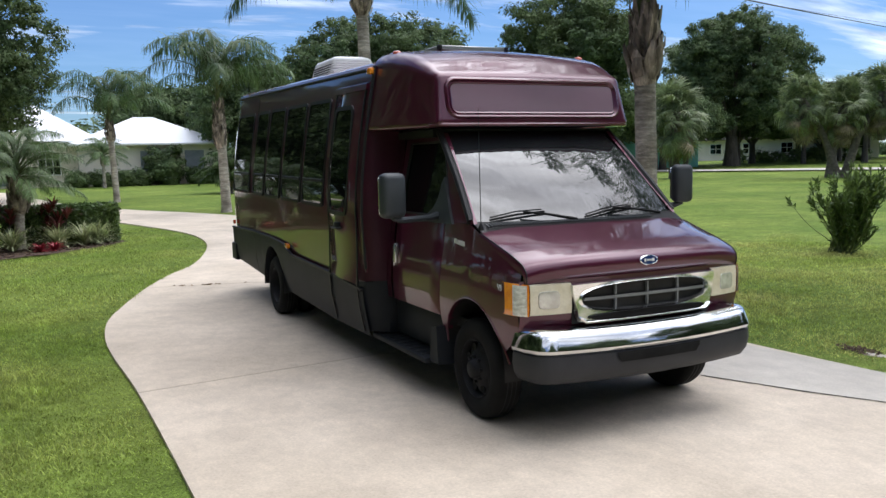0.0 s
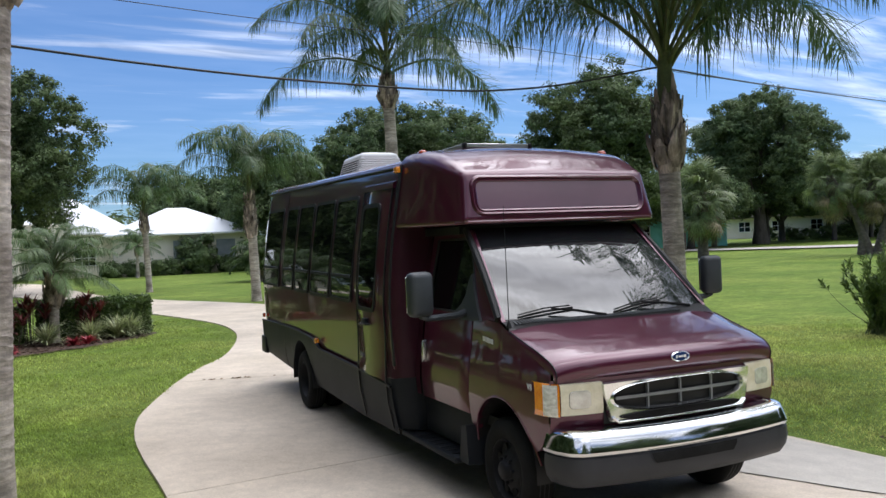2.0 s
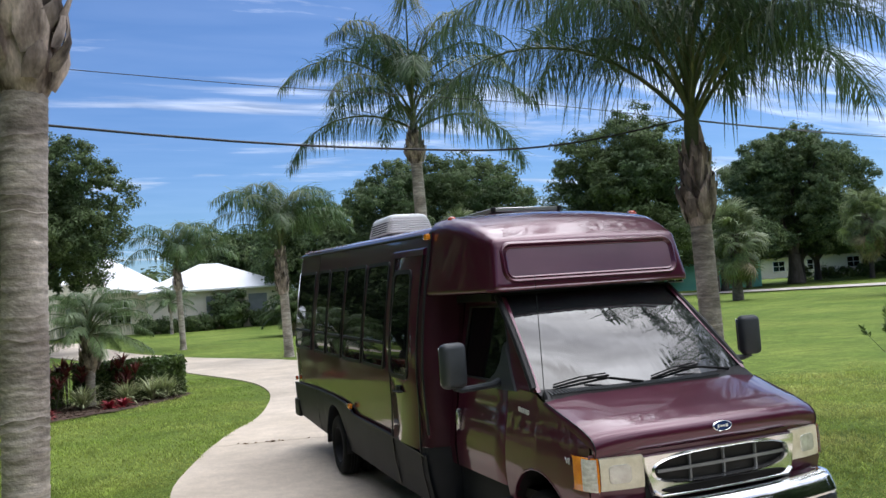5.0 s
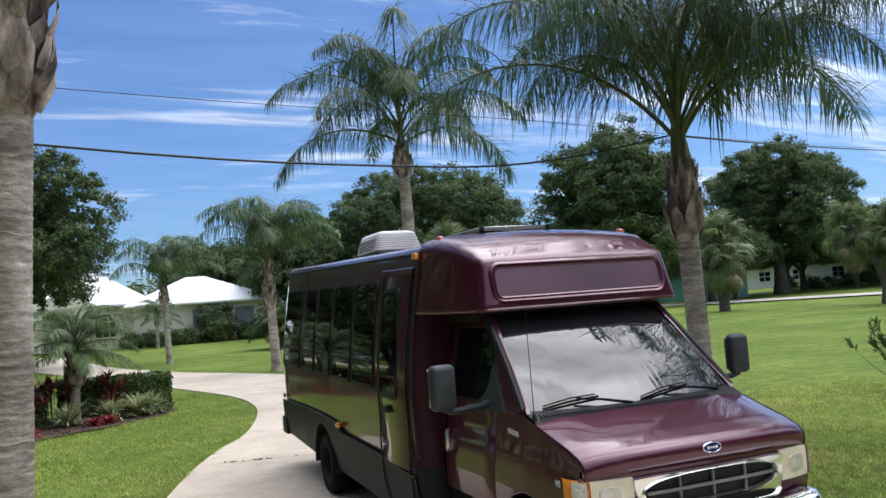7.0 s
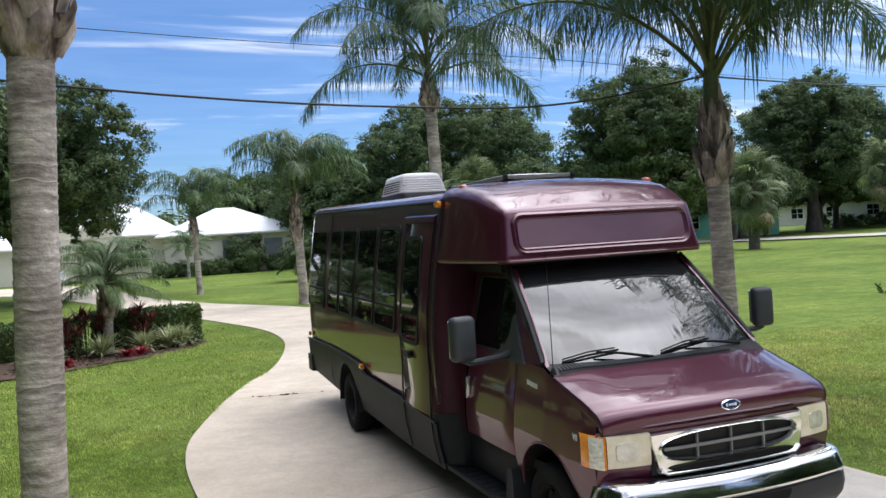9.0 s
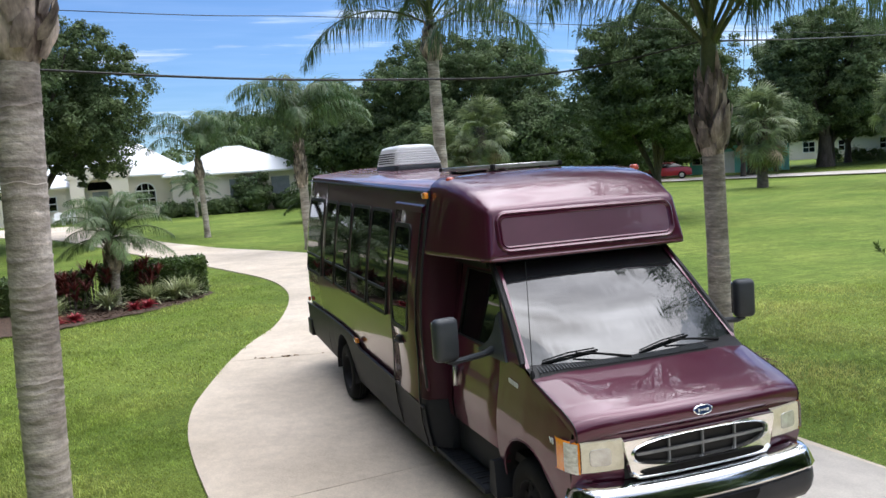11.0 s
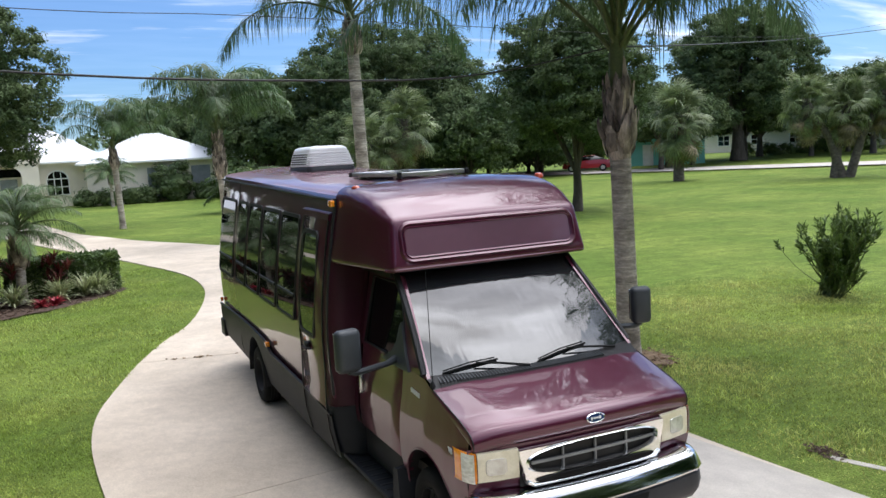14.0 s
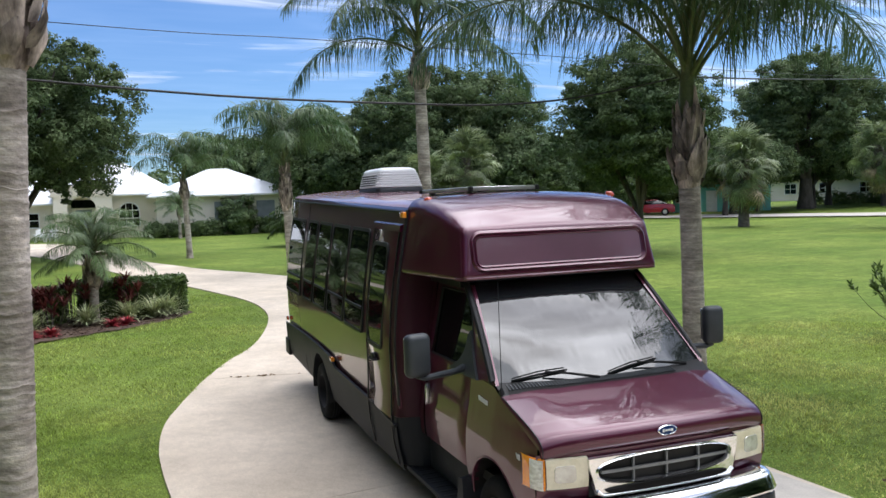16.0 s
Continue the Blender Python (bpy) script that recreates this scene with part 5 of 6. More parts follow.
def queen_palm(x, y, h, r0, r1, boot0, boot_r, crown_z, count=17, scale=1.0, seed=0, lean=(0, 0), label="", fronds=None, spin=0, shaft=0.7, boot1=0.0, big=1.0):
    rnd = random.Random(seed)
    z = ground_z(x, y) - 0.04
    p = thing("queen_palm", (x, y, z), label or "tall feathery queen palm with a ringed grey trunk", "palm tree", "queen palms")
    part("trunk", trunk_mesh(h, r0, r1, lean, seed), BARK_P, p)
    part("boot_sheath", boot_mesh(boot0, boot1 or crown_z, r1, boot_r, r1 * 0.8, lean[0], lean[1], seed, 84 if big == 1.0 else 58, big), BOOT, p, "shaggy brown leaf bases", smooth=50)
    part("crown_shaft", Mesh().tube([(lean[0], lean[1], (boot1 or crown_z) - 0.3), (lean[0], lean[1], crown_z), (lean[0], lean[1], crown_z + shaft)], [r1 * 0.9, r1 * 0.8, r1 * 0.35], 10), RACHIS, p)
    sets = fronds or FRONDS
    for k in range(count):
        t = k / (count - 1)
        m = Matrix.Translation((lean[0], lean[1], crown_z + lerp(0.0, shaft, t))) @ Euler((0, 0, radians(k * 137.5 + spin + rnd.uniform(-14, 14)))).to_matrix().to_4x4() @ Matrix.Scale(scale * rnd.uniform(0.88, 1.08), 4)
        a, b = sets[min(len(sets) - 1, int(t ** 0.9 * len(sets)))]
        f = link_parts(p, "frond", a, m)
        link_parts(f, "foliage", b, Matrix.Identity(4))
    return p


queen_palm(-4.44, 1.93, 4.25, 0.172, 0.172, 4.06, 0.27, 7.2, 20, 0.95, 3, (0.13, 0.0), "queen palm trunk with grey rings and shaggy boots", FRONDS_UP, 0, 0.7, 0.0, 1.4)
queen_palm(3.93, 4.0, 3.3, 0.158, 0.142, 2.95, 0.192, 4.30, 21, 1.2, 5, (-0.06, 0.0), "", FRONDS_UP, 0, 0.6, 4.02, 1.3)
queen_palm(4.55, 16.85, 6.3, 0.19, 0.165, 6.0, 0.22, 6.95, 21, 1.36, 8, (-0.1, 0.0), "", None, 20, 0.9)
queen_palm(6.9, 0.35, 3.6, 0.15, 0.13, 3.3, 0.22, 4.7, 11, 1.12, 9, (0, 0), "", FRONDS_UP)
queen_palm(2.36, 27.1, 3.8, 0.19, 0.165, 2.5, 0.21, 4.25, 22, 1.08, 12, (-0.1, 0), "", FRONDS_FAR)
queen_palm(-0.85, 38.5, 3.3, 0.155, 0.14, 3.0, 0.18, 3.95, 17, 1.06, 14, (-0.1, 0), "", FRONDS_FAR)

CYCADS = ((5.8, 43.7, 1.35), (7.2, 43.4, 1.5), (8.6, 43.1, 1.4))
# fine-leaved date palm in the bed
queen_palm(-4.5, 17.2, 1.55, 0.12, 0.11, 0.9, 0.20, 1.72, 32, 0.92, 17, (0.05, 0), "small fine-leaved date palm in the planting bed", PYGMY, 0, 0.3)
# small palm against the house
queen_palm(-0.2, 60.5, 2.2, 0.12, 0.10, 1.6, 0.15, 2.3, 24, 1.2, 18, (0, 0), "small palm standing before the house wall", PYGMY, 0, 0.3)

# low arching palms in the bed beyond the lawn
for x, y, s_ in CYCADS:
    queen_palm(x, y, 1.0, 0.16, 0.14, 0.3, 0.2, 1.2, 30, s_, 19, (0, 0), "low arching palm shrub beyond the lawn", SHRUB_PALM, x * 40, 0.2)


# ---- fan palms ----
def fan_leaf(seed, r=0.80, blades=24):
    """A costapalmate fan: short stalk, blades spread round it, folded and hanging at the tips."""
    rnd = random.Random(seed)
    m = Mesh()
    m.tube([(0, 0, 0), (0.45, 0, 0.10), (0.85, 0, 0.06)], [0.02, 0.014, 0.01], 4)
    c = Vector((0.85, 0, 0.06))
    for k in range(blades):
        a = radians(lerp(-135, 135, k / (blades - 1)))
        L = r * (0.66 + 0.34 * math.cos(a * 0.6)) * rnd.uniform(0.85, 1.08)
        d = Vector((math.cos(a), math.sin(a), 0.18 - 0.25 * abs(math.sin(a))))
        n_ = Vector((-math.sin(a), math.cos(a), 0))
        pts, q = [], c.copy()
        fall = rnd.uniform(0.35, 1.05)
        for w in (0.008, 0.050, 0.034, 0.004):
            pts += [q - n_ * w * 0.5, q + n_ * w * 0.5 + Vector((0, 0, 0.3 * w))]
            q = q + d.normalized() * L / 3
            d = d + Vector((0, 0, -fall))
        m.add(pts, [(2 * j, 2 * j + 1, 2 * j + 3, 2 * j + 2) for j in range(3)])
    return m


FANS = [mesh_data("fan", fan_leaf(50 + i), FAN, False) for i in range(3)]
DRY = mesh_data("fan", fan_leaf(60, 0.8), FAN_DRY, False)


def fan_palm(x, y, trunks, seed, label, scale=1.0, count=46):
    rnd = random.Random(seed)
    p = thing("fan_palm", (x, y, ground_z(x, y) - 0.04), label, "palm tree", "fan palms")
    for (bx, by), (tx, ty), h in trunks:
        mid = Vector((lerp(bx, tx, 0.35), lerp(by, ty, 0.35), h * 0.5))
        tr = Mesh().tube([(bx, by, 0), tuple(mid), (tx, ty, h)], [0.26 * scale, 0.19 * scale, 0.17 * scale], 10)
        part("trunk", tr, BARK_F, p)
        part("boot_sheath", boot_mesh(h * 0.45, h + 0.1, 0.18 * scale, 0.26 * scale, 0.17 * scale, tx, ty, seed, 26), BARK_F, p)
        for k in range(count):
            t = k / (count - 1)
            el = lerp(-88, 85, t ** 1.1) + rnd.uniform(-28, 28)
            az = k * 137.5 + rnd.uniform(-15, 15)
            s = scale * rnd.uniform(0.62, 1.25)
            m = Matrix.Translation((tx, ty, h - 0.9 * scale * (1 - t) ** 1.5)) @ Euler((rnd.uniform(-1.3, 1.3), radians(-el), radians(az))).to_matrix().to_4x4() @ Matrix.Scale(s, 4)
            link_parts(p, "fan", DRY if (t < 0.28 and rnd.random() < 0.7) else FANS[rnd.randrange(3)], m)
    return p


fan_palm(33.2, 36.9, [((0, 0), (0.1, 0), 4.3)], 70, "stout cabbage palm with hanging fan leaves on the lawn", 1.42, 120)
fan_palm(37.5, 28.5, [((0.3, -0.3), (-1.3, 0.9), 4.6), ((0, 0), (0.5, -0.4), 4.2), ((0.5, -0.6), (2.0, -1.8), 4.8)], 71, "clump of three leaning cabbage palms", 1.1, 96)
fan_palm(13.7, 36.3, [((0, 0), (0.1, 0), 4.7), ((-1.6, 0.6), (-1.9, 0.6), 3.6)], 72, "pair of cabbage palms before the dark trees", 1.15, 90)


# ---- broadleaf trees ----
def crown_mesh(blobs, leaves, size, seed, clump=0.0):
    """Fine leaves gathered in many clumps on and in overlapping uneven masses."""
    rng = np.random.default_rng(seed)
    B = np.array(blobs, float)
    share = (B[:, 3] * B[:, 4] * B[:, 5]) ** 0.67
    share /= share.sum()
    clump = clump or size * 3.4
    k = max(8, leaves // 75)
    cp = rng.choice(len(B), k, p=share)
    cd = rng.normal(size=(k, 3))
    cd /= np.linalg.norm(cd, axis=1)[:, None]
    rad = 1.0 - np.abs(rng.normal(0, 0.17, k)) + (rng.random(k) < 0.12) * 0.10
    lump = 1 + 0.10 * np.sin(cd[:, 0] * 7 + cp) * np.sin(cd[:, 1] * 6 + 2 * cp) + 0.07 * np.sin(cd[:, 2] * 9 + cp * 3)
    cc = B[cp, :3] + cd * (rad * lump)[:, None] * B[cp, 3:6]
    cs = clump * rng.uniform(0.55, 1.45, k)
    pick = rng.integers(0, k, leaves)
    d = rng.normal(size=(leaves, 3))
    d /= np.linalg.norm(d, axis=1)[:, None]
    c = cc[pick] + d * (cs[pick] * rng.random(leaves) ** 0.45)[:, None] * np.array([[1.15, 1.15, 0.75]])
    n = d + 0.4 * cd[pick] + np.array([[0, 0, 0.45]]) + rng.normal(0, 0.4, (leaves, 3))
    n /= np.linalg.norm(n, axis=1)[:, None]
    ref = np.where(np.abs(n[:, 2:3]) > 0.9, np.array([[1.0, 0, 0]]), np.array([[0, 0, 1.0]]))
    a = np.cross(n, ref)
    a /= np.linalg.norm(a, axis=1)[:, None]
    b = np.cross(n, a)
    th = rng.random(leaves) * 6.28
    a, b = a * np.cos(th)[:, None] + b * np.sin(th)[:, None], -a * np.sin(th)[:, None] + b * np.cos(th)[:, None]
    s = size * rng.uniform(0.6, 1.3, leaves)[:, None]
    V = np.stack([c - a * s, c + a * s * 0.7 - b * s * 0.55, c + a * s + b * s * 0.45 + n * s * 0.2], 1).reshape(-1, 3)
    F = np.arange(leaves * 3).reshape(-1, 3)
    return V, F


def raw_part(name, V, F, material, parent=None):
    data = bpy.data.meshes.new(name)
    data.vertices.add(len(V))
    data.vertices.foreach_set("co", np.asarray(V, np.float32).ravel())
    data.loops.add(F.size)
    data.loops.foreach_set("vertex_index", F.ravel().astype(np.int32))
    data.polygons.add(len(F))
    data.polygons.foreach_set("loop_start", np.arange(0, F.size, F.shape[1], dtype=np.int32))
    data.update(calc_edges=True)
    data.materials.append(material)
    ob = new(name, data)
    if parent is not None:
        ob.parent = parent
    return ob


def broad_tree(x, y, h, spread, low, seed, label, leaves=9000, size=0.34, trunk_r=0.35, mat=None, blobs_n=22):
    rnd = random.Random(seed)
    t = thing("oak_tree", (x, y, ground_z(x, y) - 0.05), label, "tree", "broadleaf trees")
    fork = low * 0.75 + 0.6
    tm = Mesh().tube([(0, 0, 0), (0.1, 0.05, fork * 0.5), (0.05, 0, fork)], [trunk_r * 1.35, trunk_r, trunk_r * 0.85], 10)
    blobs, hz = [], (h - low) / 2
    for k in range(blobs_n):
        z_ = lerp(-0.75, 1.0, (k + 0.5) / blobs_n)
        a, u = k * 2.4 + rnd.uniform(-0.4, 0.4), math.sqrt(1 - z_ * z_)
        f = rnd.uniform(0.56, 0.72)
        rr, rz = spread * rnd.uniform(0.27, 0.40), hz * rnd.uniform(0.24, 0.36)
        c = (u * math.cos(a) * spread * f, u * math.sin(a) * spread * f, low + hz + z_ * hz * (f + 0.06))
        blobs.append((*c, rr, rr, rz))
        if k % 3 == 0:
            tm.tube([(0.05, 0, fork * 0.9), (c[0] * 0.4, c[1] * 0.4, lerp(fork, c[2], 0.55)), (c[0] * 0.9, c[1] * 0.9, c[2])], [trunk_r * 0.5, trunk_r * 0.3, trunk_r * 0.1], 6)
    blobs.append((0, 0, low + hz, spread * 0.55, spread * 0.55, hz * 0.6))
    part("trunk", tm, BARK, t)
    V, F = crown_mesh(blobs, int(leaves * 3.7), size * 0.56, seed, size * 2.2)
    raw_part("crown", V, F, mat or LEAF_A, t)
    return t


broad_tree(-9.3, 43, 12.2, 6.8, 2.3, 101, "dark spreading oak beside the driveway", 44000, 0.19, 0.4)
# added outside the view so that the bus side mirrors dark foliage
broad_tree(-21, 36, 13.0, 8.0, 2.5, 121, "unseen oak added beyond the planting bed for dark reflections", 22000, 0.26, 0.4)
broad_tree(22.0, 59.6, 14.2, 9.5, 1.4, 102, "wide dark oak behind the bus", 34000, 0.26)
broad_tree(12.5, 64, 10.6, 6.5, 1.0, 112, "dark oak behind the bus", 18000, 0.26)
broad_tree(17.5, 25.4, 9.6, 3.6, 1.7, 103, "tall oak with dense dark foliage", 30000, 0.14, 0.20)
broad_tree(55.5, 54.4, 14.8, 7.6, 3.0, 104, "tall rounded oak across the lawn", 30000, 0.26, 0.6)
broad_tree(38, 62, 9.5, 5.5, 0.8, 105, "dark green tree behind the teal house", 12000, 0.3, 0.3)
broad_tree(45.5, 52.5, 6.8, 5.0, 2.0, 122, "dark oak before the teal house", 16000, 0.24, 0.28)
broad_tree(63, 59, 7.0, 5.2, 2.0, 123, "dark tree before the pale bungalow", 14000, 0.26, 0.3)
broad_tree(72, 61, 9.0, 5.8, 2.0, 124, "dark tree before the pale bungalow", 14000, 0.28, 0.3)
broad_tree(66, 48, 8.5, 4.5, 2.6, 125, "green tree beyond the street", 12000, 0.26, 0.25, LEAF_B)
broad_tree(25, 51, 7.5, 4.5, 0.2, 126, "dark low tree behind the bus", 12000, 0.24, 0.2)
broad_tree(34.5, 57, 8, 5, 0.2, 127, "dark low tree behind the bus", 12000, 0.26, 0.2)
broad_tree(17, 54, 7.0, 4.5, 0.2, 128, "dark low tree behind the bus", 12000, 0.24, 0.2)
broad_tree(7.5, 84, 10.0, 8, 0.8, 106, "dark tree behind the house", 14000, 0.35)
broad_tree(-22, 92, 12, 9, 0.8, 107, "dark tree behind the house", 12000, 0.4)
broad_tree(82, 66, 8.5, 7, 0.8, 109, "tree in the distance", 10000, 0.35, 0.3, LEAF_B)
broad_tree(92, 42, 8.0, 7, 0.8, 110, "tree in the distance", 10000, 0.35, 0.3, LEAF_B)

for i, (x, y, h, r) in enumerate(((43, 50.5, 7.5, 3.6), (49.5, 54, 6.0, 4.0), (57.5, 55.5, 6.5, 4.6), (62.5, 52, 7, 4.0), (70, 54, 7.5, 4.5), (77, 56, 8, 5), (85, 58, 8, 5))):
    broad_tree(x, y, h, r, 2.3, 170 + i, "dark leafy tree before the far houses", 9000, 0.26, 0.2)
broad_tree(43.3, 62.0, 6.5, 3.8, 0.1, 180, "dark dense shrub tree beside the teal house", 12000, 0.26, 0.2)
# dark thicket at the far edge of the lawn behind the bus
for i, a in enumerate((15, 18.5, 22, 25, 28, 30.8)):
    broad_tree(-3.5 + 81 * math.sin(radians(a)), -5.4 + 81 * math.cos(radians(a)), 6.0, 4.6, 0.0, 190 + i, "dark low thicket at the edge of the lawn", 5000, 0.34, 0.2)
# oaks added mostly out of view to shade the lawn and darken the bus's reflections
for i, (x, y, h, r) in enumerate(((-13.4, 22.5, 14, 4.6), (-12.6, 29.5, 16, 4.2), (-13.6, 37.5, 14, 4.6))):
    broad_tree(x, y, h, r, 0.4, 200 + i, "added oak, mostly out of view, darkening the lawn and reflections", 10000, 0.34, 0.4)
# unseen trees added behind and beside the camera, closing off sky light and reflections
for i, (x, y, h, r) in enumerate(((-12.5, -4.5, 12, 5), (-12.5, 11, 12, 4.8), (-14, -15, 12, 6.5), (-3, -22, 12, 7), (10, -22, 12, 7), (22, -17, 13, 7), (31, -8, 12, 7), (-15.5, 18.5, 13, 6), (-12.5, 3.5, 13, 5))):
    broad_tree(x, y, h, r, 0.8, 140 + i, "unseen oak added to block sky light and darken reflections", 4500, 0.60, 0.4, None, 14)
# far woods closing the view
rw = random.Random(130)
wood = []
for k in range(330):
    a = radians(lerp(-62, 298, k / 330))
    d = rw.uniform(125, 160) if k < 150 else rw.uniform(48, 60)
    r, h = (rw.uniform(4, 8), rw.uniform(3.2, 5.0)) if k < 150 else (rw.uniform(2.5, 4.5), rw.uniform(3.5, 6.5))
    x, y = -3.5 + d * math.sin(a), -5.4 + d * math.cos(a)
    wood.append((x, y, ground_z(x, y) + h * 0.7, r, r, h))
V, F = crown_mesh(wood, 80000, 0.6, 131)
tagged(raw_part("far_woods", V, F, LEAF_A), "dark belt of trees in the distance", "woods", kind="stuff")


# ---- houses ----
def hip_roof(m, x0, x1, y0, y1, z, h, over=0.7, thick=0.14):
    x0, x1, y0, y1 = x0 - over, x1 + over, y0 - over, y1 + over
    w, d = x1 - x0, y1 - y0
    if w > d:
        r = [(x0 + d / 2, (y0 + y1) / 2), (x1 - d / 2, (y0 + y1) / 2)]
    else:
        r = [((x0 + x1) / 2, y0 + w / 2), ((x0 + x1) / 2, y1 - w / 2)]
    c = [(x0, y0), (x1, y0), (x1, y1), (x0, y1)]
    v = [(a, b, z) for a, b in c] + [(a, b, z - thick) for a, b in c] + [(r[0][0], r[0][1], z + h), (r[1][0], r[1][1], z + h)]
    f = [(4, 5, 1, 0), (5, 6, 2, 1), (6, 7, 3, 2), (7, 4, 0, 3), (7, 6, 5, 4)]
    f += [(0, 1, 9, 8), (1, 2, 9), (2, 3, 8, 9), (3, 0, 8)] if w > d else [(0, 1, 8), (1, 2, 9, 8), (2, 3, 9), (3, 0, 8, 9)]
    return m.add(v, f)


def house_window(parent, x0, x1, y, z0, z1, frame=WHITEP, glass=GLASS, arch=0.0, bars=1):
    w = part("window", Mesh().box(x0 - 0.08, x1 + 0.08, y - 0.06, y + 0.02, z0 - 0.08, z0).box(x0 - 0.08, x0, y - 0.06, y + 0.02, z0, z1).box(x1, x1 + 0.08, y - 0.06, y + 0.02, z0, z1)
             .box(x0 - 0.08, x1 + 0.08, y - 0.06, y + 0.02, z1, z1 + 0.08), frame, parent, smooth=0)
    pane = Mesh().box(x0, x1, y - 0.02, y - 0.005, z0, z1)
    if arch:
        pts = [((x0 + x1) / 2 + (x1 - x0) / 2 * math.cos(math.pi * k / 12), z1 + 0.08 + arch * math.sin(math.pi * k / 12)) for k in range(13)]
        pane.loft([[(x, y - 0.02, z) for x, z in pts], [(x, y - 0.005, z) for x, z in pts]])
        part("arch_frame", Mesh().tube([(x, y - 0.03, z) for x, z in pts], 0.06, 6), frame, w)
    part("pane", pane, glass, w, smooth=0)
    for k in range(bars):
        x = lerp(x0, x1, (k + 1) / (bars + 1))
        part("glazing_bar", Mesh().box(x - 0.03, x + 0.03, y - 0.05, y - 0.02, z0, z1 + arch), frame, w, smooth=0)
    part("glazing_bar", Mesh().box(x0, x1, y - 0.05, y - 0.02, (z0 + z1) / 2 - 0.03, (z0 + z1) / 2 + 0.03), frame, w, smooth=0)
    return w


HY, HZ = 64.0, ground_z(0, 64) + 0.18
house = thing("white_roofed_house", (0.45, HY, HZ), "cream stucco house with a white metal hip roof", "house")
part("wall", Mesh().box(-2.2, 8.4, 0, 9, -0.4, 3.0), WALL_W, house, smooth=0)
part("wall", Mesh().box(-8.5, -2.2, 2.5, 14, -0.4, 3.3), WALL_W, house, smooth=0)
part("wall", Mesh().box(-20, -8.5, 4.5, 14, -0.4, 2.7), WALL_W, house, smooth=0)
part("roof", hip_roof(Mesh(), -2.2, 8.4, 0, 9, 3.1, 2.3), ROOF_W, house, smooth=0)
part("roof", hip_roof(Mesh(), -9.5, -1.0, 2.5, 15, 3.4, 3.2), ROOF_W, house, smooth=0)
part("roof", hip_roof(Mesh(), -20, -8.0, 4.5, 14, 2.8, 2.6), ROOF_W, house, smooth=0)
house_window(house, -5.0, -3.5, 2.48, 0.8, 2.0, arch=0.6, bars=2)
for x0 in (2.3, 5.7):
    sh = part("louvre_shutter", Mesh().box(x0, x0 + 1.5, -0.08, 0.0, 0.6, 2.5), SHUTTER, house, "grey louvred shutter", smooth=0)
    for k in range(9):
        part("louvre", Mesh().box(x0 + 0.06, x0 + 1.44, -0.12, -0.07, 0.68 + k * 0.2, 0.80 + k * 0.2), SHUTTER, sh, smooth=0)
house_window(house, -13.4, -11.2, 4.48, 0.9, 2.0, bars=2)
# arched entry porch
porch = part("porch", Mesh().box(-9.8, -8.8, 1.2, 2.5, 0, 3.3).box(-6.7, -5.5, 1.2, 2.5, 0, 3.3).box(-9.95, -5.35, 1.1, 2.5, 3.3, 4.0).box(-10.05, -5.25, 1.0, 2.5, 4.0, 4.15), WALL_W, house, smooth=0)
m = Mesh()
arc = [(-7.75 + 1.05 * math.cos(math.pi * k / 14), 2.35 + 0.85 * math.sin(math.pi * k / 14)) for k in range(15)]
for i in range(14):
    (xa, za), (xb, zb) = arc[i], arc[i + 1]
    m.add([(xa, 1.2, za), (xb, 1.2, zb), (xb, 1.2, 3.3), (xa, 1.2, 3.3), (xa, 2.4, za), (xb, 2.4, zb)], [(0, 1, 2, 3), (0, 4, 5, 1)])
part("arch", m, WALL_W, porch, smooth=0)
part("front_door", Mesh().box(-8.3, -7.1, 2.42, 2.49, 0, 2.2), SHUTTER, house, smooth=0)
part("transom_window", Mesh().box(-8.6, -6.8, 2.43, 2.49, 2.35, 3.0), GLASS, house, smooth=0)
part("gutter", Mesh().box(-2.95, 8.75, -0.78, -0.70, 2.95, 3.08), WHITEP, house, smooth=0)


def garden_chair(x, y, turn):
    c = thing("garden_chair", (x, y, ground_z(x, y)), "white slatted wooden garden chair on the drive", "chair", "garden chairs", turn=turn)
    for k in range(5):
        xx = -0.24 + k * 0.12
        part("back_slat", Mesh().loft([[(xx - 0.05, 0.12, 0.32), (xx + 0.05, 0.12, 0.32), (xx + 0.05, 0.15, 0.32), (xx - 0.05, 0.15, 0.32)],
                                       [(xx - 0.05, 0.42, 1.05 - 0.12 * abs(k - 2) * 0.5), (xx + 0.05, 0.42, 1.05 - 0.12 * abs(k - 2) * 0.5), (xx + 0.05, 0.45, 1.05 - 0.06 * abs(k - 2)), (xx - 0.05, 0.45, 1.05 - 0.06 * abs(k - 2))]]), WHITEP, c, smooth=0)
    part("seat", Mesh().loft([[(-0.28, -0.42, 0.40), (0.28, -0.42, 0.40), (0.28, -0.42, 0.36), (-0.28, -0.42, 0.36)], [(-0.28, 0.15, 0.30), (0.28, 0.15, 0.30), (0.28, 0.15, 0.26), (-0.28, 0.15, 0.26)]]), WHITEP, c, smooth=0)
    for s in (-1, 1):
        part("arm", Mesh().box(s * 0.36 - 0.07, s * 0.36 + 0.07, -0.48, 0.34, 0.56, 0.59), WHITEP, c, smooth=0)
        part("leg", Mesh().box(s * 0.32 - 0.04, s * 0.32 + 0.04, -0.42, -0.36, 0, 0.56), WHITEP, c, smooth=0)
        part("leg", Mesh().box(s * 0.30 - 0.04, s * 0.30 + 0.04, 0.28, 0.34, 0, 0.56), WHITEP, c, smooth=0)
    return c


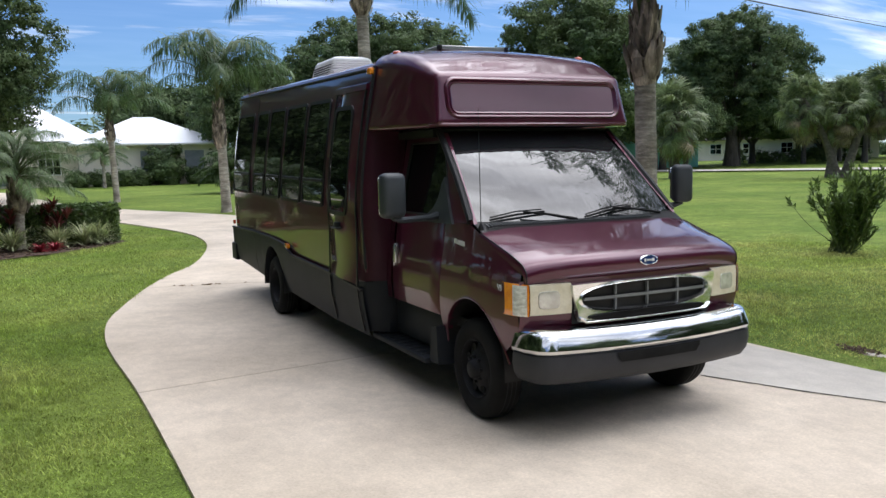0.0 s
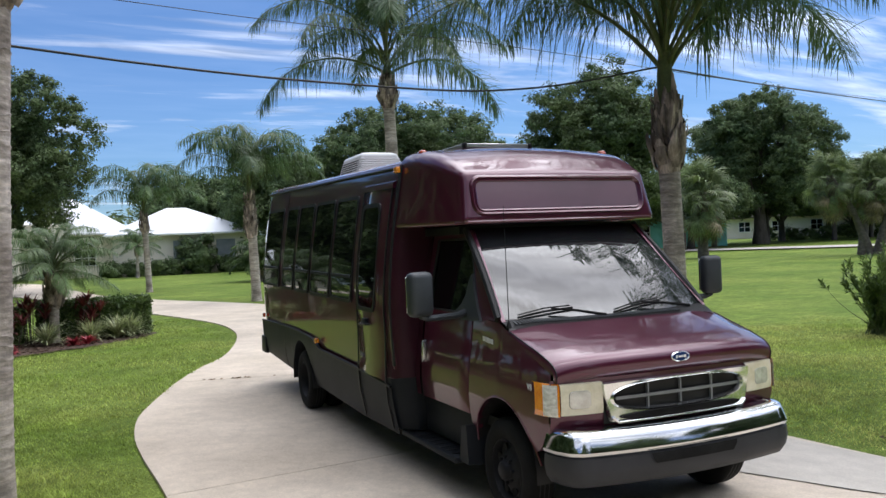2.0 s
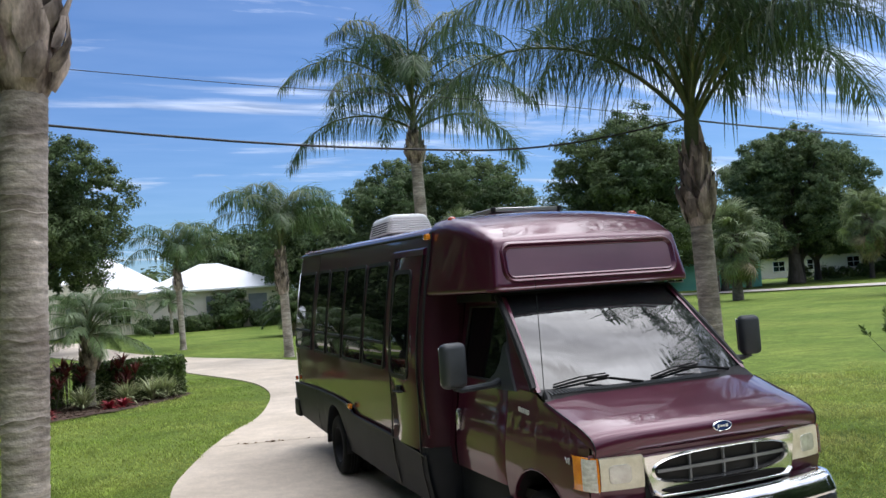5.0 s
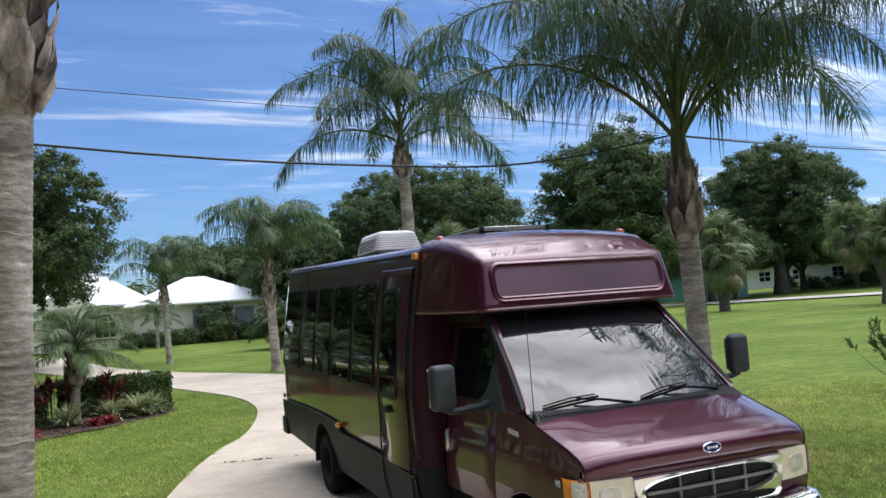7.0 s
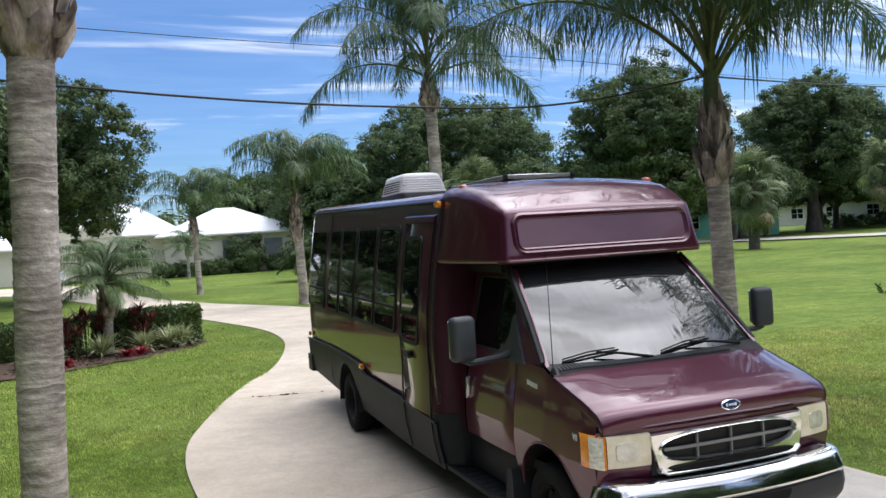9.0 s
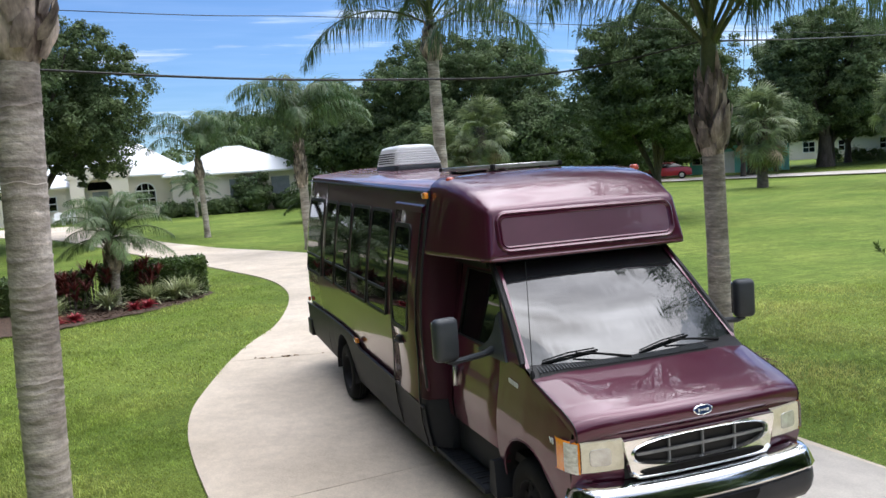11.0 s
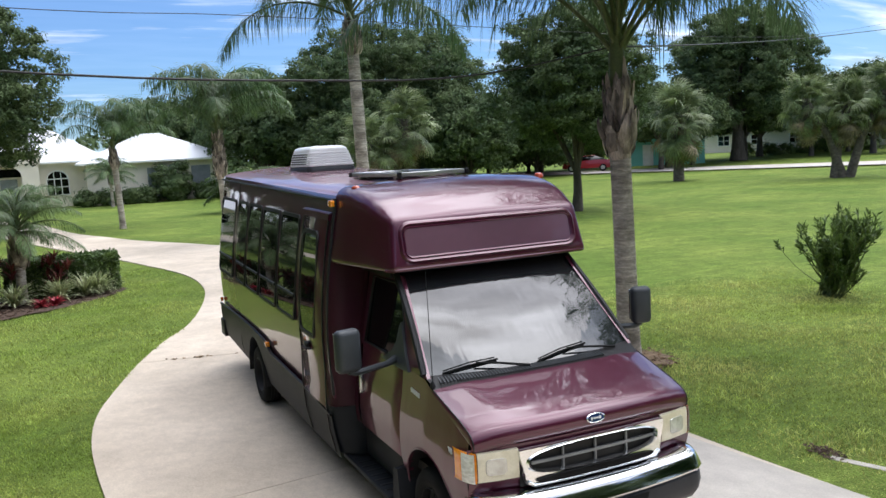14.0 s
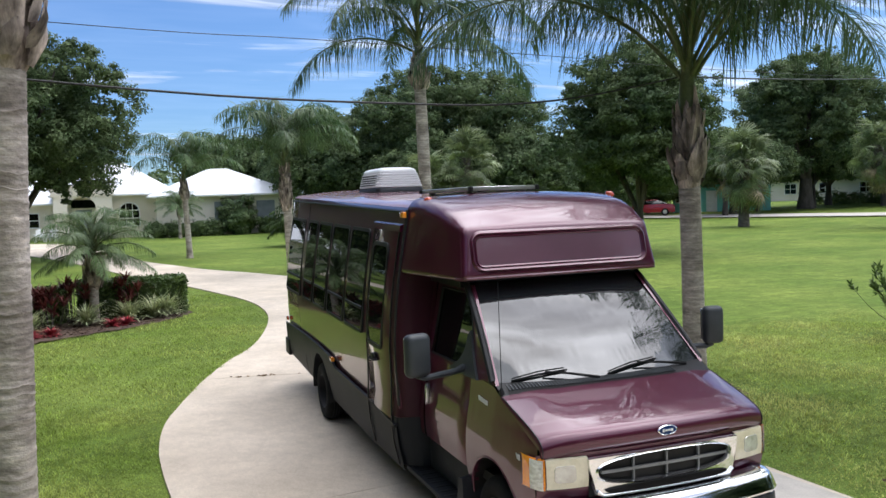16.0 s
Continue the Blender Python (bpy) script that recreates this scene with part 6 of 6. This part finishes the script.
for x, y, a in ((-11.5, 64.6, 15), (-10.35, 64.5, 0), (-9.45, 64.2, -15)):
    garden_chair(x, y, a)

# teal house across the street
teal = thing("teal_house", (47.5, 60.5, ground_z(47, 60) - 0.05), "teal painted bungalow with a pale roof", "house", turn=-42)
part("wall", Mesh().box(-1.9, 7, 0, 8, 0, 2.8), WALL_T, teal, smooth=0)
part("roof", hip_roof(Mesh(), -1.9, 7, 0, 8, 2.85, 1.4), ROOF_G, teal, smooth=0)
house_window(teal, -1.6, -0.2, -0.02, 1.0, 2.2)
house_window(teal, 3.5, 5.0, -0.02, 1.0, 2.2)
part("door", Mesh().box(1.2, 2.2, -0.05, -0.01, 0, 2.05), WHITEP, teal, smooth=0)
# pale house far right
pale = thing("pale_bungalow", (79, 71, ground_z(79, 71) - 0.05), "low pale bungalow beyond the far garden", "house", turn=-46)
part("wall", Mesh().box(-10, 12, 0, 8, 0, 2.7), WALL_W, pale, smooth=0)
part("roof", hip_roof(Mesh(), -10, 12, 0, 8, 2.75, 1.3), ROOF_G, pale, smooth=0)
for x0 in (-7.5, -3.5, 1.0, 5.5, 9.0):
    house_window(pale, x0, x0 + 1.3, -0.02, 0.9, 2.1)


# parked red car
def parked_car(x, y, turn):
    c = thing("parked_car", (x, y, ground_z(x, y) + 0.03), "bright red saloon car parked across the lawn", "car", turn=turn)
    prof = [(-2.25, 0.45, 0.55), (-2.1, 0.75, 0.82), (-1.2, 0.88, 0.98), (-0.2, 0.90, 1.0), (1.2, 0.90, 1.02), (2.0, 0.85, 1.0), (2.25, 0.75, 0.8)]
    part("body", Mesh().loft([[(px, -w, 0.3), (px, w, 0.3), (px, w, z * 0.75), (px, w * 0.93, z), (px, -w * 0.93, z), (px, -w, z * 0.75)] for px, w, z in prof]), CARRED, c, smooth=60)
    part("cabin", Mesh().loft([[(px, -w, 0.95), (px, w, 0.95), (px, w * 0.8, z), (px, -w * 0.8, z)] for px, w, z in ((-1.05, 0.8, 0.98), (-0.35, 0.8, 1.38), (0.7, 0.8, 1.40), (1.6, 0.78, 1.02))]), GLASS, c, smooth=60)
    part("roof", Mesh().loft([[(px, -0.64, z), (px, 0.64, z), (px, 0.6, z + 0.035), (px, -0.6, z + 0.035)] for px, z in ((-0.4, 1.37), (0.2, 1.41), (0.75, 1.40))]), CARRED, c)
    for wx in (-1.4, 1.4):
        for s in (-1, 1):
            w = part("wheel", Mesh().lathe([(0.2, s * 0.02), (0.32, s * 0.0), (0.32, s * 0.2), (0.2, s * 0.2)], 20, "y", (wx, s * 0.72, 0.32)), RUBBER, c)
            part("rim", Mesh().lathe([(0.2, s * 0.18), (0.18, s * 0.215), (0.02, s * 0.21)], 16, "y", (wx, s * 0.72, 0.32)), ALU, w)
    for s in (-1, 1):
        part("headlamp", Mesh().rbox(-2.22, -2.1, s * 0.6 - 0.15, s * 0.6 + 0.15, 0.62, 0.75, 0.02), LENS, c)
    return c


parked_car(40.0, 57.0, -38)


# ---- planting bed ----
bed = Mesh()
edge = [(-9.5, 14.2), (-7.6, 13.9), (-5.7, 14.2), (-4.8, 14.85), (-3.7, 15.5), (-2.55, 16.6), (-2.05, 17.6), (-2.2, 18.6), (-3.2, 19.2), (-6, 19.4), (-9.5, 19.2)]
rb = random.Random(77)
edge = [(lerp(edge[i][0], edge[(i + 1) % 11][0], k / 14) + rb.uniform(-0.06, 0.06), lerp(edge[i][1], edge[(i + 1) % 11][1], k / 14) + rb.uniform(-0.06, 0.06)) for i in range(11) for k in range(14)]
bed.add([(x, y, 0.012) for x, y in edge], [tuple(range(len(edge)))])
for k in range(900):
    x, y, a = rb.uniform(-6.6, -2.1), rb.uniform(14.6, 18.0), rb.random() * 3.14
    if y > 14.35 + (x + 5.9) * 0.62 and x < -2.4:
        c, s_, l, w = math.cos(a), math.sin(a), rb.uniform(0.03, 0.09), rb.uniform(0.01, 0.03)
        bed.add([(x - c * l, y - s_ * l, 0.014), (x + s_ * w, y - c * w, rb.uniform(0.02, 0.05)), (x + c * l, y + s_ * l, 0.014), (x - s_ * w, y + c * w, rb.uniform(0.02, 0.05))], [(0, 1, 2, 3)])
tagged(part("mulch_bed", bed, MULCH, smooth=0, fix=False), "brown mulch of the planting bed", "mulch", kind="stuff")


def hedge_box(x0, x1, y0, y1, h, seed, label, leaves, size=0.06, mat=None, name="hedge"):
    rng = np.random.default_rng(seed)
    t = thing(name, ((x0 + x1) / 2, (y0 + y1) / 2, ground_z(x0, y0)), label, "hedge", "hedges")
    a, b = (x1 - x0) / 2, (y1 - y0) / 2
    core = Mesh().box(-a + 0.12, a - 0.12, -b + 0.12, b - 0.12, 0.0, h - 0.1)
    part("core", core, LEAF_A, t, smooth=0)
    P = rng.uniform(-1, 1, (leaves, 3))
    face_i = rng.choice(5, leaves, p=[0.16, 0.16, 0.22, 0.22, 0.24])
    for f, (ax, v) in enumerate(((0, -1), (0, 1), (1, -1), (1, 1), (2, 1))):
        P[face_i == f, ax] = v * (1 - np.abs(rng.normal(0, 0.07, (face_i == f).sum())))
    c = P * np.array([a, b, h / 2]) + np.array([0, 0, h / 2]) + rng.normal(0, 0.03, (leaves, 3))
    n = rng.normal(size=(leaves, 3)) + np.array([0, 0, 0.6])
    n /= np.linalg.norm(n, axis=1)[:, None]
    u = np.cross(n, rng.normal(size=(leaves, 3)))
    u /= np.linalg.norm(u, axis=1)[:, None]
    w = np.cross(n, u)
    s = size * rng.uniform(0.6, 1.3, leaves)[:, None]
    V = np.stack([c - u * s, c - w * s * 0.5, c + u * s, c + w * s * 0.5], 1).reshape(-1, 3)
    raw_part("foliage", V, np.arange(leaves * 4).reshape(-1, 4), mat or HEDGE, t)
    return t


hedge_box(-4.9, -2.2, 17.6, 18.7, 0.95, 201, "clipped green hedge along the bed", 9000, 0.05)
hedge_box(-9.4, -5.2, 17.2, 18.4, 0.85, 202, "clipped green hedge along the bed", 9000, 0.05)


def tuft(name, x, y, label, mat, count, length, width, seed, category, stems=0.0, up=0.75, group=""):
    """Arching strap leaves from one crown; stems lift several crowns off the soil."""
    rnd = random.Random(seed)
    t = thing(name, (x, y, 0.0), label, category, group)
    m = Mesh()
    heads = [(0, 0, 0)] if not stems else [(rnd.uniform(-0.35, 0.35), rnd.uniform(-0.25, 0.25), rnd.uniform(0.3, 1.0) * stems) for _ in range(9)]
    if stems:
        for hx, hy, hz in heads:
            part("stem", Mesh().tube([(hx * 0.6, hy * 0.6, 0), (hx, hy, hz)], 0.012, 5), BARK, t)
    for hx, hy, hz in heads:
        for k in range(count // len(heads)):
            a = rnd.random() * 6.28
            d = Vector((math.cos(a), math.sin(a), rnd.uniform(up * 0.4, up * 2.4))).normalized()
            p = Vector((hx, hy, hz))
            L, w = length * rnd.uniform(0.6, 1.1), width * rnd.uniform(0.7, 1.2)
            side = Vector((-math.sin(a), math.cos(a), 0))
            vs_ = []
            for j in range(4):
                ww = w * (0.6, 1.0, 0.8, 0.05)[j]
                vs_ += [p - side * ww / 2, p + side * ww / 2]
                p = p + d * L / 3
                d = (d + Vector((0, 0, -0.42))).normalized()
            m.add(vs_, [(2 * j, 2 * j + 1, 2 * j + 3, 2 * j + 2) for j in range(3)])
    part("foliage", m, mat, t, smooth=0, fix=False)
    return t


for i, (x, y) in enumerate(((-5.45, 16.5), (-5.0, 17.25), (-3.75, 17.45), (-5.95, 16.4))):
    tuft("cordyline", x, y, "dark red cordyline with upright strap leaves", CORDY, 200, 0.46, 0.05, 300 + i, "shrub", 1.0, 1.3, "cordylines")
for i, (x, y) in enumerate(((-4.65, 16.55), (-3.65, 16.95), (-3.05, 17.15), (-5.9, 15.6), (-2.75, 17.3))):
    tuft("striped_grass", x, y, "cream striped arching flax lily clump", STRIPED, 190, 0.80, 0.036, 320 + i, "plant", 0.0, 1.15, "flax lilies")
for i, (x, y) in enumerate(((-4.05, 16.05), (-3.75, 16.15), (-5.75, 15.0), (-5.35, 15.15), (-6.1, 14.9))):
    tuft("bromeliad", x, y, "low bright red bromeliad in the mulch", REDLEAF, 110, 0.32, 0.05, 340 + i, "plant", 0.0, 0.9, "bromeliads")

# oleander bush on the lawn
bush = thing("oleander_bush", (9.85, 5.55, -0.03), "loose dark green oleander bush on the lawn", "bush")
rnd = random.Random(401)
st, lf = Mesh(), Mesh()


def oleander_shoot(base, d, L, leaves, thick, bare):
    """One stem bending up, with narrow leaves crowding it beyond its bare foot and standing round its tip."""
    p, pts = base.copy(), [base.copy()]
    for k in range(5):
        d = (d + Vector((rnd.gauss(0, 0.07), rnd.gauss(0, 0.07), 0.09))).normalized()
        p = p + d * L / 5
        pts.append(p.copy())
    st.tube(pts, [lerp(thick, thick * 0.3, k / 5) for k in range(6)], 4)
    for j in range(leaves):
        t = bare + (1 - bare) * rnd.random() ** 0.75
        i = min(int(t * 5), 4)
        q = pts[i].lerp(pts[i + 1], t * 5 - i)
        dd = (d * rnd.uniform(0.4, 1.0) + Vector((rnd.gauss(0, 0.55), rnd.gauss(0, 0.55), rnd.gauss(0.2, 0.35)))).normalized()
        side = dd.cross(Vector((rnd.gauss(0, 1), rnd.gauss(0, 1), rnd.gauss(0, 1)))).normalized()
        ll, w = rnd.uniform(0.09, 0.17), rnd.uniform(0.010, 0.018)
        lf.add([q, q + dd * ll * 0.45 - side * w, q + dd * ll, q + dd * ll * 0.45 + side * w], [(0, 1, 2, 3)])
    return pts, d


LEAN = Vector((0.26, -0.30, 0.0))
for k in range(74):
    a, tilt = rnd.random() * 6.28, min(0.80, abs(rnd.gauss(0, 0.30)))
    d = (Vector((math.cos(a) * math.sin(tilt), math.sin(a) * math.sin(tilt), math.cos(tilt))) + LEAN * rnd.uniform(0.2, 1.5)).normalized()
    L = rnd.uniform(0.65, 1.85) * (1.0 - 0.2 * tilt)
    pts, d = oleander_shoot(Vector((rnd.gauss(0, 0.11), rnd.gauss(0, 0.11), 0)), d, L, 64, 0.014, 0.10)
    for _ in range(2):
        oleander_shoot(pts[rnd.randrange(2, 4)], (d + Vector((rnd.gauss(0, 0.42), rnd.gauss(0, 0.42), 0.1))).normalized(), L * rnd.uniform(0.28, 0.45), 32, 0.008, 0.2)
# a few long, nearly bare shoots with tufted ends
for a, tilt, L in ((132, 1.10, 1.32), (126, 0.62, 1.30), (137, 0.50, 1.42), (110, 0.75, 1.0), (150, 0.66, 1.1)):
    oleander_shoot(Vector((0, 0, 0.12)), Vector((math.cos(radians(a)) * math.sin(tilt), math.sin(radians(a)) * math.sin(tilt), math.cos(tilt))), L, 30, 0.010, 0.82)
part("stem", st, RACHIS, bush)
part("foliage", lf, HEDGE, bush, smooth=0, fix=False)

# bare soil round the palm foot, and a sunken stone at the lawn's edge
m = Mesh()
rim_r = [rnd.uniform(0.42, 0.62) for _ in range(26)]
m.add([(3.95 + r * math.cos(k * 0.2417), 4.02 + r * 1.25 * math.sin(k * 0.2417), 0.012) for k, r in enumerate(rim_r)], [tuple(range(26))])
for k in range(260):
    a, r, q = rnd.random() * 6.28, 0.62 * rnd.random() ** 0.6, rnd.random() * 3.14
    x, y, l, w = 3.95 + r * math.cos(a), 4.02 + r * 1.25 * math.sin(a), rnd.uniform(0.02, 0.07), rnd.uniform(0.008, 0.02)
    c, d = math.cos(q), math.sin(q)
    m.add([(x - c * l, y - d * l, 0.014), (x + d * w, y - c * w, 0.04), (x + c * l, y + d * l, 0.016), (x - d * w, y + c * w, 0.03)], [(0, 1, 2, 3)])
tagged(part("mulch", m, DRYLEAF, smooth=0, fix=False), "bare brown soil and litter at a palm foot", "mulch", kind="stuff")
m = Mesh().rbox(-0.04, 0.04, -1.1, 0.05, -0.10, -0.018, 0.012, 2)
m.warp(lambda x, y, z: (x + 0.006 * math.sin(y * 9), y, z + 0.005 * math.sin(y * 7 + x * 30)))
stone = part("edging_stone", m, CONCRETE_B)
stone.matrix_world = pose(3.22, -0.10, 0.0, 0, 0, 21)
tagged(stone, "weathered pale concrete edging stone sunk in the lawn", "edging stone")
m = Mesh()
for k in range(90):
    a, r, q = rnd.random() * 6.28, rnd.random() ** 0.6, rnd.random() * 3.14
    x, y, l, w = 3.26 + 0.11 * r * math.cos(a), 0.06 + 0.24 * r * math.sin(a), rnd.uniform(0.015, 0.05), rnd.uniform(0.006, 0.016)
    c, d, up = math.cos(q), math.sin(q), rnd.uniform(-0.018, 0.008)
    m.add([(x - c * l, y - d * l, -0.02), (x + d * w, y - c * w, up), (x + c * l, y + d * l, -0.015), (x - d * w, y + c * w, up - 0.008)], [(0, 1, 2, 3)])
tagged(part("soil_patch", m, MULCH, smooth=0, fix=False), "dark loose soil beside a sunken edging stone", "soil", kind="stuff")

# shrubs along the house
for i, (x, y, r, h) in enumerate(((4.65, 63.0, 1.6, 3.0), (7.2, 62.9, 1.0, 1.3), (2.7, 62.9, 0.95, 1.15), (1.2, 62.9, 0.95, 1.1), (-0.4, 62.9, 0.95, 1.1), (8.4, 62.8, 0.9, 1.2), (-1.9, 63.2, 1.0, 1.1))):
    b = thing("rounded_shrub", (x, y, ground_z(x, y) - 0.05), "dark clipped shrub against the house wall", "bush", "house shrubs")
    V, F = crown_mesh([(0, 0, h * 0.52, r, r * 0.9, h * 0.5)], int(1700 * h), 0.12, 410 + i)
    raw_part("foliage", V, F, LEAF_A, b)
    part("core", Mesh().lathe([(r * 0.4, 0.0), (r * 0.62, h * 0.4), (r * 0.4, h * 0.7), (0.05, h * 0.78)], 10), LEAF_A, b)

# bright shrubs beyond the street
for i, (x, y) in enumerate(((64.5, 62.5), (66.5, 60.5), (68.5, 58.8), (70.5, 57.0), (73, 54.5))):
    b = thing("garden_shrub", (x, y, ground_z(x, y) - 0.05), "light green garden shrub beyond the street", "bush", "garden shrubs")
    V, F = crown_mesh([(0, 0, 0.65, 1.3, 1.2, 0.7)], 1500, 0.16, 440 + i)
    raw_part("foliage", V, F, HEDGE, b)

# ---- overhead cables ----
def cable(name, pts, r, label):
    c = [Vector(p) for p in smooth_line(pts, 6)]
    return tagged(part(name, Mesh().tube(c, r, 6), WIRE), label, "cable")


cable("overhead_cable", [(-30, 1.2, 6.6), (-14, 2.6, 5.05), (-4.35, 4.15, 4.25), (0.1, 4.85, 4.12), (2.2, 4.75, 4.17), (4.15, 4.5, 4.5)], 0.014, "thick black overhead cable sagging over the drive")
cable("overhead_cable", [(4.15, 4.5, 4.5), (9, 7.2, 4.95), (17.2, 12.0, 5.85), (40, 26, 8.6)], 0.014, "thick black overhead cable")
cable("overhead_cable", [(-30, 2.0, 6.0), (-14, 3.2, 5.2), (-4.15, 4.2, 4.87), (-1.2, 5.25, 5.0), (2.5, 5.6, 4.95), (7.9, 7.6, 5.15), (17.3, 12.2, 5.95), (40, 26.5, 9.0)], 0.0048, "thin black overhead cable")


# ---- grass blades near the drive ----
def in_poly(px, py, poly):
    inside = np.zeros(len(px), bool)
    j = len(poly) - 1
    for i in range(len(poly)):
        (xi, yi), (xj, yj) = poly[i], poly[j]
        c = ((yi > py) != (yj > py)) & (px < (xj - xi) * (py - yi) / (yj - yi + 1e-12) + xi)
        inside ^= c
        j = i
    return inside


def grass(name, x0, x1, y0, y1, count, hgt, seed, wid, mat):
    rng = np.random.default_rng(seed)
    px, py = rng.uniform(x0, x1, count), rng.uniform(y0, y1, count)
    poly = [(p.x + 0.045, p.y) for p in SL[:90]] + [(p.x - 0.045, p.y) for p in reversed(SR[:90])]
    keep = ~in_poly(px, py, poly) & ~in_poly(px, py, edge)
    px, py = px[keep], py[keep]
    n = len(px)
    d = np.hypot(px + 3.5, py + 5.4)
    z = 0.012 * np.maximum(0, d - 20) - 0.035
    a = rng.random(n) * 6.28
    fade = np.clip(np.minimum.reduce([px - x0, x1 - px, y1 - py]) / 1.5, 0.25, 1)
    h = hgt * fade * rng.uniform(0.5, 1.2, n) * (1 + 0.35 * np.sin(px * 2.1 + np.sin(py * 1.7) * 2))
    lean = rng.normal(0, 0.95, n) * h
    w = wid * rng.uniform(0.7, 1.3, n)
    ca, sa = np.cos(a), np.sin(a)
    V = np.empty((n, 5, 3))
    for k, (u, s) in enumerate(((0, -1), (0, 1), (0.55, -0.8), (0.55, 0.8), (1, 0))):
        off = lean * u ** 1.6
        V[:, k, 0] = px + ca * w * s * 0.5 - sa * off
        V[:, k, 1] = py + sa * w * s * 0.5 + ca * off
        V[:, k, 2] = z + h * u * (1 - 0.15 * u)
    base = np.arange(n)[:, None] * 5
    F = (base + np.array([[0, 1, 3, 2]])).tolist() + (base + np.array([[2, 3, 4]])).tolist()
    data = bpy.data.meshes.new(name)
    data.from_pydata(V.reshape(-1, 3).tolist(), [], F)
    data.materials.append(mat)
    return tagged(new(name, data), "dense short lawn grass beside the drive", "grass", kind="stuff")


grass("grass", -9.0, -2.6, -2.5, 7.5, 150000, 0.058, 501, 0.009, BLADE)
grass("grass", -9.0, 0.2, 6.0, 22.0, 90000, 0.058, 502, 0.013, BLADE)
grass("grass", 2.3, 12.0, -4.0, 9.0, 150000, 0.050, 503, 0.011, BLADE_DRY)
